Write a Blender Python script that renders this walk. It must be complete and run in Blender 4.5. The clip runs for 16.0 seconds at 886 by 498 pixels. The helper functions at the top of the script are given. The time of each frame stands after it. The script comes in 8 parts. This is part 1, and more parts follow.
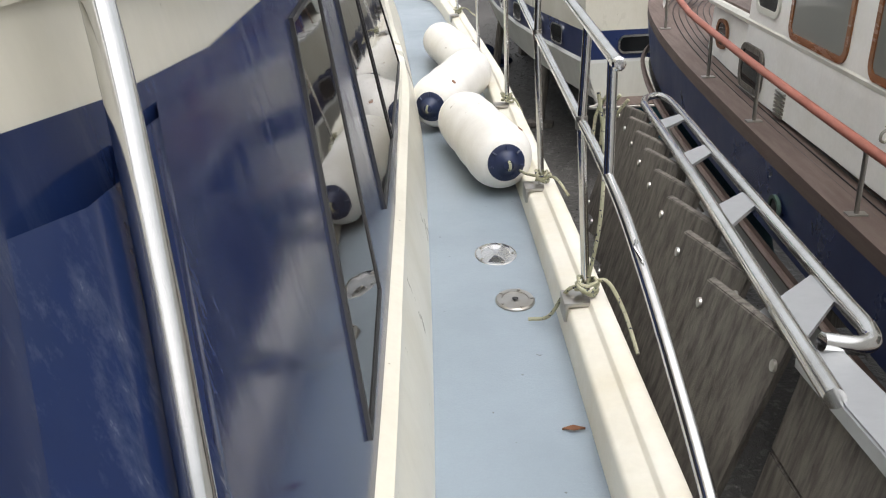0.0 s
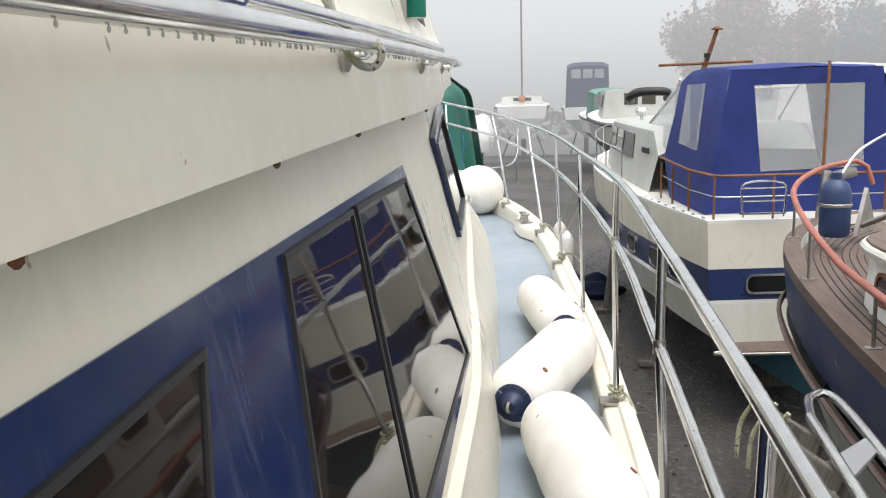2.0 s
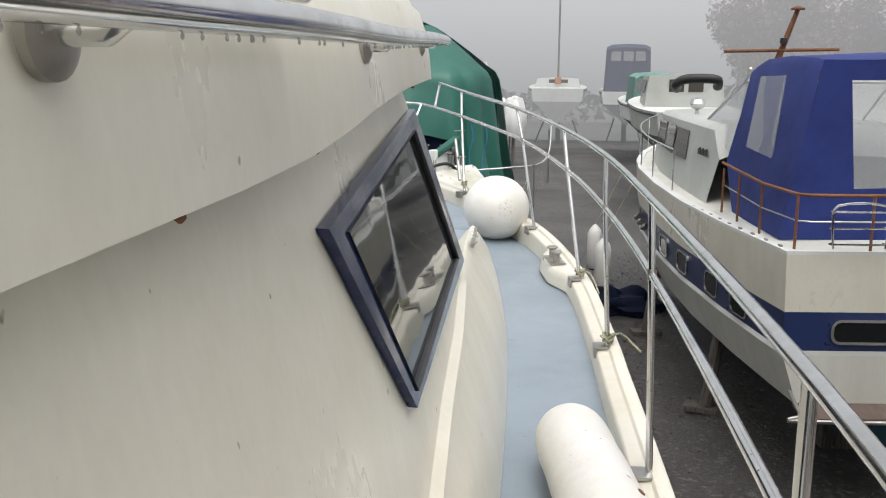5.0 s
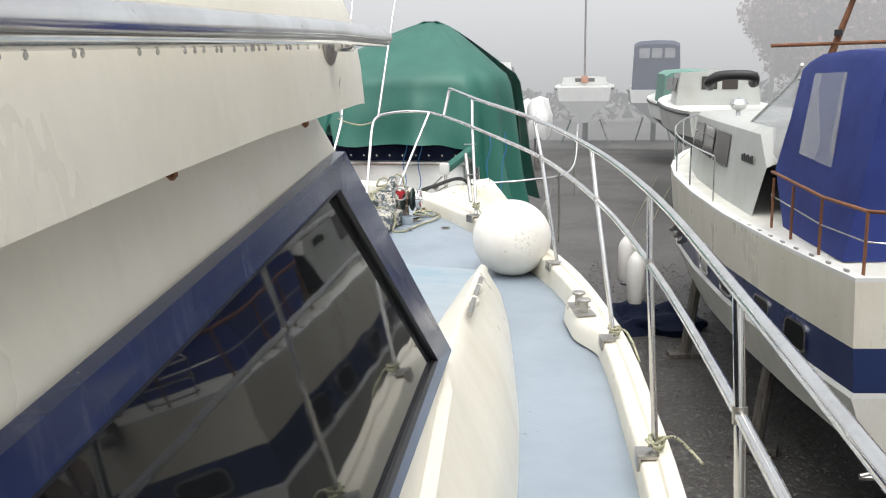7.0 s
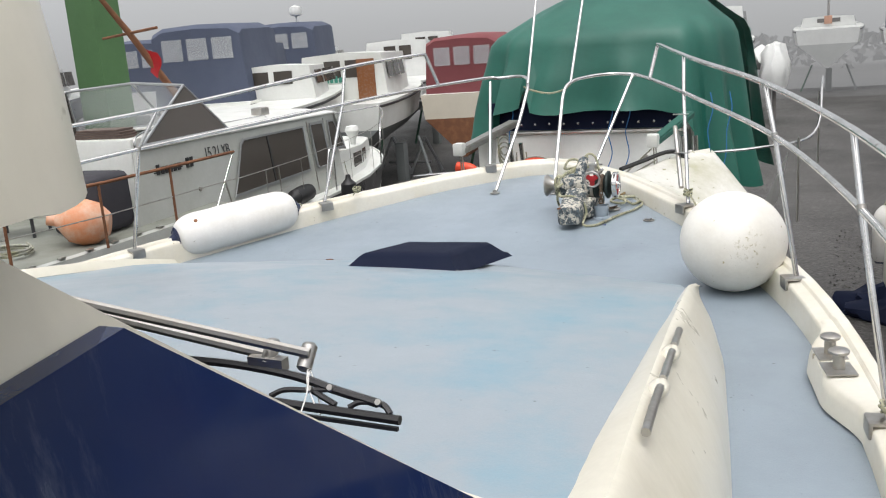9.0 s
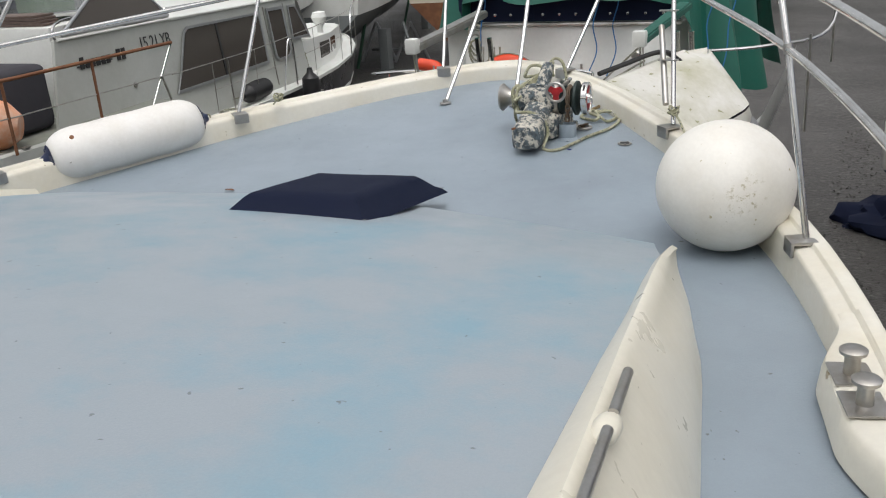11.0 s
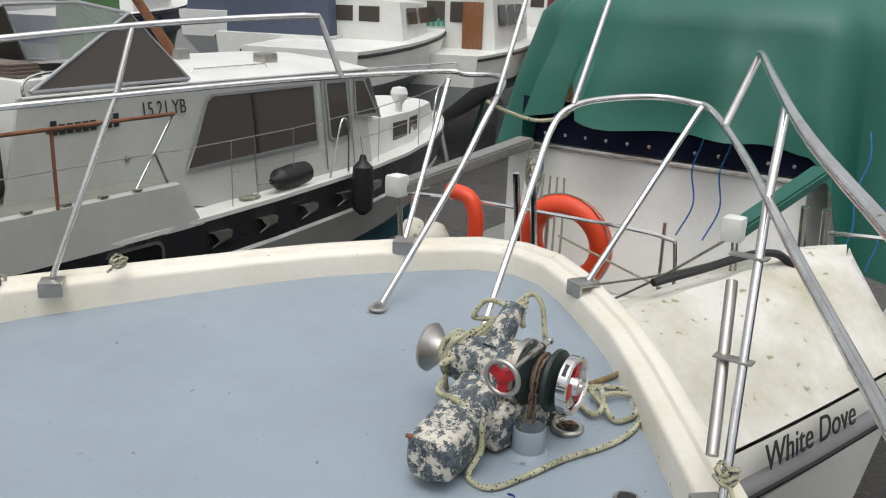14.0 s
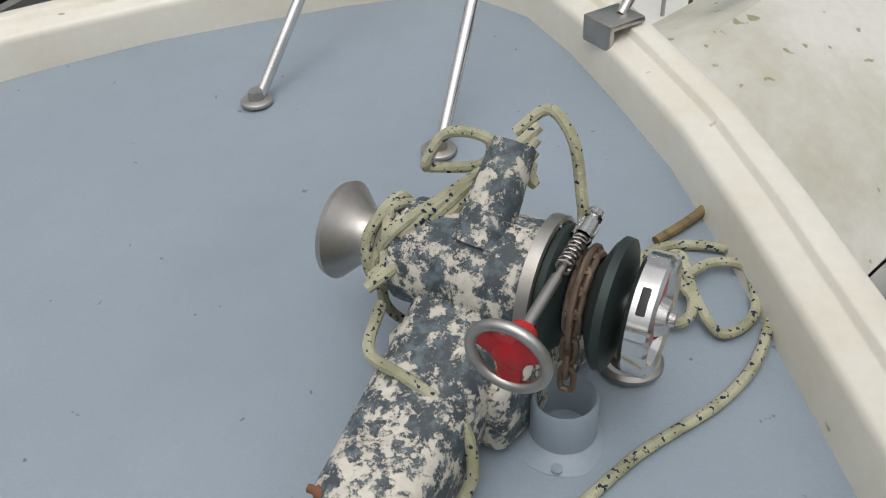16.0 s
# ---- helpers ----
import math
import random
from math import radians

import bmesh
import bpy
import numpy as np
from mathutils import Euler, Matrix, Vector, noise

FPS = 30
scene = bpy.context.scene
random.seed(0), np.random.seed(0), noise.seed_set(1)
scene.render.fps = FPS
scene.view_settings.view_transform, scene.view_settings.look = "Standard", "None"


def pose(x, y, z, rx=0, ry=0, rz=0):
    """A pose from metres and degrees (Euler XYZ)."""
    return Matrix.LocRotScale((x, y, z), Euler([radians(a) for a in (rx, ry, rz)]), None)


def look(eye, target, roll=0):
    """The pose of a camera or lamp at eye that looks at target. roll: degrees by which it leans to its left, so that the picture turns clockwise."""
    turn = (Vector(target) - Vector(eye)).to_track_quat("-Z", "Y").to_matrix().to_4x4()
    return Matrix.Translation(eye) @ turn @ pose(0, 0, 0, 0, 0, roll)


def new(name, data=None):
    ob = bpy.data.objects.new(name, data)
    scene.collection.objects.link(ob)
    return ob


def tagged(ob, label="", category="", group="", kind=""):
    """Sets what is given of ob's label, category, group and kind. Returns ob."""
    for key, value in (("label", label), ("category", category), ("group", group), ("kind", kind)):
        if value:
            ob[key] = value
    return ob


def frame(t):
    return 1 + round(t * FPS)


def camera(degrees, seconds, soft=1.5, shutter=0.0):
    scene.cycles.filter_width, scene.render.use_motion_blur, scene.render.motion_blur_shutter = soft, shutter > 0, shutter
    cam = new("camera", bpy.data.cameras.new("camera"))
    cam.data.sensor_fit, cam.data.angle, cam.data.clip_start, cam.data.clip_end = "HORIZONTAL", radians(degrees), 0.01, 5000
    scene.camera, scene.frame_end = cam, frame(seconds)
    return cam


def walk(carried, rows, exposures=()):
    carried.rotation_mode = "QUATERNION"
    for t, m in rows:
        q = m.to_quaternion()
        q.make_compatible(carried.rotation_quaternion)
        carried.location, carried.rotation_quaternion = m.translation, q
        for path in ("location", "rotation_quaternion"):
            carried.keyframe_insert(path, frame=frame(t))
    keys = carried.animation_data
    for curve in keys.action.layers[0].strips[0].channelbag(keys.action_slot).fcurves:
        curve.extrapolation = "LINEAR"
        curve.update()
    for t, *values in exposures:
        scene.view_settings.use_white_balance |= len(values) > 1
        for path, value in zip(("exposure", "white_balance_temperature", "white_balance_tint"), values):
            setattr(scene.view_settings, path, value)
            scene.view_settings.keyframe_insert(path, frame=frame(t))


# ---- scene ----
cam = camera(52.1, 16.0, soft=1.1)
PATH = [
    (0, (0.042, 0.453, 1.177), (0.027, 2.288, 0.384), -1.5),
    (0.5, (0.028, 0.7, 1.161), (0.055, 2.57, 0.451), -1.6),
    (1, (0.048, 0.973, 1.166), (0.023, 2.877, 0.554), -2.7),
    (1.5, (0.131, 1.375, 1.166), (-0.046, 3.305, 0.675), -2.5),
    (2, (0.143, 1.677, 1.201), (-0.112, 3.63, 0.859), -1.5),
    (2.5, (0.096, 2.069, 1.295), (-0.164, 4.042, 1.09), -0.9),
    (3, (0.118, 2.48, 1.303), (-0.207, 4.447, 1.156), -0.5),
    (3.5, (0.123, 2.862, 1.314), (-0.218, 4.819, 1.084), 0.2),
    (3.7, (0.109, 3.029, 1.277), (-0.204, 4.98, 0.969), 0.5),
    (6, (0.046, 4.606, 1.266), (-0.301, 6.535, 0.869), 0.4),
    (6.5, (0.05, 4.909, 1.281), (-0.346, 6.832, 0.896), -0.2),
    (7, (0.01, 5.205, 1.295), (-0.37, 7.13, 0.907), -0.8),
    (7.5, (0.047, 5.539, 1.22), (-0.391, 7.443, 0.8), -1.8),
    (8, (0.06, 5.84, 1.273), (-0.5, 7.711, 0.836), -1.5),
    (8.5, (0.049, 6.145, 1.258), (-0.569, 7.993, 0.804), -2.8),
    (9, (-0.093, 6.538, 1.309), (-0.935, 8.293, 0.851), -4.3),
    (9.5, (-0.19, 6.78, 1.276), (-1.083, 8.482, 0.724), -4.9),
    (11.8, (-0.229, 8.456, 1.246), (-1.024, 10.148, 0.538), -3.1),
    (12, (-0.231, 8.652, 1.253), (-1.064, 10.331, 0.557), -2.8),
    (12.5, (-0.309, 9.084, 1.272), (-1.171, 10.763, 0.609), -1.9),
    (13, (-0.425, 9.535, 1.314), (-1.346, 11.198, 0.697), -1.7),
    (13.5, (-0.509, 10.026, 1.311), (-1.563, 11.62, 0.722), -0.6),
    (14, (-0.61, 10.392, 1.345), (-1.691, 11.974, 0.774), 2.1),
    (14.5, (-0.757, 10.795, 1.352), (-1.845, 12.364, 0.758), 2.6),
    (15, (-0.92, 11.178, 1.28), (-2.102, 12.571, 0.468), -1.0),
    (15.5, (-1.08, 11.421, 1.099), (-2.102, 12.692, -0.058), -5.1),
    (16, (-1.413, 11.693, 1.067), (-2.242, 13.032, -0.167), -3.1),
]
walk(cam, [(t, look(eye, target, roll)) for t, eye, target, roll in PATH],
     [(0, 0.34), (1, 0.45), (2, 0.45), (2.5, 0.12), (3.5, -0.1), (6, 0.22), (8, 0.47), (8.5, 0.27), (9, 0.0), (9.5, -0.23), (12, -0.37), (12.5, -0.36), (14, -0.25), (14.5, -0.3), (15, -0.3), (15.5, -0.49), (16, -0.57)])

# ---- sky and light ----
world = bpy.data.worlds.new("overcast_sky")
scene.world = world
world.use_nodes = True
wn, wl = world.node_tree.nodes, world.node_tree.links
sky = wn.new("ShaderNodeTexSky")
sky.sky_type, sky.sun_disc = "NISHITA", False
sky.sun_elevation, sky.sun_rotation = radians(72), radians(155)
sky.dust_density, sky.air_density, sky.ozone_density = 6.0, 1.0, 1.0
pale = wn.new("ShaderNodeHueSaturation")
pale.inputs["Saturation"].default_value = 0.16
wl.new(sky.outputs[0], pale.inputs["Color"])
wl.new(pale.outputs[0], wn["Background"].inputs["Color"])
wn["Background"].inputs["Strength"].default_value = 0.19
sun_data = bpy.data.lights.new("sun", "SUN")
sun_data.energy, sun_data.angle, sun_data.color = 1.25, radians(120), (1.0, 0.95, 0.945)
sun = new("sun", sun_data)
sun.matrix_world = look((0, 0, 0), (-0.12, 0.28, -0.95))


# ---- materials ----
def ramp(nt, fac, stops):
    n = nt.nodes.new("ShaderNodeValToRGB")
    while len(n.color_ramp.elements) < len(stops):
        n.color_ramp.elements.new(0.5)
    for e, (p, c) in zip(n.color_ramp.elements, stops):
        e.position, e.color = p, (*c, 1) if len(c) == 3 else c
    nt.links.new(fac, n.inputs[0])
    return n.outputs[0]


def noise_node(nt, scale, detail=5, rough=0.6, stretch=None):
    tc = nt.nodes.new("ShaderNodeTexCoord")
    n = nt.nodes.new("ShaderNodeTexNoise")
    n.inputs["Scale"].default_value, n.inputs["Detail"].default_value, n.inputs["Roughness"].default_value = scale, detail, rough
    if stretch:
        mp = nt.nodes.new("ShaderNodeMapping")
        mp.inputs["Scale"].default_value = stretch
        nt.links.new(tc.outputs["Object"], mp.inputs[0])
        nt.links.new(mp.outputs[0], n.inputs["Vector"])
    else:
        nt.links.new(tc.outputs["Object"], n.inputs["Vector"])
    return n.outputs["Fac"]


def mixc(nt, fac, a, b, kind="MIX"):
    n = nt.nodes.new("ShaderNodeMix")
    n.data_type, n.blend_type = "RGBA", kind
    for s, v in ((0, fac), (6, a), (7, b)):
        if isinstance(v, bpy.types.NodeSocket):
            nt.links.new(v, n.inputs[s])
        elif s == 0:
            n.inputs[0].default_value = v
        else:
            n.inputs[s].default_value = (*v, 1)
    return n.outputs[2]


def surf(name, col, rough=0.5, metal=0.0, dirt=None, amount=0.35, big=1.2, fine=60, bump=0.15, spots=None, stretch=None, coat=0.0, depth=0.004, span=(0.42, 0.75)):
    """A worn surface: base colour, broad stains towards the colour dirt, fine grain, small spots, relief."""
    m = bpy.data.materials.new(name)
    m.use_nodes = True
    nt = m.node_tree
    b = nt.nodes["Principled BSDF"]
    dirt = dirt or tuple(c * 0.72 for c in col)
    f1 = noise_node(nt, big, 6, 0.65, stretch)
    f2 = noise_node(nt, fine, 4, 0.6, stretch)
    c = mixc(nt, ramp(nt, f1, [(span[0], (0, 0, 0)), (span[1], (amount, amount, amount))]), col, dirt)
    c = mixc(nt, ramp(nt, f2, [(0.35, (0.12, 0.12, 0.12)), (0.7, (0, 0, 0))]), c, tuple(x * 0.6 for x in col))
    if spots:
        f3 = noise_node(nt, spots[0], 2, 0.5)
        c = mixc(nt, ramp(nt, f3, [(spots[1], (0, 0, 0)), (spots[1] + 0.03, (0.85, 0.85, 0.85))]), c, spots[2])
    nt.links.new(c, b.inputs["Base Color"])
    b.inputs["Metallic"].default_value = metal
    r = ramp(nt, f1, [(0.3, (max(rough - 0.08, 0.02),) * 3), (0.7, (min(rough + 0.1, 1),) * 3)])
    nt.links.new(r, b.inputs["Roughness"])
    b.inputs["Coat Weight"].default_value = coat
    b.inputs["Coat Roughness"].default_value = 0.12
    if bump:
        bp = nt.nodes.new("ShaderNodeBump")
        bp.inputs["Strength"].default_value, bp.inputs["Distance"].default_value = bump, depth
        nt.links.new(f2, bp.inputs["Height"])
        nt.links.new(bp.outputs[0], b.inputs["Normal"])
    return m


def flaked(name, under, paint, scale=9.0, edge=0.52):
    """Paint that has flaked off in ragged islands."""
    m = bpy.data.materials.new(name)
    m.use_nodes = True
    nt = m.node_tree
    b = nt.nodes["Principled BSDF"]
    f = noise_node(nt, scale, 9, 0.78)
    g = noise_node(nt, 55, 4)
    k = ramp(nt, f, [(edge - 0.015, (0, 0, 0)), (edge + 0.015, (1, 1, 1))])
    u = mixc(nt, ramp(nt, g, [(0.45, (0, 0, 0)), (0.62, (1, 1, 1))]), under, tuple(min(1, c * 2.4) for c in under))
    p = mixc(nt, ramp(nt, g, [(0.4, (0, 0, 0)), (0.8, (0.6, 0.6, 0.6))]), paint, tuple(c * 0.6 for c in paint))
    nt.links.new(mixc(nt, k, u, p), b.inputs["Base Color"])
    b.inputs["Roughness"].default_value = 0.62
    bp = nt.nodes.new("ShaderNodeBump")
    bp.inputs["Strength"].default_value, bp.inputs["Distance"].default_value = 0.6, 0.003
    nt.links.new(k, bp.inputs["Height"])
    nt.links.new(bp.outputs[0], b.inputs["Normal"])
    return m


def rope_mat(name, col, fleck):
    m = bpy.data.materials.new(name)
    m.use_nodes = True
    nt = m.node_tree
    b = nt.nodes["Principled BSDF"]
    f = noise_node(nt, 120, 2, 0.4)
    g = noise_node(nt, 14, 4)
    c = mixc(nt, ramp(nt, g, [(0.4, (0, 0, 0)), (0.65, (1, 1, 1))]), col, (0.26, 0.26, 0.16))
    c = mixc(nt, ramp(nt, f, [(0.62, (0, 0, 0)), (0.64, (1, 1, 1))]), c, fleck)
    nt.links.new(c, b.inputs["Base Color"])
    b.inputs["Roughness"].default_value = 0.9
    w = nt.nodes.new("ShaderNodeTexVoronoi")
    w.inputs["Scale"].default_value = 260
    tc = nt.nodes.new("ShaderNodeTexCoord")
    nt.links.new(tc.outputs["Object"], w.inputs["Vector"])
    bp = nt.nodes.new("ShaderNodeBump")
    bp.inputs["Strength"].default_value, bp.inputs["Distance"].default_value = 0.6, 0.002
    nt.links.new(w.outputs["Distance"], bp.inputs["Height"])
    nt.links.new(bp.outputs[0], b.inputs["Normal"])
    return m


def glass_mat(name, col=(0.009, 0.010, 0.011), alpha=1.0, rough=0.03):
    """Dark tinted pane; alpha lets some light through."""
    m = bpy.data.materials.new(name)
    m.use_nodes = True
    nt = m.node_tree
    b = nt.nodes["Principled BSDF"]
    b.inputs["Base Color"].default_value = (*col, 1)
    b.inputs["Roughness"].default_value = rough
    b.inputs["IOR"].default_value = 1.31
    b.inputs["Alpha"].default_value = alpha
    f = noise_node(nt, 2.2, 2)
    bp = nt.nodes.new("ShaderNodeBump")
    bp.inputs["Strength"].default_value, bp.inputs["Distance"].default_value = 0.10, 0.01
    nt.links.new(f, bp.inputs["Height"])
    nt.links.new(bp.outputs[0], b.inputs["Normal"])
    return m


GEL = surf("cream_gelcoat", (0.70, 0.67, 0.57), 0.32, dirt=(0.50, 0.46, 0.34), amount=0.5, big=1.6, fine=45, bump=0.05, spots=(26, 0.745, (0.2, 0.17, 0.1)), stretch=(1, 1, 0.45), coat=0.15)
GEL_OLD = surf("weathered_white_gelcoat", (0.66, 0.66, 0.60), 0.4, dirt=(0.44, 0.43, 0.36), amount=0.7, big=1.1, fine=30, bump=0.05, stretch=(1.2, 1.2, 0.3))
GREYWHITE = surf("dull_grey_white_gelcoat", (0.44, 0.455, 0.43), 0.45, dirt=(0.33, 0.33, 0.29), amount=0.7, big=0.9, fine=20, bump=0.04)
GEL_KERB = surf("yellowed_gelcoat_edge", (0.73, 0.705, 0.62), 0.38, dirt=(0.60, 0.53, 0.37), amount=0.6, big=2.4, fine=40, bump=0.06, spots=(18, 0.74, (0.25, 0.19, 0.09)), coat=0.1)
WHITE = surf("white_hull_paint", (0.72, 0.73, 0.70), 0.4, dirt=(0.50, 0.50, 0.45), amount=0.6, big=0.8, fine=30, bump=0.04)
DECK = surf("grey_blue_deck_paint", (0.265, 0.318, 0.365), 0.36, dirt=(0.20, 0.24, 0.275), amount=0.8, big=1.3, fine=160, bump=0.35, spots=(34, 0.735, (0.10, 0.11, 0.11)), depth=0.002, span=(0.35, 0.8))
DECK_LIGHT = surf("paler_blue_trunk_paint", (0.300, 0.345, 0.380), 0.4, dirt=(0.19, 0.335, 0.415), amount=0.8, big=1.9, fine=150, bump=0.3, spots=(30, 0.74, (0.12, 0.14, 0.14)), depth=0.002, span=(0.46, 0.70))
NAVY = surf("navy_gloss_paint", (0.010, 0.022, 0.082), 0.12, dirt=(0.020, 0.030, 0.065), amount=0.8, big=2.0, fine=34, bump=0.05, coat=0.0, stretch=(1, 1, 0.3), depth=0.003)
NAVY.node_tree.nodes["Principled BSDF"].inputs["IOR"].default_value = 1.31


def scuff(mat, col, scale, stretch, lo, hi, most, rough=0.55):
    """Chalky scuffed streaks over a gloss paint: paler and duller where they lie."""
    t = mat.node_tree
    b = t.nodes["Principled BSDF"]
    mask = noise_node(t, scale, 9, 0.72, stretch)
    patch = noise_node(t, 1.7, 3, 0.5)
    both = t.nodes.new("ShaderNodeMath")
    both.operation = "MULTIPLY"
    t.links.new(ramp(t, mask, [(lo, (0, 0, 0)), (hi, (most, most, most))]), both.inputs[0])
    t.links.new(ramp(t, patch, [(0.44, (0, 0, 0)), (0.58, (1, 1, 1))]), both.inputs[1])
    for name, new_v in (("Base Color", col), ("Roughness", (rough,) * 3)):
        old = b.inputs[name].links[0].from_socket
        t.links.new(mixc(t, both.outputs[0], old, new_v), b.inputs[name])


scuff(NAVY, (0.10, 0.12, 0.17), 9.0, (3, 3, 0.55), 0.52, 0.68, 0.38)
NAVY_HULL = surf("navy_hull_band", (0.020, 0.035, 0.11), 0.3, amount=0.5, fine=20, bump=0.03)
BLACK_HULL = surf("black_hull_band", (0.018, 0.019, 0.022), 0.28, amount=0.4, fine=20, bump=0.02)
TEAL = surf("teal_antifouling", (0.018, 0.10, 0.13), 0.7, dirt=(0.02, 0.06, 0.08), amount=0.8, fine=25)
CHROME = surf("stainless_tube", (0.74, 0.74, 0.73), 0.14, 1.0, dirt=(0.42, 0.40, 0.37), amount=0.55, big=6, fine=50, bump=0.02, spots=(40, 0.73, (0.30, 0.20, 0.12)))
DULL = surf("dull_stainless", (0.48, 0.47, 0.45), 0.36, 1.0, dirt=(0.32, 0.27, 0.2), amount=0.7, big=9, fine=70, bump=0.05)
RUSTY = surf("rusty_steel", (0.16, 0.065, 0.03), 0.8, dirt=(0.28, 0.13, 0.06), amount=0.9, big=5, fine=40, bump=0.3)
BLACK = surf("black_rubber", (0.014, 0.014, 0.015), 0.5, fine=40, bump=0.05)
BLACKPL = surf("black_plastic", (0.02, 0.02, 0.022), 0.3, fine=40, bump=0.03)
VINYL = surf("white_fender_vinyl", (0.80, 0.785, 0.75), 0.42, dirt=(0.60, 0.56, 0.48), amount=0.5, big=4, fine=55, bump=0.05, spots=(22, 0.735, (0.30, 0.27, 0.2)))
BALLV = surf("white_buoy_vinyl", (0.82, 0.80, 0.74), 0.45, dirt=(0.62, 0.57, 0.46), amount=0.45, big=3.5, fine=60, bump=0.05, spots=(34, 0.725, (0.42, 0.36, 0.20)))


def mark(mat, centre, reach, col, scale, level):
    """A cluster of mildew flecks round one spot."""
    t = mat.node_tree
    b = t.nodes["Principled BSDF"]
    co, dist, both = t.nodes.new("ShaderNodeTexCoord"), t.nodes.new("ShaderNodeVectorMath"), t.nodes.new("ShaderNodeMath")
    dist.operation, both.operation = "DISTANCE", "MULTIPLY"
    t.links.new(co.outputs["Object"], dist.inputs[0])
    dist.inputs[1].default_value = centre
    t.links.new(ramp(t, dist.outputs["Value"], [(reach * 0.3, (1, 1, 1)), (reach, (0, 0, 0))]), both.inputs[0])
    t.links.new(ramp(t, noise_node(t, scale, 6, 0.75), [(level, (0, 0, 0)), (level + 0.06, (0.9, 0.9, 0.9))]), both.inputs[1])
    t.links.new(mixc(t, both.outputs[0], b.inputs["Base Color"].links[0].from_socket, col), b.inputs["Base Color"])


mark(BALLV, (-0.60, 11.10, 0.19), 0.10, (0.36, 0.31, 0.16), 40, 0.55)
mark(BALLV, (-0.66, 11.08, 0.15), 0.09, (0.30, 0.26, 0.17), 95, 0.60)
CAPBLUE = surf("navy_fender_cap", (0.012, 0.022, 0.07), 0.4, fine=40, bump=0.08)
CANVAS = surf("navy_canvas", (0.004, 0.008, 0.026), 0.8, dirt=(0.008, 0.012, 0.034), fine=220, bump=0.4, amount=0.6, depth=0.002)
CANVAS.node_tree.nodes["Principled BSDF"].inputs["Specular IOR Level"].default_value = 0.2
BLUECAN = surf("royal_blue_canvas", (0.011, 0.027, 0.165), 0.8, dirt=(0.009, 0.018, 0.10), fine=90, bump=0.2, amount=0.8, big=1.6)
GREENTARP = surf("green_tarpaulin", (0.013, 0.118, 0.085), 0.5, dirt=(0.008, 0.07, 0.052), fine=30, bump=0.35, amount=0.7, big=0.9)
COVERW = surf("mildewed_white_cover", (0.66, 0.65, 0.60), 0.7, dirt=(0.33, 0.32, 0.18), amount=0.8, big=2.0, fine=40, bump=0.15, spots=(16, 0.68, (0.24, 0.24, 0.12)))
TEAK = surf("weathered_teak", (0.135, 0.098, 0.082), 0.6, dirt=(0.09, 0.06, 0.048), amount=0.8, big=3, fine=40, bump=0.25, stretch=(6, 0.7, 6))
VARN = surf("varnished_wood", (0.22, 0.085, 0.03), 0.25, dirt=(0.12, 0.045, 0.02), amount=0.7, big=3, fine=30, coat=0.4, stretch=(5, 1, 5))
CAPRAIL = surf("faded_red_wood_rail", (0.36, 0.12, 0.085), 0.5, dirt=(0.25, 0.09, 0.06), amount=0.7, big=4, fine=50)
GREYWOOD = surf("weathered_grey_plywood", (0.15, 0.135, 0.115), 0.85, dirt=(0.055, 0.048, 0.042), amount=0.95, big=7, fine=60, bump=0.7, stretch=(6, 6, 0.5), depth=0.006, span=(0.4, 0.66))
ALU = surf("grey_aluminium_channel", (0.42, 0.43, 0.44), 0.4, 0.7, amount=0.4, fine=30)
GALV = surf("galvanised_chain", (0.20, 0.15, 0.11), 0.7, 0.6, dirt=(0.10, 0.06, 0.04), amount=0.9, big=20, fine=80, bump=0.3)
WINDLASS = flaked("flaked_windlass_paint", (0.048, 0.062, 0.070), (0.60, 0.57, 0.49), 24.0, 0.515)
GYPSY = surf("dark_green_casting", (0.03, 0.045, 0.042), 0.5, 0.4, fine=40, bump=0.1)
REDP = surf("red_enamel", (0.42, 0.010, 0.014), 0.35, dirt=(0.25, 0.02, 0.02), amount=0.6, big=20, fine=60)
ORANGE = surf("orange_red_lifebuoy", (0.72, 0.065, 0.018), 0.45, dirt=(0.55, 0.05, 0.02), amount=0.5, big=4, fine=40, bump=0.03)
BUOYOR = surf("faded_orange_buoy", (0.66, 0.26, 0.12), 0.6, dirt=(0.66, 0.56, 0.46), amount=1.0, big=3.5, fine=40)
# Red greyed a little: distant fog haze is put into the colour.
REDCAN = surf("hazed_dark_red_canopy", (0.18, 0.045, 0.05), 0.7, fine=30)
GROUND = surf("wet_gravel_ground", (0.062, 0.058, 0.053), 0.5, dirt=(0.034, 0.032, 0.031), amount=0.95, big=0.3, fine=17, bump=1.0, spots=(14, 0.60, (0.13, 0.125, 0.115)), depth=0.04)
WHEELW = surf("white_wheelhouse_paint", (0.82, 0.82, 0.79), 0.4, dirt=(0.62, 0.60, 0.52), amount=0.5, big=1.4, fine=30, bump=0.05)
TEXT = surf("black_lettering", (0.02, 0.02, 0.022), 0.4, fine=40, bump=0)
GREYMARK = surf("dark_grey_lettering", (0.06, 0.06, 0.065), 0.4, fine=40, bump=0)
GREENMARK = surf("green_lettering", (0.05, 0.25, 0.19), 0.4, fine=40, bump=0)
BLUELABEL = surf("blue_label", (0.02, 0.03, 0.22), 0.35, fine=40, bump=0)
NAVGREEN = surf("green_lens", (0.004, 0.16, 0.11), 0.12, fine=40, bump=0)
GLASS = glass_mat("dark_window_glass")
SIDEGLASS = glass_mat("smoked_cabin_glass", (0.014, 0.011, 0.010))
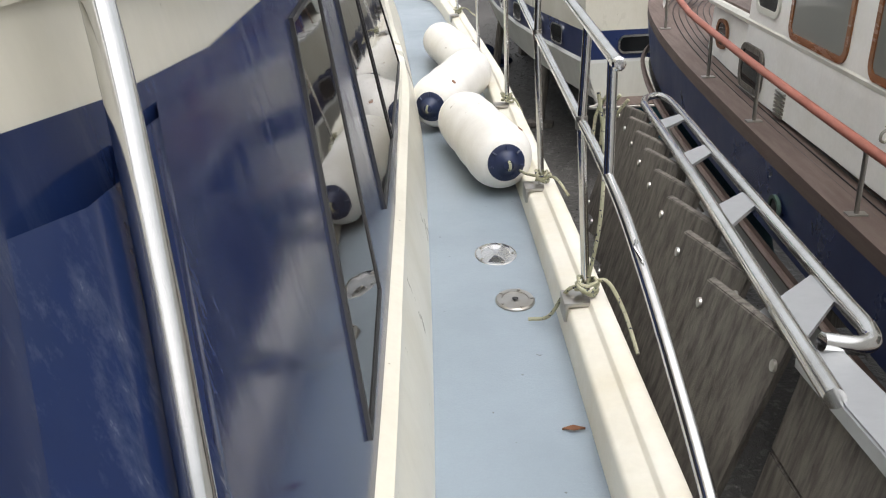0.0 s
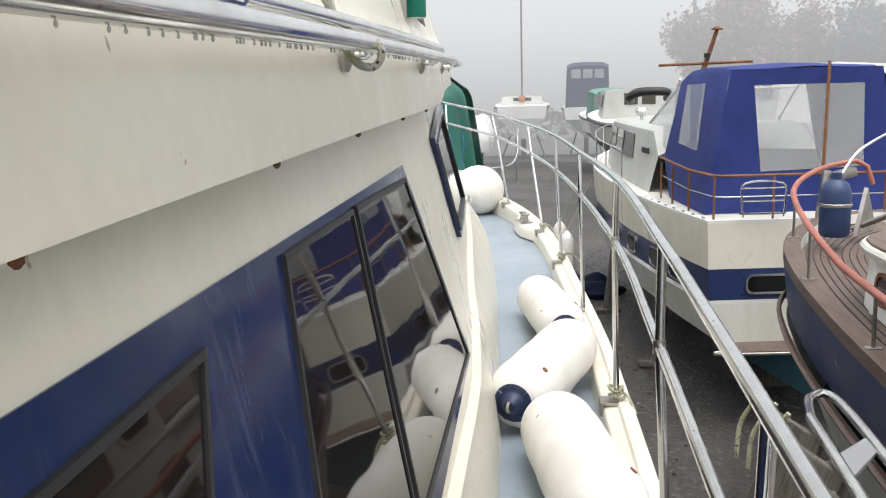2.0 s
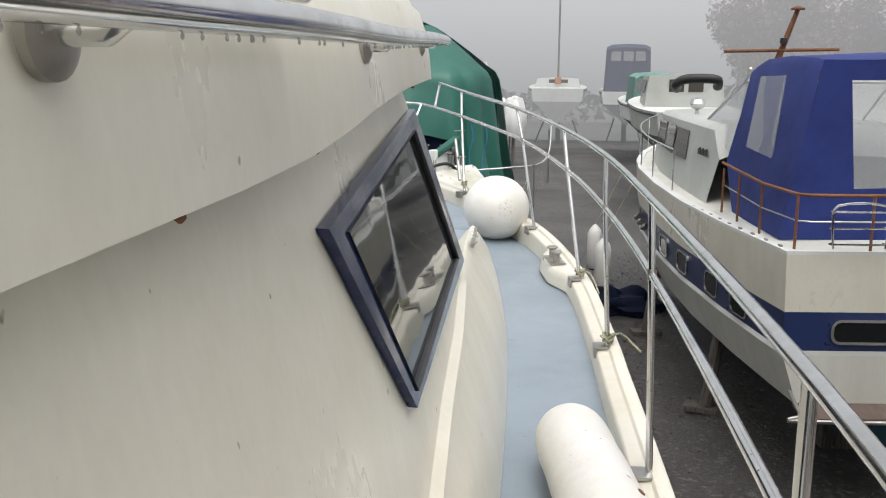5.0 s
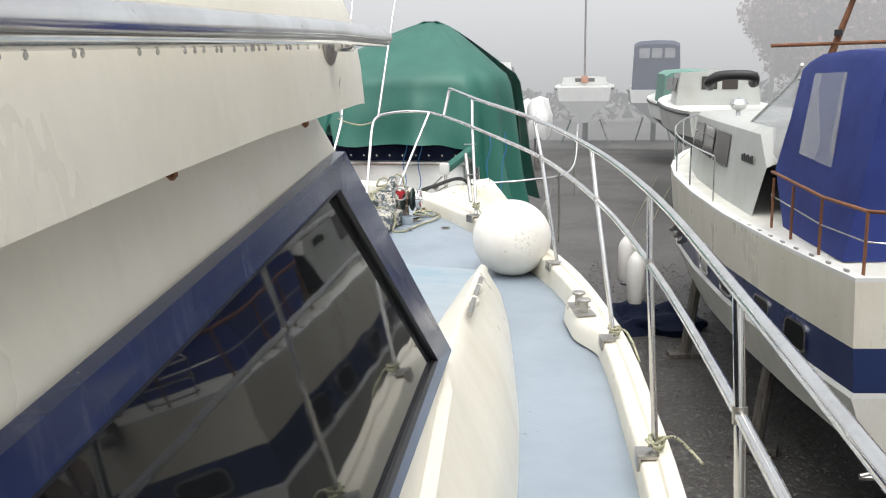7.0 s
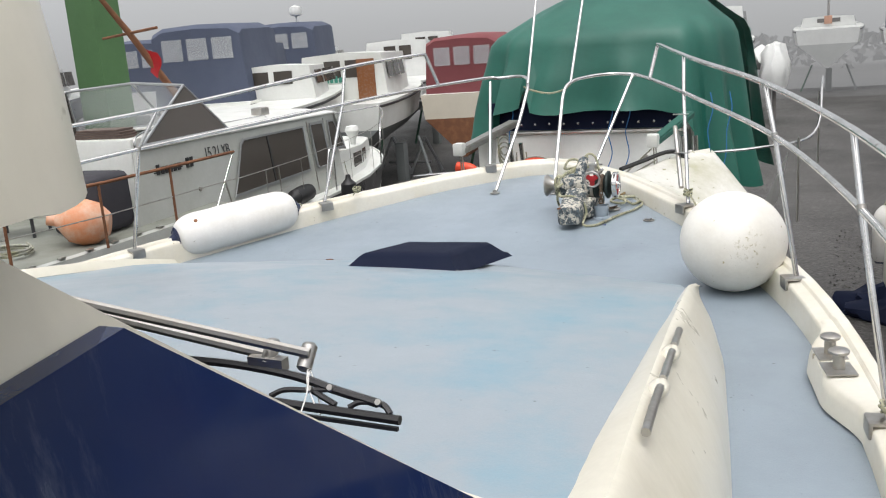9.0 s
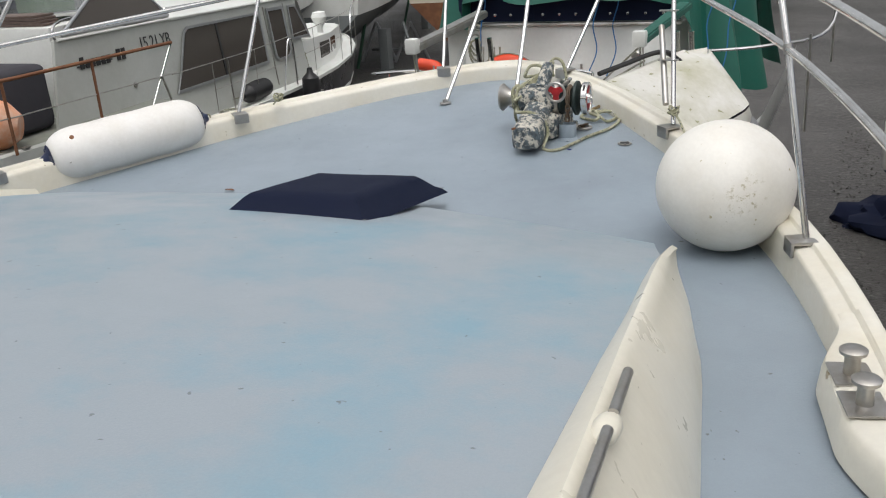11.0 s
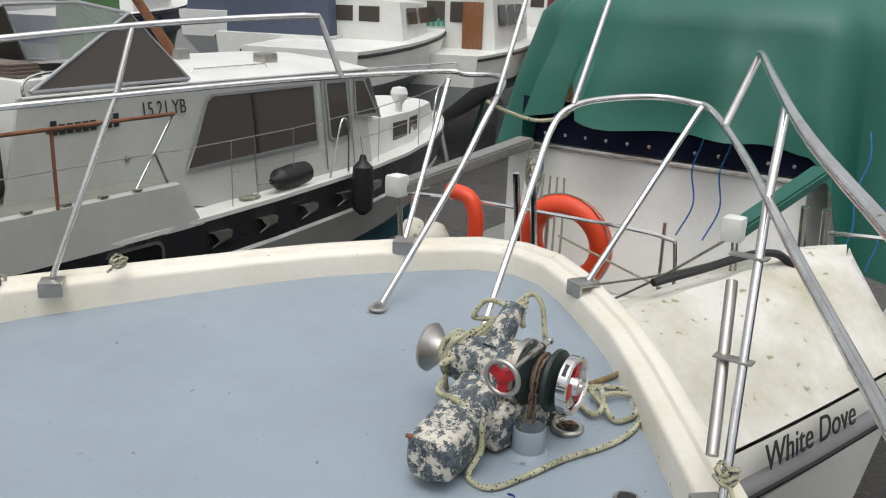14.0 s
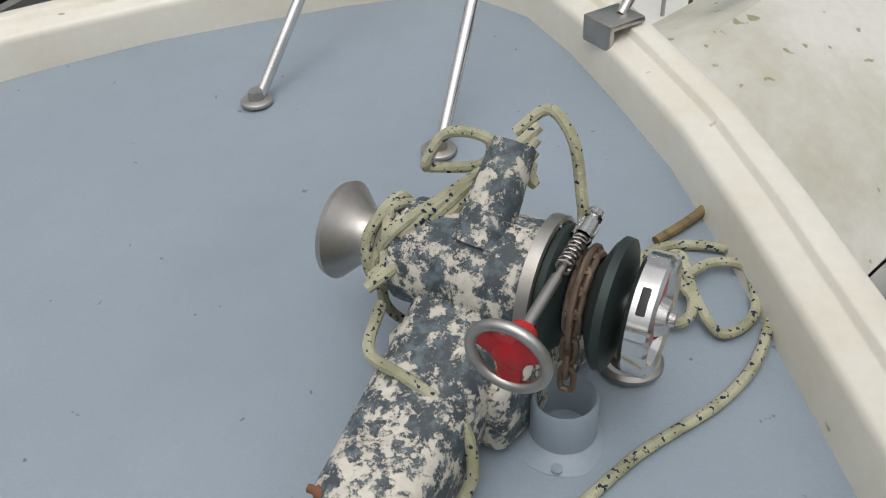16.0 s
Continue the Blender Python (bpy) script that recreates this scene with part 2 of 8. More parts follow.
CLEARPL = glass_mat("clear_canopy_window", (0.62, 0.64, 0.66), 0.30, 0.08)
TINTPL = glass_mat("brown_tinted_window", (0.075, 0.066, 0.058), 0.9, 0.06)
ROPE = rope_mat("mildewed_rope", (0.42, 0.41, 0.29), (0.012, 0.016, 0.05))
ROPEG = rope_mat("grey_rope", (0.36, 0.36, 0.32), (0.03, 0.03, 0.03))
BLUESTRING = surf("blue_string", (0.03, 0.16, 0.40), 0.8, fine=40, bump=0)
LEAFM = surf("russet_autumn_foliage", (0.23, 0.135, 0.115), 0.95, dirt=(0.20, 0.14, 0.12), amount=0.9, big=0.4, fine=3, bump=0)
LEAFD = surf("dark_hedge_foliage", (0.10, 0.10, 0.095), 0.95, dirt=(0.075, 0.078, 0.072), amount=0.9, big=0.4, fine=3, bump=0)
BARK = surf("grey_bark", (0.20, 0.185, 0.175), 0.9, fine=8)


# ---- mesh helpers ----
def finish(bm, name, mat, smooth=True):
    bmesh.ops.recalc_face_normals(bm, faces=bm.faces)
    me = bpy.data.meshes.new(name)
    bm.to_mesh(me)
    bm.free()
    me.materials.append(mat)
    if smooth:
        for p in me.polygons:
            p.use_smooth = True
        me.set_sharp_from_angle(angle=radians(38))
    return me


def thing(name, label="", category="", group="", kind="", at=(0, 0, 0), turn=0):
    ob = new(name)
    ob.empty_display_size = 0.1
    ob.matrix_basis = pose(*at, 0, 0, turn)
    return tagged(ob, label, category, group, kind)


def part(name, bm, mat, parent, label="", smooth=True):
    ob = new(name, finish(bm, name, mat, smooth))
    ob.parent = parent
    return tagged(ob, label)


def solo(name, bm, mat, label="", category="", group="", kind="", smooth=True):
    return tagged(new(name, finish(bm, name, mat, smooth)), label, category, group, kind)


def box(bm, lo, hi, bevel=0.0, m=None, seg=2):
    r = bmesh.ops.create_cube(bm, size=1)
    vs = r["verts"]
    for v in vs:
        v.co = Vector([lo[i] + (v.co[i] + 0.5) * (hi[i] - lo[i]) for i in range(3)])
    if bevel:
        es = list({e for v in vs for e in v.link_edges})
        r = bmesh.ops.bevel(bm, geom=es, offset=bevel, segments=seg, profile=0.6, affect="EDGES")
        vs = list({v for f in r["faces"] for v in f.verts} | {v for v in vs if v.is_valid})
    if m is not None:
        for v in vs:
            v.co = m @ v.co
    return bm


def smooth_line(pts, n=8, closed=False):
    """Points along a rounded line through pts."""
    pts = [Vector(p) for p in pts]
    out = []
    k = len(pts)
    for i in range(k if closed else k - 1):
        p1, p2 = pts[i], pts[(i + 1) % k]
        p0 = pts[i - 1] if (i or closed) else p1 * 2 - p2
        p3 = pts[(i + 2) % k] if (i + 2 < k or closed) else p2 * 2 - p1
        for j in range(n):
            t = j / n
            out.append(0.5 * (2 * p1 + (p2 - p0) * t + (2 * p0 - 5 * p1 + 4 * p2 - p3) * t * t + (3 * p1 - p0 - 3 * p2 + p3) * t ** 3))
    if not closed:
        out.append(pts[-1])
    return out


def tube(bm, pts, r, seg=10, closed=False, caps=True):
    pts = [Vector(p) for p in pts]
    rs = r if isinstance(r, (list, tuple)) else [r] * len(pts)
    rings, up = [], None
    n = len(pts)
    for i, p in enumerate(pts):
        a = pts[i - 1] if (i or closed) else p
        b = pts[(i + 1) % n] if (i < n - 1 or closed) else p
        d = (b - a)
        d = d.normalized() if d.length > 1e-9 else Vector((0, 0, 1))
        if up is None:
            up = d.orthogonal().normalized()
        up = up - d * up.dot(d)
        up = up.normalized() if up.length > 1e-6 else d.orthogonal().normalized()
        side = d.cross(up)
        rings.append([bm.verts.new(p + (up * math.cos(2 * math.pi * k / seg) + side * math.sin(2 * math.pi * k / seg)) * rs[i]) for k in range(seg)])
    for i in range(n if closed else n - 1):
        a, b = rings[i], rings[(i + 1) % n]
        for k in range(seg):
            bm.faces.new((a[k], a[(k + 1) % seg], b[(k + 1) % seg], b[k]))
    if caps and not closed:
        bm.faces.new(rings[0][::-1])
        bm.faces.new(rings[-1])
    return bm


def lathe(bm, profile, m=None, seg=28):
    """Turn (radius, height) points about z, then place by m."""
    rings = []
    for r, z in profile:
        if r < 1e-6:
            rings.append([bm.verts.new((0, 0, z))])
        else:
            rings.append([bm.verts.new((r * math.cos(2 * math.pi * k / seg), r * math.sin(2 * math.pi * k / seg), z)) for k in range(seg)])
    for a, b in zip(rings, rings[1:]):
        for k in range(seg):
            q = [a[k % len(a)], a[(k + 1) % len(a)], b[(k + 1) % len(b)], b[k % len(b)]]
            q = list(dict.fromkeys(q))
            if len(q) > 2:
                bm.faces.new(q)
    if m is not None:
        for ring in rings:
            for v in ring:
                v.co = m @ v.co
    return bm


def sheet(bm, rows):
    """A skin through rows of points."""
    g = [[bm.verts.new(p) for p in row] for row in rows]
    for a, b in zip(g, g[1:]):
        for i in range(len(a) - 1):
            bm.faces.new((a[i], a[i + 1], b[i + 1], b[i]))
    return bm


def shell(rows, thick):
    """A skin with thickness, inwards along its normals."""
    bm = sheet(bmesh.new(), rows)
    bmesh.ops.recalc_face_normals(bm, faces=bm.faces)
    bmesh.ops.solidify(bm, geom=bm.faces[:], thickness=thick)
    return bm


def slab(poly, off, bevel=0.0):
    """A flat or nearly flat polygon given depth by the vector off."""
    bm = bmesh.new()
    a = [bm.verts.new(p) for p in poly]
    b = [bm.verts.new(Vector(p) + Vector(off)) for p in poly]
    n = len(a)
    bm.faces.new(a)
    bm.faces.new(b[::-1])
    for i in range(n):
        bm.faces.new((a[i], b[i], b[(i + 1) % n], a[(i + 1) % n]))
    if bevel:
        bmesh.ops.bevel(bm, geom=bm.edges[:], offset=bevel, segments=2, affect="EDGES")
    return bm


def band(inner, outer, off):
    """A flat frame between two outlines with the same number of points, given depth by off."""
    bm = bmesh.new()
    off = Vector(off)
    A, B = [bm.verts.new(p) for p in inner], [bm.verts.new(p) for p in outer]
    C, D = [bm.verts.new(Vector(p) + off) for p in inner], [bm.verts.new(Vector(p) + off) for p in outer]
    n = len(A)
    for i in range(n):
        j = (i + 1) % n
        for q in ((A[i], A[j], B[j], B[i]), (C[i], C[j], D[j], D[i]), (A[i], A[j], C[j], C[i]), (B[i], B[j], D[j], D[i])):
            bm.faces.new(q)
    return bm


def rounded(w, h, r, n=5):
    """Outline of a rounded rectangle in a plane, as (u, v)."""
    out = []
    for cx, cy, a0 in ((w / 2 - r, h / 2 - r, 0), (-w / 2 + r, h / 2 - r, 90), (-w / 2 + r, -h / 2 + r, 180), (w / 2 - r, -h / 2 + r, 270)):
        for k in range(n + 1):
            a = radians(a0 + 90 * k / n)
            out.append((cx + r * math.cos(a), cy + r * math.sin(a)))
    return out


def text_mesh(body, size, m, name, mat, parent=None, label="", shear=0.0, depth=0.002, wide=1.0):
    c = bpy.data.curves.new(name, "FONT")
    c.body, c.size, c.extrude, c.shear, c.align_x = body, size, depth, shear, "LEFT"
    tmp = bpy.data.objects.new(name, c)
    scene.collection.objects.link(tmp)
    me = bpy.data.meshes.new_from_object(tmp.evaluated_get(bpy.context.evaluated_depsgraph_get()))
    bpy.data.objects.remove(tmp)
    me.transform(m @ Matrix.Diagonal((wide, 1, 1, 1)))
    me.materials.clear()
    me.materials.append(mat)
    ob = new(name, me)
    if parent:
        ob.parent = parent
    return tagged(ob, label)


def facing(origin, right, up):
    """A frame whose x runs along right and y along up."""
    r = Vector(right).normalized()
    u = (Vector(up) - r * r.dot(Vector(up))).normalized()
    m = Matrix((r, u, r.cross(u))).transposed().to_4x4()
    m.translation = origin
    return m


def lerp(x, xs, ys):
    return float(np.interp(x, xs, ys))


def rim_z(y):
    return -0.12 + 0.0061 * max(0.0, y - 4) ** 2 - 0.0314 * (y - 3)


XC = -2.49          # centre line of the boat


def smooth_interp(y, ys, xs):
    """Monotone-ish rounded interpolation of a plan line."""
    i = max(0, min(len(ys) - 2, int(np.searchsorted(ys, y)) - 1))
    def slope(k):
        a, b = max(0, k - 1), min(len(ys) - 1, k + 1)
        return (xs[b] - xs[a]) / (ys[b] - ys[a])
    h = ys[i + 1] - ys[i]
    t = (y - ys[i]) / h
    return (2 * t ** 3 - 3 * t * t + 1) * xs[i] + (t ** 3 - 2 * t * t + t) * h * slope(i) + (-2 * t ** 3 + 3 * t * t) * xs[i + 1] + (t ** 3 - t * t) * h * slope(i + 1)


def deck_z(y):
    """The deck sheet, which dips below its rim across the foredeck."""
    return rim_z(y) + lerp(y, [9, 10.5, 11.35, 12.2, 12.6, 13.1], [0, -0.03, -0.055, -0.03, -0.015, 0])


EDGE_Y = [-6, 0, 2, 3.8, 6, 7, 8, 8.5, 9.8, 11.15, 12.2, 12.58, 13.0]
EDGE_X = [0.36, 0.39, 0.385, 0.36, 0.29, 0.22, 0.13, 0.085, -0.09, -0.465, -1.03, -1.305, -1.63]


def edge_x(y):
    return smooth_interp(y, EDGE_Y, EDGE_X)


# outline of the deck from aft on the starboard side round the bow to the port side
stbd = [(edge_x(y), y) for y in np.arange(-6, 13.01, 0.25)]
bow = [(-1.80, 13.2), (-1.98, 13.37), (-2.16, 13.53), (-2.33, 13.65), (-2.49, 13.69)]
half = stbd + bow
OUTLINE = half + [(2 * XC - x, y) for x, y in reversed(half[:-1])]


def offset_line(line, d):
    out = []
    for i, p in enumerate(line):
        a, b = Vector(line[max(0, i - 1)]), Vector(line[min(len(line) - 1, i + 1)])
        t = (b - a).normalized()
        out.append((p[0] + t.y * d, p[1] - t.x * d))
    return out


# ---- own boat: deck, hull and coamings ----
def make_deck():
    bm = bmesh.new()
    rows = []
    n = len(half)
    for x, y in half:
        row = []
        for k in range(13):
            u = k / 12
            xx = x + (2 * XC - 2 * x) * u
            row.append((xx, y, deck_z(y) + 0.02 * math.sin(math.pi * u) * min(1, (x - XC) / 2)))
        rows.append(row)
    rows[-1] = [(XC + (6 - k) * 0.004, 13.69, deck_z(13.69)) for k in range(13)]
    sheet(bm, rows)
    return solo("floor", bm, DECK, "grey-blue painted deck with scuffs and specks", "deck", kind="structure")


deck = make_deck()


def make_gunwale():
    prof = [(-0.010, 0.0), (-0.003, 0.078), (0.000, 0.090), (0.008, 0.097), (0.052, 0.102), (0.056, 0.105), (0.060, 0.117), (0.064, 0.120), (0.106, 0.121), (0.114, 0.116), (0.117, 0.106), (0.118, 0.02), (0.105, -0.05)]
    lines = [offset_line(OUTLINE, d) for d, z in prof]
    rows = [[(lines[j][i][0], lines[j][i][1], (rim_z(lines[0][i][1]) + prof[j][1] if j else deck_z(lines[0][i][1]) - 0.004)) for j in range(len(prof))] for i in range(len(OUTLINE))]
    bm = sheet(bmesh.new(), rows)
    return solo("gunwale_trim", bm, GEL_KERB, "raised cream gelcoat gunwale with yellowed edge", "gunwale", kind="structure")


make_gunwale()


def make_hull():
    prof = [(0.108, -0.03), (0.09, -0.5), (0.02, -1.0), (-0.25, -1.5), (-0.9, -2.0)]
    lines = [offset_line(OUTLINE, d) for d, z in prof]
    rows = []
    for i in range(len(OUTLINE)):
        y0 = lines[0][i][1]
        row = []
        for j, (d, z) in enumerate(prof):
            x, y = lines[j][i]
            if j >= 3:
                x = min(x, max(XC, x)) if OUTLINE[i][0] > XC else max(x, min(XC, x))
            row.append((x, y - 0.35 * j * max(0, (y0 - 9) / 4.7), rim_z(y0) + z))
        rows.append(row)
    bm = sheet(bmesh.new(), rows)
    ob = solo("hull", bm, BLACK_HULL, "dark topsides of the boat underfoot", "hull", kind="structure")
    return ob


make_hull()

# scupper drain, filler caps and plate let into the deck
def disc(name, x, y, r, mat, label, category, wide=1.0, h=0.006, hole=None):
    ob = thing(name, label, category, at=(x, y, deck_z(y) + 0.001 + 0.003 * (x < -0.5)))
    bm = bmesh.new()
    lathe(bm, [(r, 0), (r, h * 0.6), (r * 0.94, h), (r * 0.7, h), (r * 0.68, h * 0.75), (0, h * 0.75)], Matrix.Diagonal((1, wide, 1, 1)), 32)
    part("rim", bm, mat, ob)
    for a in range(0, 360, 72):
        bm = bmesh.new()
        lathe(bm, [(0.006, 0), (0.006, 0.003), (0, 0.0035)], pose(r * 0.84 * math.cos(radians(a)), wide * r * 0.84 * math.sin(radians(a)), h, 0, 0, 0), 10)
        part("screw", bm, DULL, ob)
    # A black disc on top paints the shade inside the opening.
    if hole:
        bm = bmesh.new()
        lathe(bm, [(r * hole, 0), (r * hole, 0.0012), (0, 0.0012)], pose(0, 0, h, 0, 0, 0), 20)
        part("opening", bm, BLACK, ob)
    return ob


disc("inspection_plate", 0.205, 3.42, 0.075, CHROME, "polished oval plate screwed to the deck", "deck plate", 1.35)
disc("filler_cap", 0.245, 3.02, 0.062, DULL, "dull steel filler cap in the deck", "filler cap", 1.2, 0.012, 0.16)
disc("scupper_drain", -1.405, 12.485, 0.038, DULL, "small round drain in the foredeck", "drain", 1.0, 0.004, 0.70)


# ---- cabin side ----
WALL_Y, WALL_X = [-6, 2, 4.82, 5.35, 5.86, 6.97, 7.83, 8.4], [0.06, -0.115, -0.192, -0.233, -0.290, -0.385, -0.482, -0.55]


def wall_x(y, z, off=0.0):
    return lerp(y, WALL_Y, WALL_X) - 0.21 * (z - 0.3) + off


def ridge_z(y):
    return lerp(y, [-6, 0, 3, 4.6, 5.4, 6.4, 7.9, 8.6, 9.6, 10.5, 10.95], [0.26, 0.24, 0.19, 0.17, 0.24, 0.34, 0.40, 0.37, 0.275, 0.14, 0.02])


def foot_x(y):
    return smooth_interp(y, [-6, 0, 2, 3.4, 5.2, 6.66, 7.6, 8.65, 9.27, 9.9, 10.4, 10.9], [0.05, 0.02, 0.0, -0.03, -0.095, -0.205, -0.27, -0.365, -0.45, -0.55, -0.64, -0.80])


def ridge_x(y):
    return lerp(y, [-6, 7.7, 8.25, 9.6, 10.6, 10.9], [-0.49, -0.49, -0.54, -0.685, -0.80, -0.83])


def mirror(p):
    return (2 * XC - p[0], p[1], p[2])


def wall_top(y):
    return lerp(y, [-6, 2, 3.3, 5.1, 5.7, 6.2, 6.8, 7.4], [1.06, 1.096, 1.124, 1.157, 1.194, 1.219, 1.236, 1.25])


def make_cabin_wall(side):
    rows = []
    for y in list(np.arange(-6, 6.9, 0.2)) + [6.86]:
        zt = wall_top(y)
        rows.append([(wall_x(y, z), y, z) for z in np.linspace(ridge_z(y) - 0.02, zt, 7)])
    for y in (6.9, 7.0, 7.05, 7.2, 7.35, 7.5, 7.65, 7.8, 7.86):
        zt = lerp(y, [6.86, 6.97, 7.86], [1.235, 1.145, 0.445])
        rows.append([(wall_x(y, z), y, z) for z in np.linspace(ridge_z(y) - 0.02, zt, 7)])
    if side < 0:
        rows = [[mirror(p) for p in r] for r in rows]
    name = "wall_starboard" if side > 0 else "wall_port"
    return solo(name, shell(rows, 0.03), GEL, "cream gelcoat cabin side with streaks", "cabin wall", kind="structure")


make_cabin_wall(1)
make_cabin_wall(-1)


def make_coaming(side):
    """The moulded foot of the cabin side, running forward into the trunk's fairing."""
    rows = []
    for y in list(np.arange(-6, 10.5, 0.15)) + [10.6, 10.75, 10.88, 10.95]:
        zr, fx, dz = ridge_z(y), foot_x(y), deck_z(y)
        if y < 7.7:
            rx = wall_x(y, zr) + 0.022
        else:
            rx = ridge_x(y)
        bulge = lerp(y, [4, 6.5, 9.5, 10.7], [0.3, 0.55, 0.6, 0.4])
        inner = lerp(y, [7.7, 8.1, 8.5, 9.2, 10.0], [0.11, 0.085, 0.05, 0.025, 0.0])
        row = [(rx - 0.03, y, zr + 0.012)] if y < 7.7 else [(rx - 0.05 - inner, y, zr - 0.045), (rx - 0.03 - 0.5 * inner, y, zr - 0.012)]
        row += [(rx - 0.012, y, zr + 0.006), (rx + 0.008, y, zr - 0.004)]
        if y < 7.7:
            row.insert(1, (rx - 0.02, y, zr + 0.010))
        for k in range(1, 9):
            u = k / 8
            lump = 0.010 * noise.noise((y * 2.2, u * 2.5, 3.0)) * math.sin(math.pi * u) * (1 if y > 5 else 0.3)
            x = rx + (fx - rx) * (u + bulge * 0.35 * math.sin(math.pi * u)) + lump
            z = zr + (dz - zr) * u
            row.append((x, y, z))
        row.append((fx + 0.012, y, dz + 0.002))
        rows.append(row)
    if side < 0:
        rows = [[mirror(p) for p in r] for r in rows]
    return solo("trim_coaming", sheet(bmesh.new(), rows), GEL, "moulded cream coaming between cabin and side deck", "coaming", kind="structure")


make_coaming(1)
make_coaming(-1)


def trunk_z(y, u):
    """Height of the trunk deck; u runs 0 at the fairing to 1 on the centre line."""
    base = lerp(y, [7.6, 8.2, 9.6, 10.6, 11.1, 11.35], [0.395, 0.355, 0.225, 0.08, -0.030, -0.055])
    return base + 0.05 * math.sin(math.pi / 2 * min(1, u)) * lerp(y, [10, 11.3], [1, 1.05])


rows = []
for y in np.arange(7.6, 11.36, 0.1):
    x0 = ridge_x(max(y, 7.84)) - 0.03 if y < 10.85 else lerp(y, [10.85, 11.16, 11.36], [-0.87, -0.96, -2.4])
    half_row = [(x0 + (XC - x0) * k / 8, y + 0.0, trunk_z(y, k / 8)) for k in range(9)]
    rows.append(half_row + [mirror(p) for p in reversed(half_row[:-1])])
solo("floor_trunk", sheet(bmesh.new(), rows), DECK_LIGHT, "pale blue painted trunk deck with patchy wear", "deck", kind="structure")

# hand bar let into the fairing: three bright tubes between moulded humps
bar = thing("trunk_handrail", "steel hand bar set in the cream fairing in three lengths", "handrail")
for y0, y1 in ((8.46, 8.79), (8.87, 9.16), (9.23, 9.44)):
    bm = bmesh.new()
    tube(bm, [(ridge_x(y) + 0.028, y, ridge_z(y) + 0.012) for y in np.linspace(y0, y1, 5)], 0.0115, 12)
    part("bar", bm, DULL, bar)
for yh in (8.83, 9.195):
    bm = bmesh.new()
    bmesh.ops.create_icosphere(bm, subdivisions=2, radius=1)
    for v in bm.verts:
        v.co = Vector((ridge_x(yh) + 0.02, yh, ridge_z(yh) - 0.005)) + Vector((v.co.x * 0.030, v.co.y * 0.058, v.co.z * 0.024))
    part("hump", bm, GEL, bar, "cream moulded hump")


# ---- painted panels and windows of the cabin side ----
def on_wall(y, z, off):
    return Vector((wall_x(y, z, off), y, z))


def wall_patch(poly_top, poly_bot, off, n=24):
    """A skin on the cabin side between a top and a bottom line given as (y, z)."""
    rows = []
    for k in range(n + 1):
        u = k / n
        ty, by = poly_top[0][0] + (poly_top[-1][0] - poly_top[0][0]) * u, poly_bot[0][0] + (poly_bot[-1][0] - poly_bot[0][0]) * u
        tz = lerp(ty, [p[0] for p in poly_top], [p[1] for p in poly_top])
        bz = lerp(by, [p[0] for p in poly_bot], [p[1] for p in poly_bot])
        rows.append([on_wall(ty + (by - ty) * j / 6, tz + (bz - tz) * j / 6, off) for j in range(7)])
    return rows


solo("wall_panel_navy", shell(wall_patch([(-4, 1.05), (1.0, 1.042), (1.32, 0.975), (2.1, 0.975), (2.9, 0.980), (4.325, 0.99)], [(-4, 0.25), (1.2, 0.245), (3, 0.215), (4.83, 0.262)], 0.006), 0.004), NAVY,
     "glossy navy painted panel on the cabin side", "painted panel", kind="structure")


def window(name, pane, frame_w, off, label, mat=SIDEGLASS, fmat=BLACK, extra=0.0):
    """A glazed opening on the cabin side; pane lists its (y, z) corners."""
    ob = thing(name, label, "window", kind="structure")
    cy, cz = sum(p[0] for p in pane) / len(pane), sum(p[1] for p in pane) / len(pane)
    grow = []
    for i in range(len(pane)):
        a, p, b = Vector(pane[i - 1]), Vector(pane[i]), Vector(pane[(i + 1) % len(pane)])
        d1, d2 = (p - a).normalized(), (b - p).normalized()
        n1, n2 = Vector((d1.y, -d1.x)), Vector((d2.y, -d2.x))
        if n1.dot(p - Vector((cy, cz))) < 0:
            n1, n2 = -n1, -n2
        s = (n1 + n2) / max(0.4, 1 + n1.dot(n2))
        grow.append(p + s * frame_w)
    part("pane", slab([on_wall(y, z, off) for y, z in pane], (-0.006, 0, 0)), mat, ob, smooth=False)
    part("window_frame", band([on_wall(y, z, off + 0.004 + extra) for y, z in pane], [on_wall(p.x, p.y, off + 0.004 + extra) for p in grow], (-0.012 - extra, 0, 0)), fmat, ob, smooth=False)
    return ob


window("window_1", [(2.14, 0.905), (2.60, 0.915), (2.24, 0.315), (1.73, 0.30)], 0.010, 0.010, "smoked glass side window in a black frame")
window("window_2", [(2.99, 0.955), (3.50, 0.955), (3.39, 0.315), (2.74, 0.325)], 0.010, 0.010, "smoked sliding window pane in a black frame")
window("window_3", [(3.56, 0.955), (4.27, 0.945), (4.72, 0.30), (3.45, 0.315)], 0.012, 0.010, "smoked sliding window pane in a black frame")
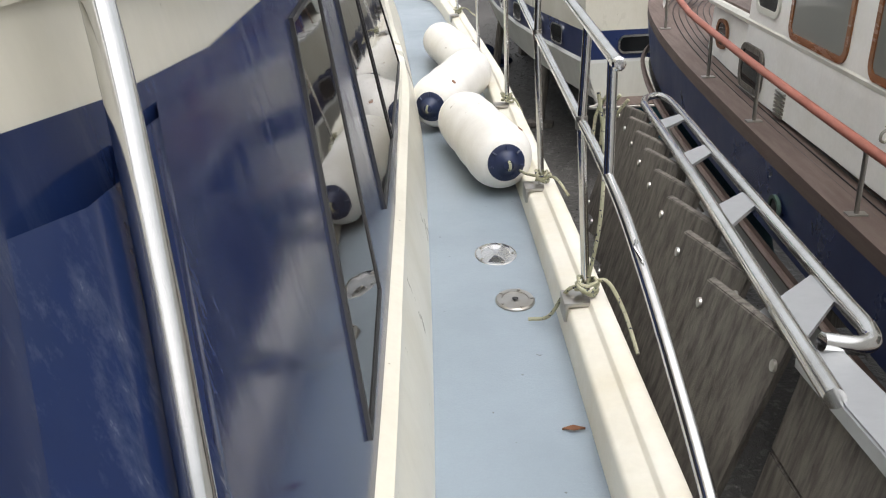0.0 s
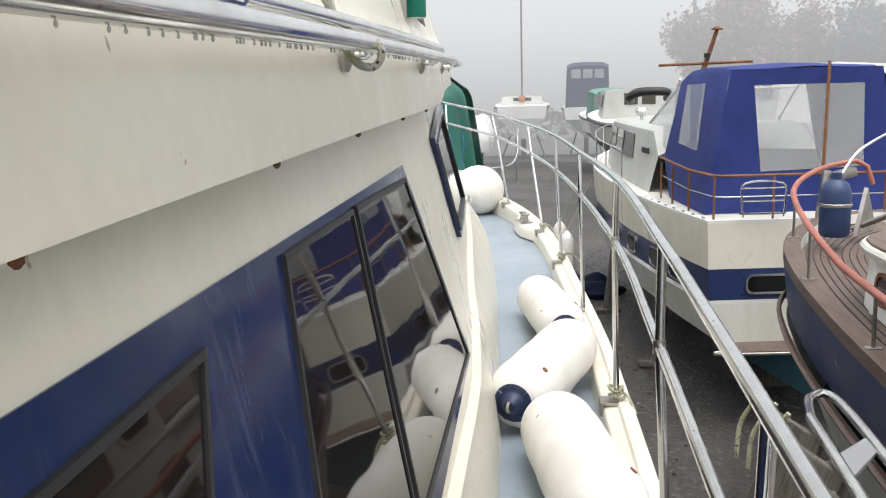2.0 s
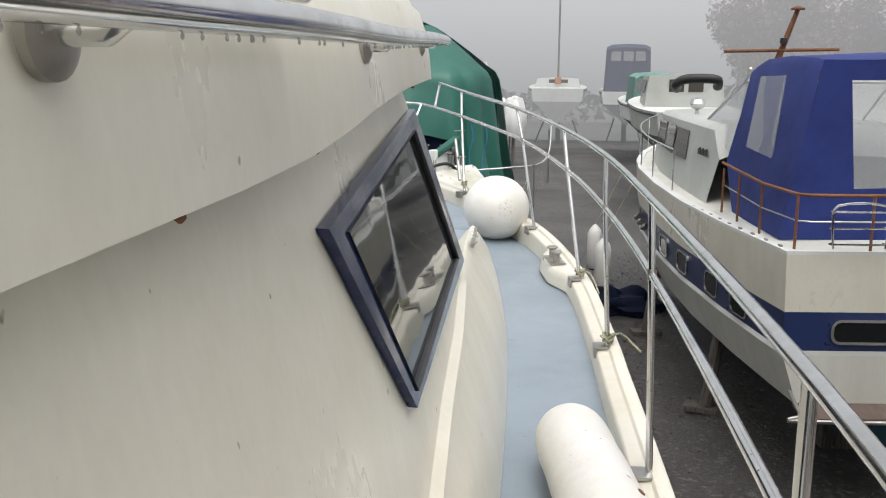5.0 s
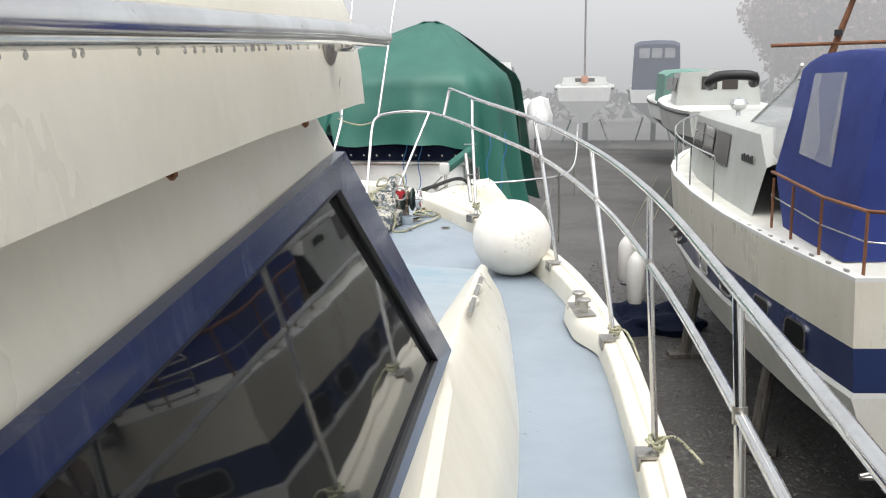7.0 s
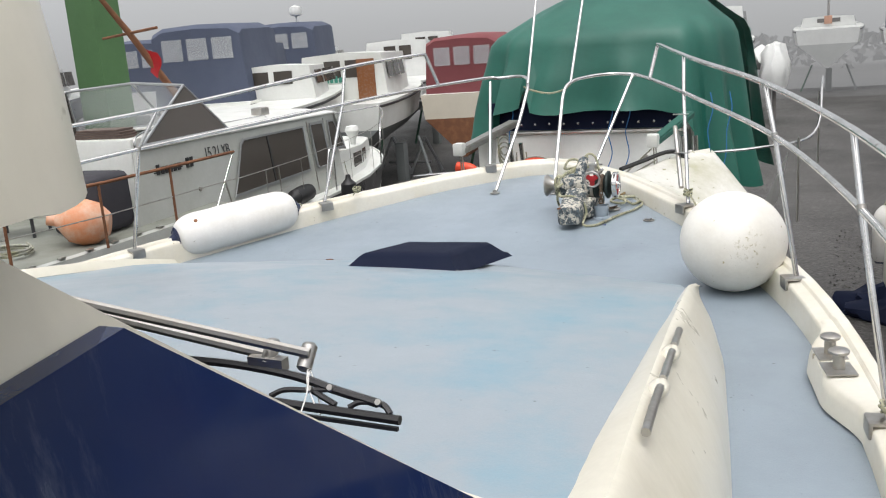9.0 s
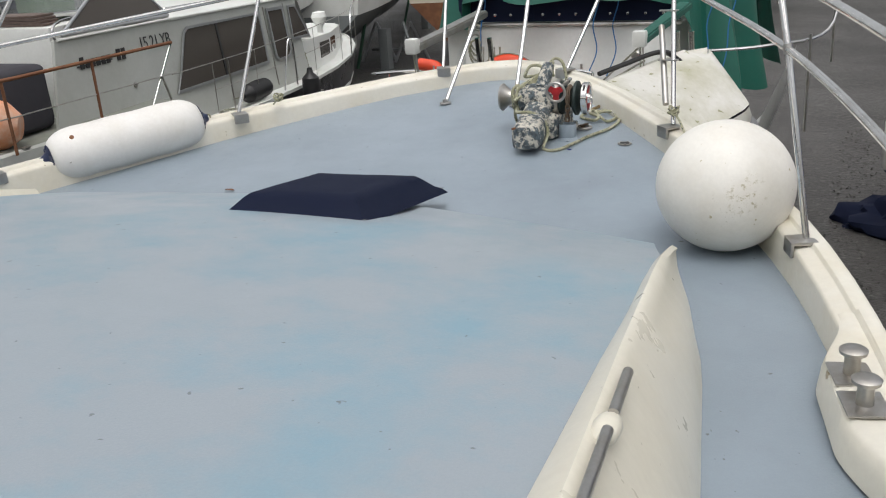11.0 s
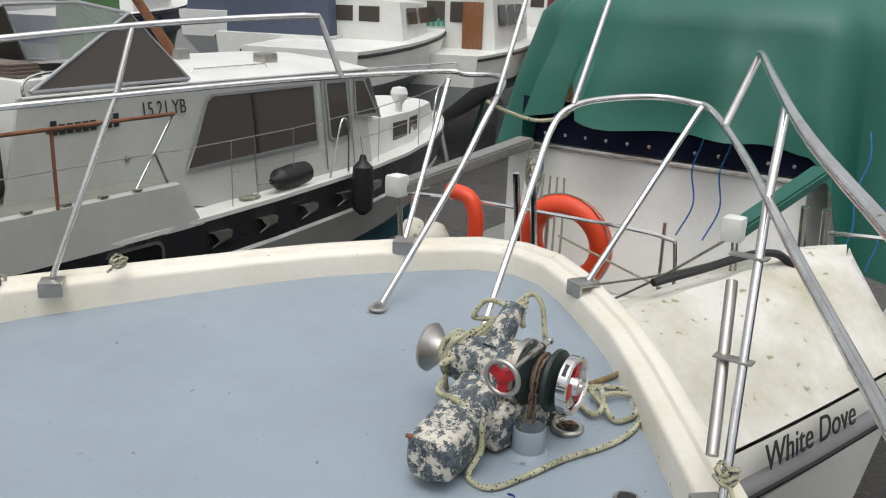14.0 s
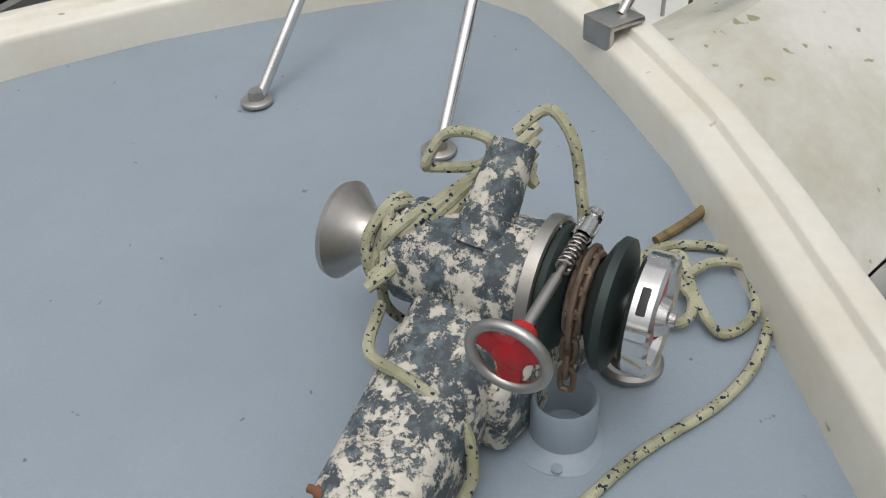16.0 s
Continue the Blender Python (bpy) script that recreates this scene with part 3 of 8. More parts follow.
# forward side window: navy frame
B_OUT = [(5.36, 1.015), (6.965, 1.136), (7.86, 0.44), (5.86, 0.525)]
B_IN = [(5.50, 0.985), (6.835, 1.076), (7.52, 0.518), (5.90, 0.55)]
win4 = thing("window_4", "large dark side window in a navy painted frame", "window", kind="structure")
part("pane", slab([on_wall(y, z, 0.012) for y, z in B_IN], (-0.006, 0, 0)), GLASS, win4, smooth=False)
part("window_frame", band([on_wall(y, z, 0.024) for y, z in B_IN], [on_wall(y, z, 0.024) for y, z in B_OUT], (-0.022, 0, 0)), NAVY, win4, smooth=False)
part("seal", band([on_wall(y, z, 0.020) for y, z in [(5.508, 0.980), (6.830, 1.069), (7.508, 0.523), (5.906, 0.555)]], [on_wall(y, z, 0.029) for y, z in B_IN], (-0.012, 0, 0)), BLACK, win4, smooth=False)
# the navy panel's small recessed fold further aft and a steel grab rail before it
bm = bmesh.new()
fold = []
for k in range(9):
    z = 0.25 + k * 0.09
    y0 = lerp(z, [0.25, 0.98], [0.72, 1.12])
    fold.append([on_wall(y0 + d, z, o + 0.002) for d, o in ((-0.16, 0.0), (-0.10, 0.035), (-0.03, 0.042), (0.02, 0.030), (0.05, -0.002), (0.09, 0.018), (0.13, 0.022), (0.20, 0.0))])
solo("wall_fold", sheet(bm, fold), NAVY, "moulded fold in the navy painted side", "painted panel", kind="structure")
grab = thing("grab_rail", "polished steel grab rail slanting down the navy side", "grab rail")
bm = bmesh.new()
tube(bm, smooth_line([(-0.30, 1.16, 1.26), (-0.235, 1.14, 1.20), (-0.201, 1.107, 1.084), (-0.164, 1.032, 0.915), (-0.131, 0.949, 0.766), (-0.075, 0.82, 0.50), (-0.09, 0.78, 0.40), (-0.15, 0.76, 0.38)], 6), 0.0125, 14)
part("tube", bm, CHROME, grab)
for c in ((-0.30, 1.16, 1.26), (-0.15, 0.76, 0.38)):
    bm = bmesh.new()
    lathe(bm, [(0, 0.012), (0.02, 0.012), (0.032, 0.006), (0.032, 0)], Matrix.Translation(c) @ pose(0, 0, 0, 0, 90, 0), 20)
    part("flange", bm, CHROME, grab)

# ---- windscreen ----
def screen_pt(u, v):
    """u from the starboard corner (0) to the port corner (1), v from sill (0) to head (1)."""
    s = math.sin(math.pi * u)
    x = -0.52 + (2 * XC + 1.04) * u
    x = x + (-0.10 if u < 0.5 else 0.10) * v * (1 - s)
    return Vector((x, 7.88 + 0.26 * s ** 0.8 - (0.915 + 0.02 * s) * v, 0.43 + 0.03 * s + 0.705 * v))


us = [0.0, 0.035, 0.07, 0.13, 0.2, 0.33, 0.5, 0.67, 0.8, 0.87, 0.93, 0.965, 1.0]
ws = thing("windscreen", "raked dark windscreen in broad navy frames", "windscreen", kind="structure")
part("window_frame", shell([[screen_pt(u, v) for v in (0, 0.06, 0.3, 0.6, 0.9, 1.0)] for u in us], 0.03), NAVY, ws)
for a, b in ((0.085, 0.34), (0.36, 0.64), (0.66, 0.915)):
    rows = [[screen_pt(a + (b - a) * k / 6, v) + Vector((0, 0.010, 0.008)) for v in (0.12, 0.4, 0.7, 0.90)] for k in range(7)]
    part("pane", shell(rows, 0.006), GLASS, ws)
rows = [[screen_pt(u, 0) + Vector(d) for d in ((0, -0.02, 0.012), (0, 0.03, 0.012), (0, 0.055, -0.03), (0, 0.07, -0.10))] for u in us]
part("window_sill", sheet(bmesh.new(), rows), GEL, ws, "cream sill under the windscreen")


def wiper(flip=False):
    ob = thing("windscreen_wiper", "black wiper blade on a steel arm, tied with string", "wiper", "windscreen wipers")
    start, along_u = Vector((-1.20, 7.445, 0.860)), Vector((0.58, 0.02, -0.018)).normalized()
    out_n = Vector((0, 0.61, 0.79))
    up_g = Vector((0, -0.79, 0.61))

    def f(u, n, g=0.0):
        """u along the blade, n away from the glass, g up the glass."""
        p = start + along_u * u + out_n * n + up_g * g
        return Vector(mirror(p)) if flip else p
    bm = bmesh.new()
    tube(bm, [f(u, 0.002 * math.sin(u * 5)) for u in np.linspace(-0.16, 0.585, 9)], 0.0065, 6)
    part("blade", bm, BLACK, ob)
    bm = bmesh.new()
    tube(bm, [f(u, -0.011) for u in np.linspace(-0.16, 0.585, 5)], 0.0035, 4)
    part("squeegee", bm, BLACK, ob)
    bm = bmesh.new()
    tube(bm, smooth_line([f(0.02, 0.024), f(0.08, 0.034), f(0.20, 0.043), f(0.32, 0.046), f(0.42, 0.040), f(0.48, 0.029), f(0.55, 0.018)], 4), 0.0062, 6)
    part("yoke", bm, BLACKPL, ob)
    for pts in (((0.20, 0.043), (0.266, 0.026), (0.311, 0.008)), ((0.22, 0.010), (0.24, 0.025), (0.266, 0.026)), ((0.39, 0.009), (0.41, 0.020), (0.45, 0.024), (0.48, 0.029)), ((0.45, 0.024), (0.49, 0.009)), ((0.51, 0.008), (0.525, 0.017), (0.555, 0.018), (0.57, 0.007)), ((0.08, 0.034), (0.11, 0.024), (0.14, 0.008))):
        bm = bmesh.new()
        tube(bm, smooth_line([f(u, n) for u, n in pts], 4), 0.0042, 6)
        part("claw", bm, BLACKPL, ob)
    for u, n in ((0.08, 0.034), (0.20, 0.043), (0.266, 0.026), (0.45, 0.024), (0.48, 0.029), (0.553, 0.018)):
        bm = bmesh.new()
        tube(bm, [f(u, n, -0.009), f(u, n, 0.009)], 0.0045, 8)
        part("rivet", bm, DULL, ob)
    for g0, g1, n, u0 in ((0.20, 0.012, 0.070, 0.44), (0.185, -0.012, 0.066, 0.372)):
        bm = bmesh.new()
        a, b = f(-0.16, n + 0.02, g0), f(u0, n, g1)
        tube(bm, [a, a.lerp(b, 0.5), b], 0.0072, 8)
        part("arm", bm, DULL, ob, "dull steel wiper arm")
    bm = bmesh.new()
    tube(bm, [f(0.345, 0.054), f(0.40, 0.054)], 0.0125, 4)
    part("arm_block", bm, DULL, ob)
    for u, n in ((0.372, 0.072), (0.43, 0.072)):
        bm = bmesh.new()
        tube(bm, [f(u, n - 0.024), f(u, n - 0.02), f(u, n + 0.012), f(u, n + 0.016)], [0.006, 0.011, 0.011, 0.007], 10)
        part("pivot", bm, DULL, ob)
    bm = bmesh.new()
    tube(bm, smooth_line([f(0.435, 0.062), f(0.445, 0.03, 0.006), f(0.47, -0.006), f(0.46, 0.012, -0.008), f(0.44, 0.05), f(0.45, 0.02, 0.01), f(0.455, -0.012, 0.02)], 4), 0.0011, 5)
    part("string", bm, VINYL, ob, "pale string tie")
    return ob


wiper()
wiper(True)


# ---- upper deck side (overhanging the cabin) ----
def edge_upper(y):
    return wall_x(y, 1.12, lerp(y, [1.05, 1.7], [0.004, 0.085]))


def upper_line(dx, back, z0, zscale=1.0):
    """One level line of the upper side, from aft round the forward corner to the centre."""
    pts = []
    y_end = 6.85 - 1.0 * max(0.0, back - 0.05)
    for y in np.linspace(-6, y_end, 45):
        pts.append(Vector((edge_upper(y) - dx, y, z0 + wall_top(y) - 1.13)))
    ce = edge_upper(y_end)
    for k in range(1, 8):
        a = radians(90 * k / 7)
        pts.append(Vector((ce - dx - 0.06 * (1 - math.cos(a)), y_end + 0.07 * math.sin(a), z0 + 0.104 + 0.008 * k / 7)))
    x1 = pts[-1].x
    for k in range(1, 7):
        u = k / 6
        pts.append(Vector((x1 + (XC - x1) * u, y_end + 0.07 + 0.24 * math.sin(math.pi / 2 * u), z0 + 0.112)))
    return pts


levels = [(0.10, 0.05, 1.17), (0.035, 0.02, 1.125), (0.0, 0.0, 1.13), (0.006, 0.02, 1.20), (0.02, 0.05, 1.28), (0.036, 0.09, 1.335), (0.055, 0.12, 1.352), (0.075, 0.20, 1.40), (0.12, 0.42, 1.58), (0.18, 0.75, 1.85), (0.24, 1.0, 2.05), (0.32, 1.08, 2.10), (0.42, 1.08, 2.06)]
lines = [upper_line(*l) for l in levels]
lines = [ln + [Vector(mirror(p)) for p in reversed(ln[:-1])] for ln in lines]
solo("wall_upper", sheet(bmesh.new(), lines), GEL, "cream moulded side of the upper deck, streaked by rain", "upper deck wall", kind="structure")
solo("ceiling_overhang", sheet(bmesh.new(), [[p + Vector((0, 0, 0.0)) for p in lines[0][:30]], [Vector((XC, p.y, p.z + 0.02)) for p in lines[0][:30]]]), GEL_OLD, "plain underside of the upper deck overhang", "overhang", kind="structure")

rail = thing("side_handrail", "long polished steel handrail with hanging raindrops", "handrail")
RAILP = [(edge_upper(y) + 0.05, y, lerp(y, [-6, 2, 3.3, 5.5, 6.6], [1.27, 1.262, 1.288, 1.32, 1.352])) for y in np.linspace(-5, 6.8, 30)]
bm = bmesh.new()
tube(bm, RAILP, 0.0165, 16)
part("tube", bm, CHROME, rail)
for y in (-1.2, 0.3, 1.2, 2.15, 3.35, 4.5, 5.58, 6.62):
    z = lerp(y, [-6, 2, 3.3, 5.5, 6.6], [1.27, 1.262, 1.288, 1.32, 1.352])
    bm = bmesh.new()
    tube(bm, [(edge_upper(y) - 0.012, y, z - 0.018), (edge_upper(y) + 0.03, y, z - 0.018), (edge_upper(y) + 0.048, y, z - 0.004)], 0.009, 10)
    br = part("bracket", bm, CHROME, rail)
    bm = bmesh.new()
    lathe(bm, [(0, 0.012), (0.018, 0.010), (0.030, 0.004), (0.030, -0.004)], Matrix.Translation((edge_upper(y) - 0.008, y, z - 0.018)) @ pose(0, 0, 0, 0, 90, 0), 22)
    part("flange", bm, DULL, br)
bm = bmesh.new()
rng = random.Random(4)
for k in range(150):
    y = rng.uniform(1.6, 6.55)
    z = lerp(y, [-6, 2, 3.3, 5.5, 6.6], [1.27, 1.262, 1.288, 1.32, 1.352]) - 0.0175
    lathe(bm, [(0, 0.002), (0.0014, 0.0), (0.0017, -0.002), (0.0008, -0.0035), (0, -0.004)], Matrix.Translation((edge_upper(y) + 0.05, y, z)), 6)
ob = part("raindrop", bm, glass_mat("water_drop", (0.5, 0.5, 0.5), 0.5), rail)
tagged(ob, "hanging raindrops", kind="stuff")
pole = thing("boat_hook", "aluminium boat hook pole lashed along the side", "boat hook")
bm = bmesh.new()
tube(bm, [(edge_upper(y) + 0.014, y, lerp(y, [-6, 2, 3.3, 5.0], [1.305, 1.297, 1.325, 1.352])) for y in np.linspace(-4, 5.0, 12)], 0.014, 14)
part("pole", bm, CHROME, pole)
bm = bmesh.new()
tube(bm, [(edge_upper(y) + 0.014, y, lerp(y, [-6, 2, 3.3, 5.0], [1.305, 1.297, 1.325, 1.352])) for y in np.linspace(2.59, 2.665, 6)], 0.0152, 16)
lab = part("label", bm, BLUELABEL, pole, "blue paper label with pale writing")
for k in range(4):
    bm = bmesh.new()
    y0 = 2.60 + 0.006 * (k % 2)
    box(bm, (edge_upper(2.65) + 0.0285, y0, 1.317 - 0.0055 * k), (edge_upper(2.65) + 0.0300, y0 + 0.055 - 0.02 * (k % 2), 1.3195 - 0.0055 * k))
    part("writing_bar", bm, WHITE, lab)

lash = thing("lashing_rope", "grey flecked rope hanging down and round the handrail", "rope")
bm = bmesh.new()
ly = 3.28
lz, lx = 1.288, edge_upper(ly) + 0.05
tube(bm, smooth_line([(lx - 0.21, ly - 0.20, 1.95), (lx - 0.15, ly - 0.12, 1.62), (lx - 0.075, ly - 0.04, 1.38), (lx - 0.02, ly - 0.02, 1.298), (lx + 0.008, ly, 1.292), (lx + 0.022, ly, 1.27), (lx + 0.006, ly, 1.247), (lx - 0.02, ly - 0.02, 1.255), (lx - 0.035, ly - 0.06, 1.29), (lx - 0.05, ly - 0.08, 1.36)], 8), 0.0075, 8)
part("strand", bm, ROPEG, lash)

# small bolts along the lip
bm = bmesh.new()
for y in (1.75, 2.25, 2.9, 3.5, 4.15, 4.7, 5.2, 5.55, 6.0, 6.5):
    lathe(bm, [(0.005, 0.004), (0.006, -0.008), (0.002, -0.012), (0, -0.012)], Matrix.Translation((edge_upper(y) - 0.02, y, 1.128 + wall_top(y) - 1.13)), 8)
tagged(solo("lip_bolts", bm, RUSTY, "small dark bolt ends under the overhang lip", "bolts"), kind="stuff")

# navigation light, its bracket, and an aerial
nav = thing("navigation_light", "green starboard navigation light on a steel bracket", "navigation light", at=(0.022, -0.55, -0.03))
nx = edge_upper(5.2) - 0.10
bm = bmesh.new()
box(bm, (nx - 0.03, 5.225, 1.47), (nx + 0.04, 5.24, 1.57), 0.005)
part("bracket", bm, DULL, nav)
bm = bmesh.new()
lathe(bm, [(0, 0), (0.035, 0), (0.038, 0.01), (0.038, 0.09), (0.03, 0.10), (0, 0.10)], pose(nx + 0.055, 5.30, 1.475, 0, 0, 0), 20)
part("lens", bm, NAVGREEN, nav)
bm = bmesh.new()
lathe(bm, [(0, 0), (0.042, 0), (0.042, 0.008), (0, 0.012)], pose(nx + 0.055, 5.30, 1.575, 0, 0, 0), 20)
part("cap", bm, DULL, nav)
aer = thing("aerial", "white whip aerial on a ratchet mount with cable", "aerial", at=(0.022, -0.55, -0.03))
bm = bmesh.new()
tube(bm, [(nx - 0.02, 5.12, 1.60), (nx + 0.02, 5.10, 1.63), (nx + 0.01, 5.05, 1.72)], 0.016, 12)
part("mount", bm, DULL, aer)
bm = bmesh.new()
tube(bm, [(nx + 0.01, 5.05, 1.72), (nx - 0.02, 4.96, 1.86), (nx - 0.3, 4.2, 3.4)], [0.016, 0.011, 0.004], 10)
part("whip", bm, VINYL, aer)
bm = bmesh.new()
tube(bm, smooth_line([(nx + 0.0, 5.10, 1.64), (nx + 0.06, 5.25, 1.63), (nx + 0.09, 5.42, 1.72), (nx + 0.05, 5.40, 1.80), (nx - 0.02, 5.2, 1.79)], 6), 0.004, 8)
part("cable", bm, VINYL, aer)
ty0, tz0 = 4.74, 1.455
text_mesh("Larchwood", 0.125, facing((edge_upper(ty0) - 0.062, ty0, tz0), (edge_upper(ty0 + 0.56) - edge_upper(ty0), 0.56, 0), (-0.25, 0, 1)), "boat_name", GREYMARK, shear=0.15, wide=1.0)
tagged(bpy.data.objects["boat_name"], "dark grey boat name lettered on the upper side", "lettering")


# ---- guard rails and pulpit ----
def gun_x(y):
    return edge_x(min(y, 13.0)) + 0.055


TOP = [(0.42, 2.456, 0.753), (0.415, 3.2, 0.778), (0.40, 4.0, 0.812), (0.365, 5.2, 0.850), (0.258, 7.13, 0.830), (0.115, 8.55, 0.852), (-0.14, 9.98, 0.888), (-0.57, 11.33, 0.965), (-1.06, 12.45, 1.035), (-1.36, 13.25, 1.075), (-1.62, 13.98, 1.112)]
MID = [(0.435, 0.9, -0.02), (0.44, 1.25, 0.12), (0.432, 1.7, 0.30), (0.424, 2.15, 0.43), (0.415, 2.5, 0.487), (0.404, 3.22, 0.520), (0.392, 4.06, 0.552), (0.360, 5.15, 0.610), (0.265, 7.06, 0.585), (0.12, 8.5, 0.597), (-0.104, 9.85, 0.632), (-0.50, 11.15, 0.722), (-1.06, 12.42, 0.80), (-1.45, 13.3, 0.845), (-1.80, 14.02, 0.875), (-1.92, 14.12, 0.885), (-2.08, 14.13, 0.892), (-2.22, 13.98, 0.885), (-2.305, 13.79, 0.86), (-2.33, 13.66, 0.78), (-2.31, 13.46, 0.53), (-2.25, 13.05, 0.07)]
# stanchions: base y, top point on the rails as (y on mid, y on top)
POSTS = [(2.80, 2.86, 2.86), (3.87, 3.95, 3.98), (5.30, 5.22, 5.25), (6.93, 7.06, 7.13), (8.33, 8.48, 8.53), (9.62, 9.85, 9.98), (11.08, 11.14, 11.30)]


def along(line, y):
    ys = [p[1] for p in line]
    k = int(np.argmax(ys))
    return Vector((lerp(y, ys[:k + 1], [p[0] for p in line[:k + 1]]), y, lerp(y, ys[:k + 1], [p[2] for p in line[:k + 1]])))


# the port side sweeps up a little higher and its top rail ends further aft
TOP_PORT = TOP[:8] + [(-0.93, 12.2, 1.055), (-1.14, 12.79, 1.115), (-1.30, 13.15, 1.145), (-1.47, 13.46, 1.165)]
MID_PORT = MID[:12] + [(-1.07, 12.45, 0.825), (-1.45, 13.35, 0.885), (-1.80, 14.05, 0.912)] + [(x, y, z + 0.02) for x, y, z in MID[15:18]] + MID[18:]


def sweep(line, n=6):
    return smooth_line(line, n)


def clamp(bm, x, y, z, turn):
    m = pose(x, y, z, 0, 0, turn)
    box(bm, (-0.070, -0.046, -0.042), (-0.056, 0.046, 0.018), 0.006, m)
    box(bm, (-0.070, -0.046, 0.004), (0.030, 0.046, 0.019), 0.006, m)


def guard_rail(side):
    f = (lambda p: Vector(p)) if side > 0 else (lambda p: Vector(mirror(p)))
    ob = thing("guard_rail", "stainless guard rail of two tubes on stanchions round the bow", "guard rail", "guard rails")
    bm = bmesh.new()
    TOP_L, MID_L = (TOP, MID) if side > 0 else (TOP_PORT, MID_PORT)
    top = sweep(TOP_L)
    tip = Vector(TOP_L[-1])
    top += [tip + Vector((-0.030, 0.07, -0.002)), tip + Vector((-0.036, 0.078, -0.022)), Vector(along(MID_L, 13.70 if side > 0 else 13.60))]
    tube(bm, [f(p) for p in top], 0.0145, 14)
    part("top_rail", bm, CHROME, ob)
    bm = bmesh.new()
    tube(bm, [f(p) for p in sweep(MID_L)], 0.0135, 14)
    part("mid_rail", bm, CHROME, ob)
    for yb, ym, yt in POSTS:
        b = Vector((gun_x(yb), yb, rim_z(yb) + 0.10))
        bm = bmesh.new()
        pts = [b, along(MID_L, ym), along(TOP_L, yt)]
        tube(bm, [f(p) for p in pts], 0.0125, 12)
        post = part("stanchion", bm, CHROME, ob)
        for q in pts[1:2]:
            bm = bmesh.new()
            d = (pts[2] - pts[0]).normalized()
            tube(bm, [f(q - d * 0.018), f(q + d * 0.018)], 0.0165, 12)
            part("joint", bm, DULL, post)
        turn = math.degrees(math.atan2(edge_x(yb - 0.2) - edge_x(min(yb + 0.2, 13)), 0.4))
        bm = bmesh.new()
        c = f(b)
        clamp(bm, c.x, c.y, c.z, turn if side > 0 else 180 - turn)
        part("clamp", bm, DULL, ob, "dull steel angle bracket over the gunwale")
    # twin post near the bow
    b = Vector((-1.135, 12.42, rim_z(12.42) + 0.12)) if side > 0 else Vector((-1.12, 12.36, rim_z(12.36) + 0.12))
    for dx in (0.0, -0.05)[:2 if side > 0 else 1]:
        bm = bmesh.new()
        q = along(MID_L, 12.78 if side > 0 else 12.68)
        t = along(TOP_L, 12.95 if side > 0 else 12.80)
        pts = [b, q, t] if dx == 0 else [b + Vector((-0.045, 0.02, 0.10)), q + Vector((-0.05, -0.05, -0.22))]
        tube(bm, [f(p) for p in pts], 0.0125 if dx == 0 else 0.016, 12)
        part("stanchion", bm, CHROME if dx == 0 else DULL, ob)
    for k in (0.45, 0.8)[:2 if side > 0 else 0]:
        bm = bmesh.new()
        p = b.lerp(along(MID_L, 12.78), k)
        box(bm, (p.x - 0.075, p.y - 0.018, p.z - 0.003), (p.x + 0.025, p.y + 0.018, p.z + 0.003), 0.002)
        part("tie_plate", bm, DULL, ob)
    bm = bmesh.new()
    c = f(b)
    clamp(bm, c.x, c.y, c.z - 0.02, 42 if side > 0 else 138)
    part("clamp", bm, DULL, ob, "dull steel angle bracket over the gunwale")
    # slanting brace of the pulpit, from the gunwale to the hoop
    g = Vector((-2.04, 13.50, rim_z(13.5) + 0.13))
    bm = bmesh.new()
    tube(bm, [f(g), f(Vector((-1.86, 14.06, 0.878)))], 0.0125, 12)
    part("brace", bm, CHROME, ob)
    bm = bmesh.new()
    c = f(g)
    clamp(bm, c.x, c.y, c.z - 0.015, 62 if side > 0 else 118)
    part("clamp", bm, DULL, ob, "dull steel angle bracket over the gunwale, with a rust streak")
    # straight leg, running on above the hoop as a pole
    foot, sh = Vector((-2.25, 13.05, deck_z(13.08) + 0.03)), Vector((-2.305, 13.79, 0.868))
    bm = bmesh.new()
    tip = sh + Vector((0.03, 0.50, 0.90)) * 1.7
    tube(bm, [f(sh), f(tip)], [0.0115, 0.009], 12)
    part("pole", bm, CHROME, ob)
    bm = bmesh.new()
    c = f(foot)
    lathe(bm, [(0.037, -0.004), (0.037, 0.003), (0.034, 0.005), (0.018, 0.006), (0.016, 0.026), (0, 0.026)], pose(c.x, c.y, c.z - 0.018, 0, 0, 0), 22)
    part("foot_flange", bm, DULL, ob)
    if side > 0:
        for q, r in ((Vector(TOP[0]), 0.0165),):
            bm = bmesh.new()
            lathe(bm, [(0, 0), (r, 0), (r, 0.03), (r * 0.7, 0.036), (0, 0.037)], Matrix.Translation(q) @ pose(0, 0, 0, 88, 0, 0), 16)
            part("end_cap", bm, CHROME, ob)
        bm = bmesh.new()
        tube(bm, [along(TOP_L, 2.50), along(MID_L, 2.46)], 0.0125, 12)
        part("stanchion", bm, CHROME, ob)
        for y in (1.50, 2.12):
            bm = bmesh.new()
            p = along(MID_L, y)
            tube(bm, [p + Vector((0, -0.03, 0.012)), p + Vector((-0.012, 0.0, 0.028)), p + Vector((0, 0.045, 0.025))], 0.004, 8)
            part("hook", bm, CHROME, ob)
    return ob


guard_rail(1)
guard_rail(-1)


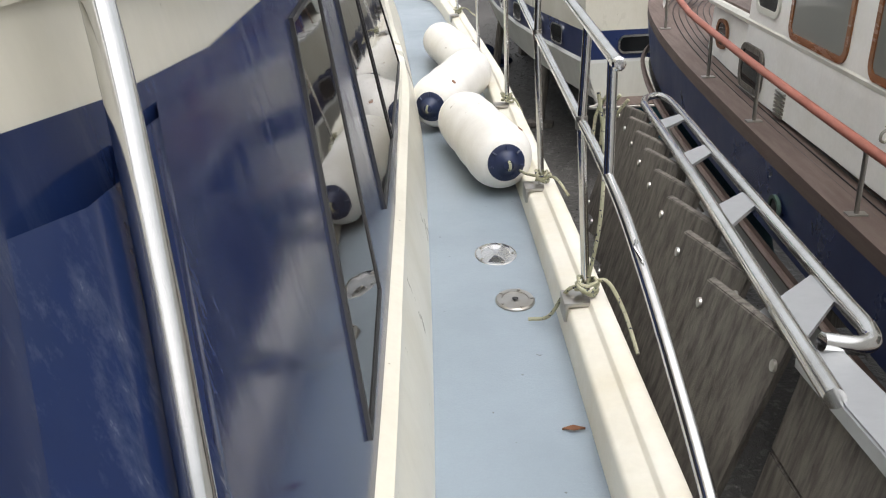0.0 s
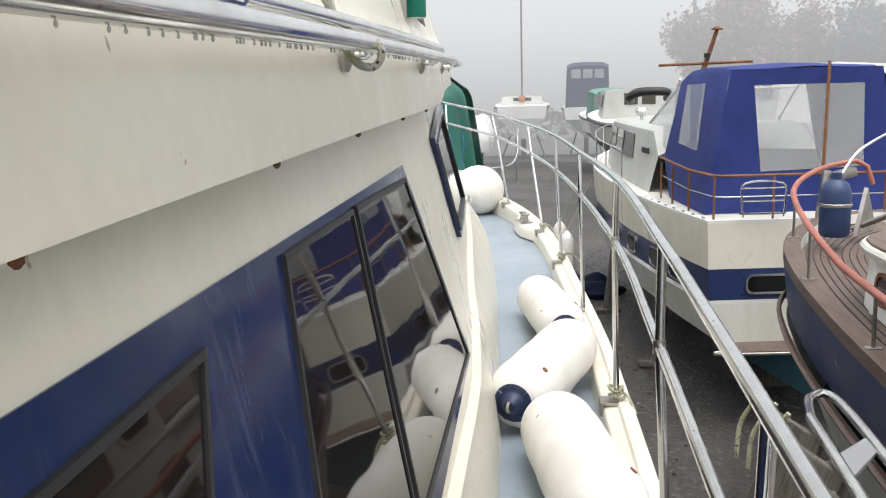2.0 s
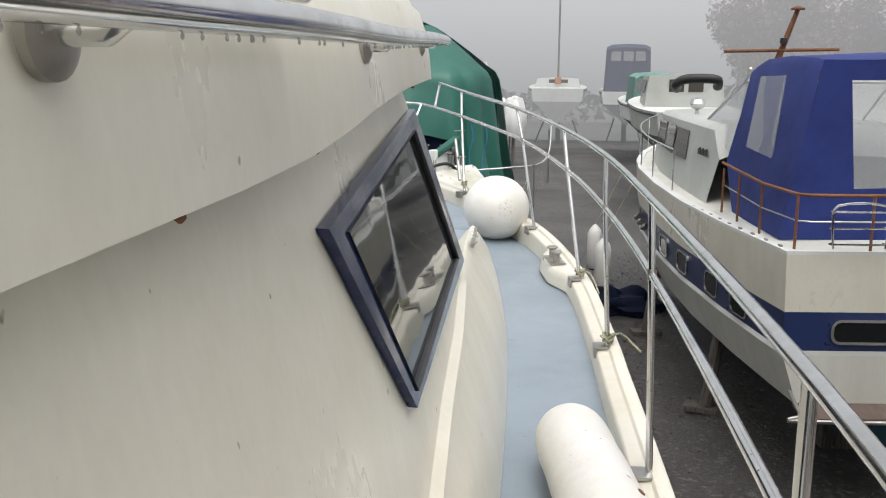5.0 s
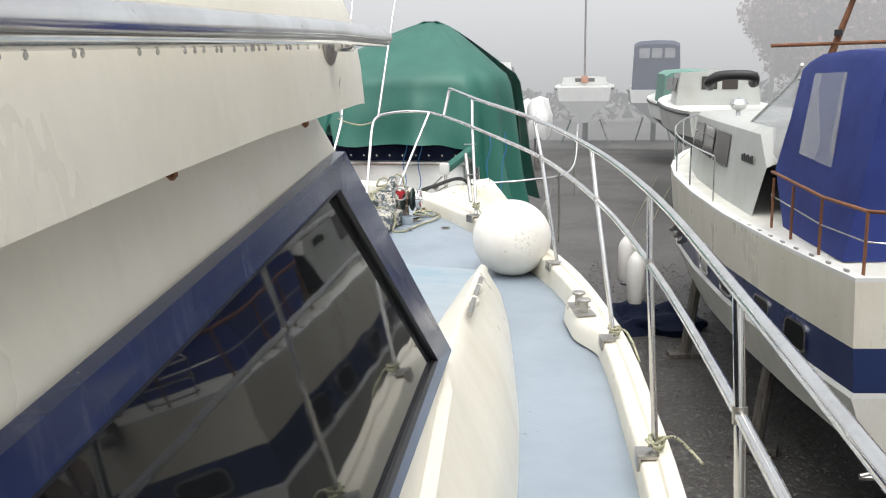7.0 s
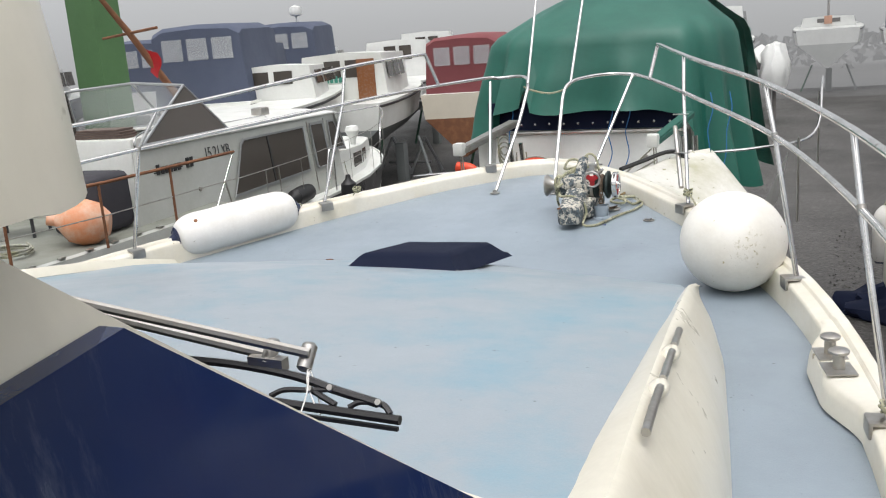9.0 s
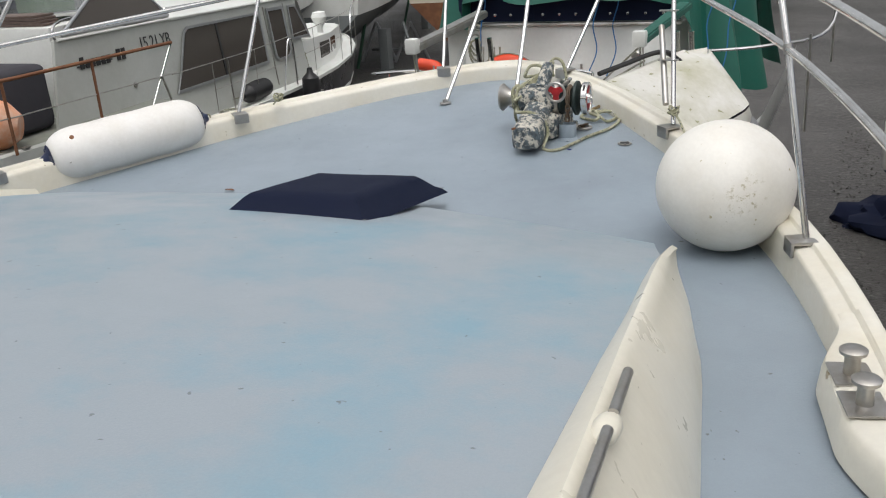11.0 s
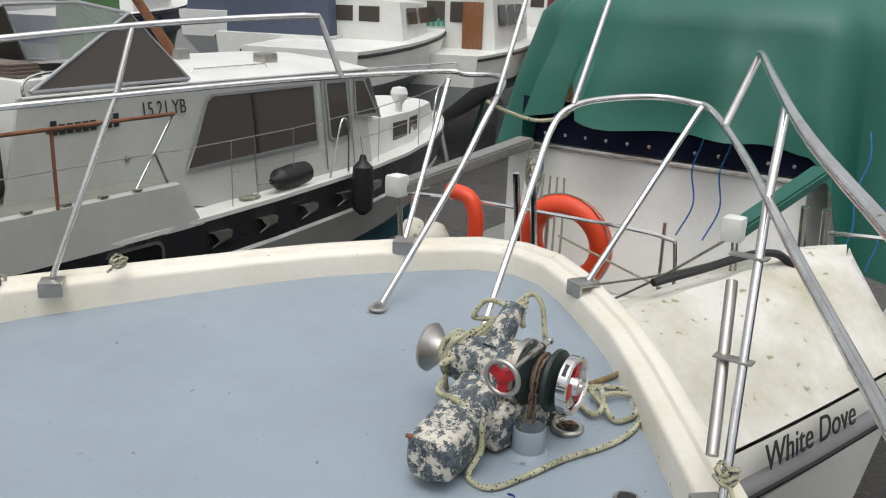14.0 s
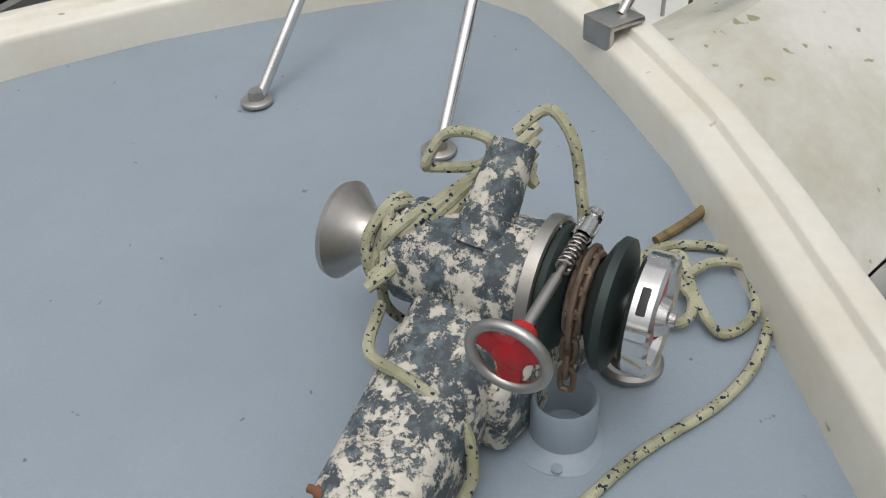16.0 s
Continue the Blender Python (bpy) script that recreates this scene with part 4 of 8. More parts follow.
def knot(x, y, z, tail, seed, wraps=3):
    """A few turns of cord round a stanchion foot with loose tails."""
    rng = random.Random(seed)
    ob = thing("cord_knot", "mildewed flecked cord knotted round a stanchion foot", "rope", "stanchion cords")
    for k in range(wraps):
        bm = bmesh.new()
        r = 0.020 + 0.006 * rng.random()
        pts = [(x + r * math.cos(a) * rng.uniform(0.9, 1.4), y + r * math.sin(a) * rng.uniform(0.9, 1.4), z + 0.04 + 0.014 * k + 0.008 * math.sin(a * 2 + k)) for a in np.linspace(0, 6.28, 9)[:-1]]
        tube(bm, smooth_line(pts, 4, True), 0.0058, 7, closed=True)
        part("turn", bm, ROPE, ob)
    for t in tail:
        bm = bmesh.new()
        tube(bm, smooth_line([(x, y, z + 0.05)] + [(x + a, y + b, z + c) for a, b, c in t], 6), 0.0058, 7)
        part("tail", bm, ROPE, ob)
    return ob


for i, (yb, tails) in enumerate((
        (2.80, [[(0.05, -0.03, 0.08), (0.09, -0.10, 0.02), (0.11, -0.22, -0.05)], [(-0.05, 0.02, 0.03), (-0.10, 0.05, -0.07), (-0.16, 0.06, -0.085)], [(0.03, 0.0, 0.25), (0.04, 0.05, 0.45), (0.02, 0.06, 0.60)]]),
        (3.87, [[(-0.05, 0.1, 0.03), (-0.08, 0.19, 0.02)], [(0.05, -0.05, 0.06), (0.09, -0.14, 0.02)]]),
        (5.30, [[(0.04, -0.04, 0.05), (0.07, -0.12, 0.0)]]),
        (8.33, [[(0.06, 0.02, 0.07), (0.12, 0.03, 0.02), (0.16, -0.04, 0.0)]]),
        (9.62, [[(0.05, -0.03, 0.06), (0.09, -0.14, 0.03), (0.12, -0.26, -0.02)]]),)):
    knot(gun_x(yb), yb, rim_z(yb) + 0.10, tails, i)
knot(-1.135, 12.42, rim_z(12.42) + 0.14, [[(0.05, -0.06, 0.0), (0.12, -0.2, -0.08)]], 9)
knot(2 * XC + 1.3, 12.55, rim_z(12.5) + 0.12, [[(0.0, -0.06, 0.02)]], 11)
tie = thing("pulpit_tie_rope", "slack mildewed rope tied between the two pulpit hoops", "rope")
bm = bmesh.new()
tube(bm, smooth_line([(-2.70, 13.74, 0.845), (-2.62, 13.80, 0.80), (-2.50, 13.83, 0.775), (-2.38, 13.82, 0.80), (-2.31, 13.79, 0.845)], 8), 0.008, 8)
part("strand", bm, ROPE, tie)


# ---- mooring bollards on their pad ----
def bollards(side):
    f = 1 if side > 0 else -1
    y0 = 10.08
    ob = thing("mooring_bollards", "pair of steel mooring bollards on a moulded cream pad", "bollard", "mooring bollards")
    X = lambda x: x if side > 0 else 2 * XC - x
    rows = []
    for v in np.linspace(-0.46, 0.46, 33):
        b = 0.092 * (0.5 + 0.5 * math.cos(math.pi * min(1, max(0, (abs(v) - 0.12) / 0.32))))
        e, y, z = edge_x(y0 + v), y0 + v, rim_z(y0 + v)
        rows.append([(X(e + u), y, z + h) for u, h in ((-b - 0.012, -0.004), (-b - 0.004, 0.06), (-b + 0.006, 0.093), (-b + 0.022, 0.104), (0.03, 0.107), (0.056, 0.108), (0.068, 0.1235))])
    bm = sheet(bmesh.new(), rows)
    part("pad", bm, GEL_KERB, ob)
    for v in (-0.07, 0.09):
        c = (X(edge_x(y0 + v) - 0.03), y0 + v, rim_z(y0) + 0.106)
        bm = bmesh.new()
        box(bm, (-0.055, -0.065, 0), (0.055, 0.065, 0.008), 0.004, pose(*c, 0, 0, 15 * f))
        part("base_plate", bm, DULL, ob)
        bm = bmesh.new()
        lathe(bm, [(0.024, 0), (0.022, 0.02), (0.021, 0.06), (0.036, 0.068), (0.038, 0.078), (0.03, 0.084), (0, 0.085)], pose(*c, 0, 0, 0), 20)
        part("post", bm, DULL, ob)
    return ob


bollards(1)
bollards(-1)


# ---- fenders ----
def fender(a, b, r, label, group="side deck fenders", seed=0, cap=True):
    """A cylindrical fender from its capped end a to its other end b."""
    a, b = Vector(a), Vector(b)
    L = (b - a).length
    ob = thing("cylinder_fender", label, "fender", group)
    d = (b - a).normalized()
    m = d.to_track_quat("Z", "X").to_matrix().to_4x4()
    m.translation = a
    def body_r(z):
        u = min(z, L - z)
        e = r * 1.05
        k = r if u > e else r * (0.30 + 0.70 * math.sqrt(max(0, 1 - ((e - u) / e) ** 2)))
        return k * (1 - 0.012 * math.cos(z * 23) * (u > e))
    prof = [(0.0, 0.0)] + [(body_r(z), z) for z in np.concatenate([np.linspace(0.0, r * 1.05, 9), np.linspace(r * 1.2, L - r * 1.2, 14), np.linspace(L - r * 1.05, L, 9)])] + [(0, L)]
    zc = r * 0.06
    bm = bmesh.new()
    lathe(bm, prof, m, 40)
    part("body", bm, VINYL, ob)
    for s, base in ((1, 0.0), (-1, L)):
        bm = bmesh.new()
        pr = [(0.0, -0.045), (0.022, -0.043), (0.034, -0.02), (0.046, -0.006)] + [(body_r(z) + 0.0035, z) for z in np.linspace(0.0005, zc, 7)] + [(body_r(zc) + 0.0005, zc + 0.002)]
        pr = [(q, base + s * z) for q, z in pr]
        lathe(bm, pr, m, 40)
        c = part("end_cap", bm, CAPBLUE, ob, "moulded navy blue end cap")
        for k in range(7):
            bm = bmesh.new()
            an = 2 * math.pi * k / 7
            pts = [m @ Vector(((body_r(z) + 0.004) * math.cos(an), (body_r(z) + 0.004) * math.sin(an), base + s * z)) for z in np.linspace(0.001, zc * 0.8, 4)]
            tube(bm, pts, 0.006, 6)
            part("rib", bm, CAPBLUE, c)
        bm = bmesh.new()
        ring = [m @ Vector((0.018 * math.cos(t), 0, base - s * (0.045 + 0.018 * math.sin(t)))) for t in np.linspace(0, 6.28, 11)[:-1]]
        tube(bm, ring, 0.006, 7, closed=True)
        part("rope_eye", bm, ROPE, c)
    bm = bmesh.new()
    side = m.to_3x3() @ Vector((0.15, 0.0, 0)).normalized()
    # valve plug on the upper side near the cap
    upv = (Vector((0, 0, 1)) - d * d.z).normalized()
    q = a + d * (zc + 0.13) + (upv * 0.75 + d.cross(upv) * 0.66).normalized() * (r * 0.995)
    lathe(bm, [(0, 0.004), (0.012, 0.004), (0.014, -0.002)], facing(q, d, (upv * 0.75 + d.cross(upv) * 0.66).cross(d)), 12)
    part("valve", bm, RUSTY, ob, "small brown valve plug")
    return ob


R = 0.142
fender((0.285, 4.03, deck_z(4.0) + R + 0.02), (0.115, 4.98, deck_z(4.9) + R), R, "long white vinyl fender with navy caps on the side deck")
fender((-0.045, 5.12, deck_z(5.1) + R + 0.01), (0.215, 6.02, deck_z(5.9) + R + 0.03), R, "white vinyl fender with navy caps lying askew on the deck")
fender((0.170, 6.36, deck_z(6.4) + R), (-0.01, 7.22, deck_z(7.1) + R), R * 0.95, "white vinyl fender with navy end caps beside the coaming")
fender((-4.50, 11.38, deck_z(11.4) + 0.150), (-4.03, 12.19, deck_z(12.2) + 0.150), 0.155, "white vinyl fender with navy caps lying at the port gunwale", "foredeck fenders")

ballf = thing("ball_fender", "big white vinyl ball fender with mildew marks on the foredeck", "fender")
bm = bmesh.new()
bmesh.ops.create_uvsphere(bm, u_segments=48, v_segments=32, radius=0.271)
for v in bm.verts:
    v.co = Vector((v.co.x, v.co.y, v.co.z * 0.97))
BALL = Vector((-0.716, 11.345, deck_z(11.34) + 0.258))
for v in bm.verts:
    v.co += BALL
part("body", bm, BALLV, ballf)
bm = bmesh.new()
lathe(bm, [(0.05, -0.02), (0.045, 0.01), (0.03, 0.03), (0, 0.032)], Matrix.Translation(BALL) @ look((0, 0, 0), (-0.5, -0.9, -0.2)) @ pose(0, 0, 0.27, 0, 0, 0), 18)
part("neck", bm, BALLV, ballf)

# ---- hatch cover ----
hatch = thing("hatch_cover", "navy canvas cover fitted over a low deck hatch", "hatch cover")
hb = [(-2.68, 10.645), (-2.03, 10.725), (-2.03, 11.465), (-2.665, 11.345)]
hatch_z = lambda y: lerp(y, [10.6, 11.5], [0.092, -0.012])
cx, cy = sum(p[0] for p in hb) / 4, sum(p[1] for p in hb) / 4
rows = []
for s, h in ((1.06, 0.0), (1.0, 0.022), (0.93, 0.035), (0.80, 0.082), (0.74, 0.098), (0.6, 0.104), (0.3, 0.108)):
    ring = []
    for i in range(4):
        p, q = hb[i], hb[(i + 1) % 4]
        for k in range(6):
            u = k / 6
            x, y = p[0] + (q[0] - p[0]) * u, p[1] + (q[1] - p[1]) * u
            pinch = 1 - (0.03 if s > 0.9 else 0) * math.sin(math.pi * u)
            x, y = cx + (x - cx) * s * pinch, cy + (y - cy) * s * pinch
            ring.append((x, y, hatch_z(y) + h + 0.003 * noise.noise((x * 9, y * 9, h * 20))))
    rows.append(ring + [ring[0]])
bm = sheet(bmesh.new(), rows)
bmesh.ops.remove_doubles(bm, verts=bm.verts, dist=0.0005)
bm.faces.new([v for v in bm.verts if v.is_boundary and v.co.z > hatch_z(11.3) + 0.14][:0] or [bm.verts.new((cx + 0.001 * a, cy + 0.001 * b, hatch_z(cy) + 0.104)) for a, b in ((0, 0), (1, 0), (0, 1))])
top = [Vector(p) for p in rows[-1][:-1]]
f = [bm.verts.new(p) for p in top]
bm.faces.new(f)
part("canvas", bm, CANVAS, hatch)
for x, y in hb:
    bm = bmesh.new()
    lathe(bm, [(0.008, 0), (0.008, 0.003), (0, 0.004)], pose(cx + (x - cx) * 1.0, cy + (y - cy) * 1.0, hatch_z(y) + 0.024, 0, 0, 0), 10)
    part("stud", bm, CHROME, hatch, "small bright press stud")

# ---- windlass ----
wl_ob = thing("anchor_windlass", "anchor windlass with flaked grey and white paint and rope drum", "windlass")
WZ = rim_z(12.5) + 0.03
axis_c = Vector((-1.902, 12.596, WZ + 0.172))
ax = Vector((0.998, 0.06, 0.0)).normalized()       # drum axis, port to starboard
fwd = Vector((-0.08, 0.997, 0.0)).normalized()
mx = Matrix((ax.cross(Vector((0, 0, 1))), Vector((0, 0, 1)), ax)).transposed().to_4x4()


def on_axis(s):
    m = mx.copy()
    m.translation = axis_c + ax * s
    return m @ Matrix.Diagonal((0.80, 0.80, 1, 1))


# gearbox: a squat barrel on the drum axis and a motor casing that slopes aft
bm = bmesh.new()
lathe(bm, [(0, -0.13), (0.085, -0.13), (0.10, -0.12), (0.102, -0.02), (0.108, -0.01), (0.108, 0.03), (0.112, 0.04), (0.112, 0.085), (0.10, 0.10), (0, 0.10)], on_axis(0), 32)
part("gearbox", bm, WINDLASS, wl_ob)
bm = bmesh.new()
mot = []
for k, (s, z, r, w) in enumerate(((0.06, 0.16, 0.075, 1.0), (-0.03, 0.15, 0.082, 1.0), (-0.12, 0.125, 0.082, 0.95), (-0.19, 0.10, 0.084, 0.98), (-0.29, 0.080, 0.080, 0.98), (-0.375, 0.072, 0.075, 0.96), (-0.40, 0.068, 0.060, 0.86))):
    c = Vector((-1.902, 12.596, WZ)) + fwd * s + ax * (-0.01)
    ring = []
    for j in range(20):
        a = 2 * math.pi * j / 20
        ca, sa = math.cos(a), math.sin(a)
        q = 0.58
        ring.append(c + ax * (w * r * math.copysign(abs(ca) ** q, ca)) + Vector((0, 0, 1)) * max(-z + 0.004, r * math.copysign(abs(sa) ** q, sa)) + Vector((0, 0, z - r * 0.6 if k > 3 else z - 0.05)))
    mot.append([Vector(p) if p.z > WZ - 0.03 else Vector((p.x, p.y, WZ - 0.03)) for p in ring])
rows = [r + [r[0]] for r in mot]
sheet(bm, rows)
bmesh.ops.remove_doubles(bm, verts=bm.verts, dist=0.0004)
bmesh.ops.holes_fill(bm, edges=[e for e in bm.edges if e.is_boundary])
part("motor_casing", bm, WINDLASS, wl_ob)
bm = bmesh.new()
box(bm, (-0.09, -0.14, -0.035), (0.13, 0.13, 0.10), 0.03, Matrix.Translation((-1.902, 12.596, WZ)) @ pose(0, 0, 0, 0, 0, -8.7), 3)
part("pedestal", bm, WINDLASS, wl_ob)
for dx, dy in ((0.15, 0.12), (-0.12, 0.12)):
    bm = bmesh.new()
    lathe(bm, [(0.04, -0.035), (0.04, -0.012), (0.025, -0.006), (0.022, 0.012), (0, 0.014)], Matrix.Translation(Vector((-1.902, 12.596, WZ)) + ax * dx + fwd * dy), 14)
    part("lug", bm, WINDLASS, wl_ob)
bm = bmesh.new()
p = axis_c + Vector((0, 0, 0.055))
tube(bm, [p + ax * 0.0 - fwd * 0.02, p + ax * 0.008 + fwd * 0.03 + Vector((0, 0, 0.06)), p + ax * 0.015 + fwd * 0.08 + Vector((0, 0, 0.115))], [0.042, 0.038, 0.032], 18)
part("chain_pipe", bm, WINDLASS, wl_ob)
bm = bmesh.new()
q = Vector((-1.902, 12.596, WZ)) - fwd * 0.385 + Vector((0, 0, 0.03))
lathe(bm, [(0.009, 0), (0.009, 0.012), (0.006, 0.013), (0.006, 0.024), (0, 0.025)], facing(q - ax * 0.055 + Vector((0, 0, 0.05)), Vector((0, 0, 1)), fwd) , 10)
part("plug", bm, RUSTY, wl_ob)
# rope drum on the port end
bm = bmesh.new()
lathe(bm, [(0, -0.245), (0.07, -0.248), (0.095, -0.245), (0.098, -0.235), (0.082, -0.222), (0.058, -0.20), (0.048, -0.175), (0.05, -0.15), (0.062, -0.13), (0.06, -0.12), (0, -0.12)], on_axis(0), 36)
part("rope_drum", bm, DULL, wl_ob, "worn bare metal rope drum")
# chain wheel (gypsy), clutch and hand wheel on the starboard end
bm = bmesh.new()
lathe(bm, [(0, 0.10), (0.10, 0.10), (0.118, 0.108), (0.12, 0.118), (0.105, 0.128), (0.07, 0.14), (0.062, 0.155), (0.07, 0.17), (0.108, 0.184), (0.12, 0.192), (0.118, 0.204), (0.08, 0.212), (0.05, 0.216), (0, 0.216)], on_axis(0), 36)
part("gypsy", bm, GYPSY, wl_ob, "dark green cast chain wheel")
bm = bmesh.new()
lathe(bm, [(0.03, 0.205), (0.034, 0.222), (0.05, 0.226), (0.104, 0.228), (0.110, 0.234), (0.110, 0.262), (0.104, 0.267), (0.090, 0.263), (0.084, 0.252), (0.04, 0.252), (0.03, 0.272), (0.016, 0.274), (0.012, 0.282), (0, 0.282)], on_axis(0), 36)
part("clutch_nut", bm, CHROME, wl_ob, "bright clutch wheel")
for k in range(3):
    bm = bmesh.new()
    a = radians(120 * k + 20)
    box(bm, (-0.024, 0.02, 0.250), (0.024, 0.088, 0.260), 0.003, on_axis(0) @ pose(0, 0, 0, 0, 0, 120 * k + 20))
    part("spoke", bm, REDP, wl_ob, "red painted spoke")
# Black blocks on the rim stand for the shade in its slots.
for k in range(3):
    bm = bmesh.new()
    box(bm, (0.108, -0.024, 0.242), (0.1115, 0.024, 0.254), 0.002, on_axis(0) @ pose(0, 0, 0, 0, 0, 120 * k + 50))
    part("slot", bm, BLACK, wl_ob)
# brake rod and its red hand wheel
hw = Vector((-1.757, 12.393, 0.300))
rod1 = Vector((-1.765, 12.645, 0.315))
dv = (hw - rod1).normalized()
mw = dv.to_track_quat("Z", "Y").to_matrix().to_4x4()
mw.translation = hw
bm = bmesh.new()
tube(bm, [mw @ Vector((0.050 * math.cos(t), 0.050 * math.sin(t), 0.012)) for t in np.linspace(0, 2 * math.pi, 33)[:-1]], 0.008, 10, closed=True)
wheel = part("hand_wheel", bm, DULL, wl_ob, "small hand wheel, bare metal rim and red spokes")
for k in range(3):
    bm = bmesh.new()
    box(bm, (0.008, -0.016, 0.002), (0.047, 0.016, 0.014), 0.004, mw @ pose(0, 0, 0, 0, 0, 120 * k + 30))
    part("wheel_spoke", bm, REDP, wheel)
bm = bmesh.new()
lathe(bm, [(0, -0.035), (0.018, -0.035), (0.02, -0.005), (0.024, 0.012), (0.014, 0.018), (0, 0.018)], mw, 18)
part("hub", bm, REDP, wheel)
bm = bmesh.new()
tube(bm, [hw, hw.lerp(rod1, 0.55), hw.lerp(rod1, 0.56), rod1], [0.008, 0.008, 0.005, 0.005], 10)
part("brake_rod", bm, DULL, wl_ob)
bm = bmesh.new()
spr = [rod1.lerp(hw, 0.12 + 0.26 * k / 60) + (mw.to_3x3() @ Vector((0.010 * math.cos(k * 0.84), 0.010 * math.sin(k * 0.84), 0))) for k in range(61)]
tube(bm, spr, 0.0022, 6)
part("spring", bm, DULL, wl_ob)
bm = bmesh.new()
lathe(bm, [(0.016, -0.03), (0.016, 0.0), (0.009, 0.002), (0.009, 0.016), (0.013, 0.018), (0.013, 0.028), (0, 0.03)], Matrix.Translation(rod1) @ mw.to_3x3().to_4x4() @ pose(0, 0, 0, 180, 0, 0), 12)
part("brake_nut", bm, CHROME, wl_ob)
bm = bmesh.new()
lathe(bm, [(0.122, 0.085), (0.130, 0.087), (0.130, 0.105), (0.122, 0.107)], on_axis(0), 36)
part("brake_band", bm, DULL, wl_ob)
# chain over the gypsy and down the deck pipe
chain = thing("anchor_chain", "rusty galvanised anchor chain over the wheel into its deck pipe", "chain")
pc = axis_c + ax * 0.155
cl = [pc + (-fwd * 0.0 + Vector((0, 0, 1))) * 0.0]
pathc = []
for a in np.linspace(150, -5, 12):
    pathc.append(pc + (-fwd) * (0.062 * math.cos(radians(a)) * 1.0) + Vector((0, 0, 1)) * 0.062 * math.sin(radians(a)))
low = pathc[-1]
for k in range(1, 5):
    pathc.append(low + Vector((0, 0, -0.027 * k)) + (-fwd) * 0.002 * k)
for i in range(len(pathc) - 1):
    a, b = pathc[i], pathc[i + 1]
    t = (b - a).normalized()
    s = ax if i % 2 == 0 else ax.cross(t)
    c = (a + b) / 2
    bm = bmesh.new()
    ring = [c + t * (0.0125 * math.copysign(min(1, abs(math.cos(q)) * 1.3), math.cos(q)) + 0.009 * math.copysign(1, math.cos(q))) * 0.9 + s * 0.010 * math.sin(q) for q in np.linspace(0.2, 2 * math.pi + 0.2, 13)[:-1]]
    tube(bm, ring, 0.0048, 7, closed=True)
    part("link", bm, GALV, chain)
pipe = thing("chain_pipe_collar", "short grey painted deck pipe that swallows the chain", "deck pipe")
pp = Vector((low.x, low.y, WZ - 0.05)) - fwd * 0.01
bm = bmesh.new()
lathe(bm, [(0.075, -0.01), (0.078, 0.006), (0.06, 0.012), (0.050, 0.02), (0.050, 0.085), (0.046, 0.092), (0.041, 0.085), (0.041, 0.01), (0, 0.01)], Matrix.Translation(pp), 28)
part("collar", bm, DECK, pipe)
bm = bmesh.new()
lathe(bm, [(0.009, 0), (0.009, 0.005), (0, 0.006)], Matrix.Translation(pp + Vector((0.02, -0.066, 0.008))), 8)
part("bolt", bm, DECK, pipe)


# ropes on the windlass and on the deck
def rope(name, pts, label, r=0.0105, mat=ROPE, n=8, closed=False):
    ob = thing(name, label, "rope")
    bm = bmesh.new()
    tube(bm, smooth_line(pts, n, closed), r, 9, closed=closed)
    part("strand", bm, mat, ob)
    return ob


def W(s, f, z):
    return Vector((-1.902, 12.596, WZ)) + ax * s + fwd * f * 0.9 + Vector((0, 0, z * 0.80))


pts = []
rng = random.Random(8)
for k in range(34):
    a = k * 0.95
    rr = 0.054 + 0.02 * rng.random()
    pts.append(axis_c + ax * (-0.135 - 0.03 * math.sin(k * 0.7)) + fwd * rr * math.cos(a) + Vector((0, 0, 1)) * rr * math.sin(a))
rope("drum_rope", pts, "mildewed flecked rope wound on the windlass drum", 0.0086, n=5)
for k in range(5):
    o = 0.018 * k
    rope("rope_bight", [W(-0.16 + o * 0.3, -0.05 - o, 0.20 + o * 0.2), W(-0.12 + o, -0.06 + o, 0.30), W(-0.06 + o, 0.03 + o, 0.345 + 0.01 * k), W(0.0 + o * 0.6, 0.09, 0.40 - 0.012 * k), W(0.035, 0.135 - o * 0.5, 0.44 - 0.02 * k)],
         "mildewed rope bight hitched over the windlass top", 0.0086)
rope("rope_bight", [W(-0.12, 0.07, 0.36), W(-0.09, 0.09, 0.42), W(-0.03, 0.10, 0.415), W(-0.04, 0.10, 0.36), W(-0.11, 0.08, 0.345)], "mildewed rope loop on the windlass top", 0.0086, closed=True)
rope("rope_over", [W(0.0, 0.13, 0.42), W(0.04, 0.16, 0.46), W(0.09, 0.12, 0.44), W(0.115, 0.09, 0.36), W(0.125, 0.07, 0.30), W(0.118, 0.02, 0.27)], "rope led over the chain pipe", 0.0086)
dz = deck_z
def D(x, y, h=0.011):
    e = edge_x(min(y, 13))
    u = min(1, max(0, (e - x) / (2 * (e - XC) + 1e-6)))
    return Vector((x, y, dz(y) + 0.02 * math.sin(math.pi * u) * min(1, (e - XC) / 2) + h))
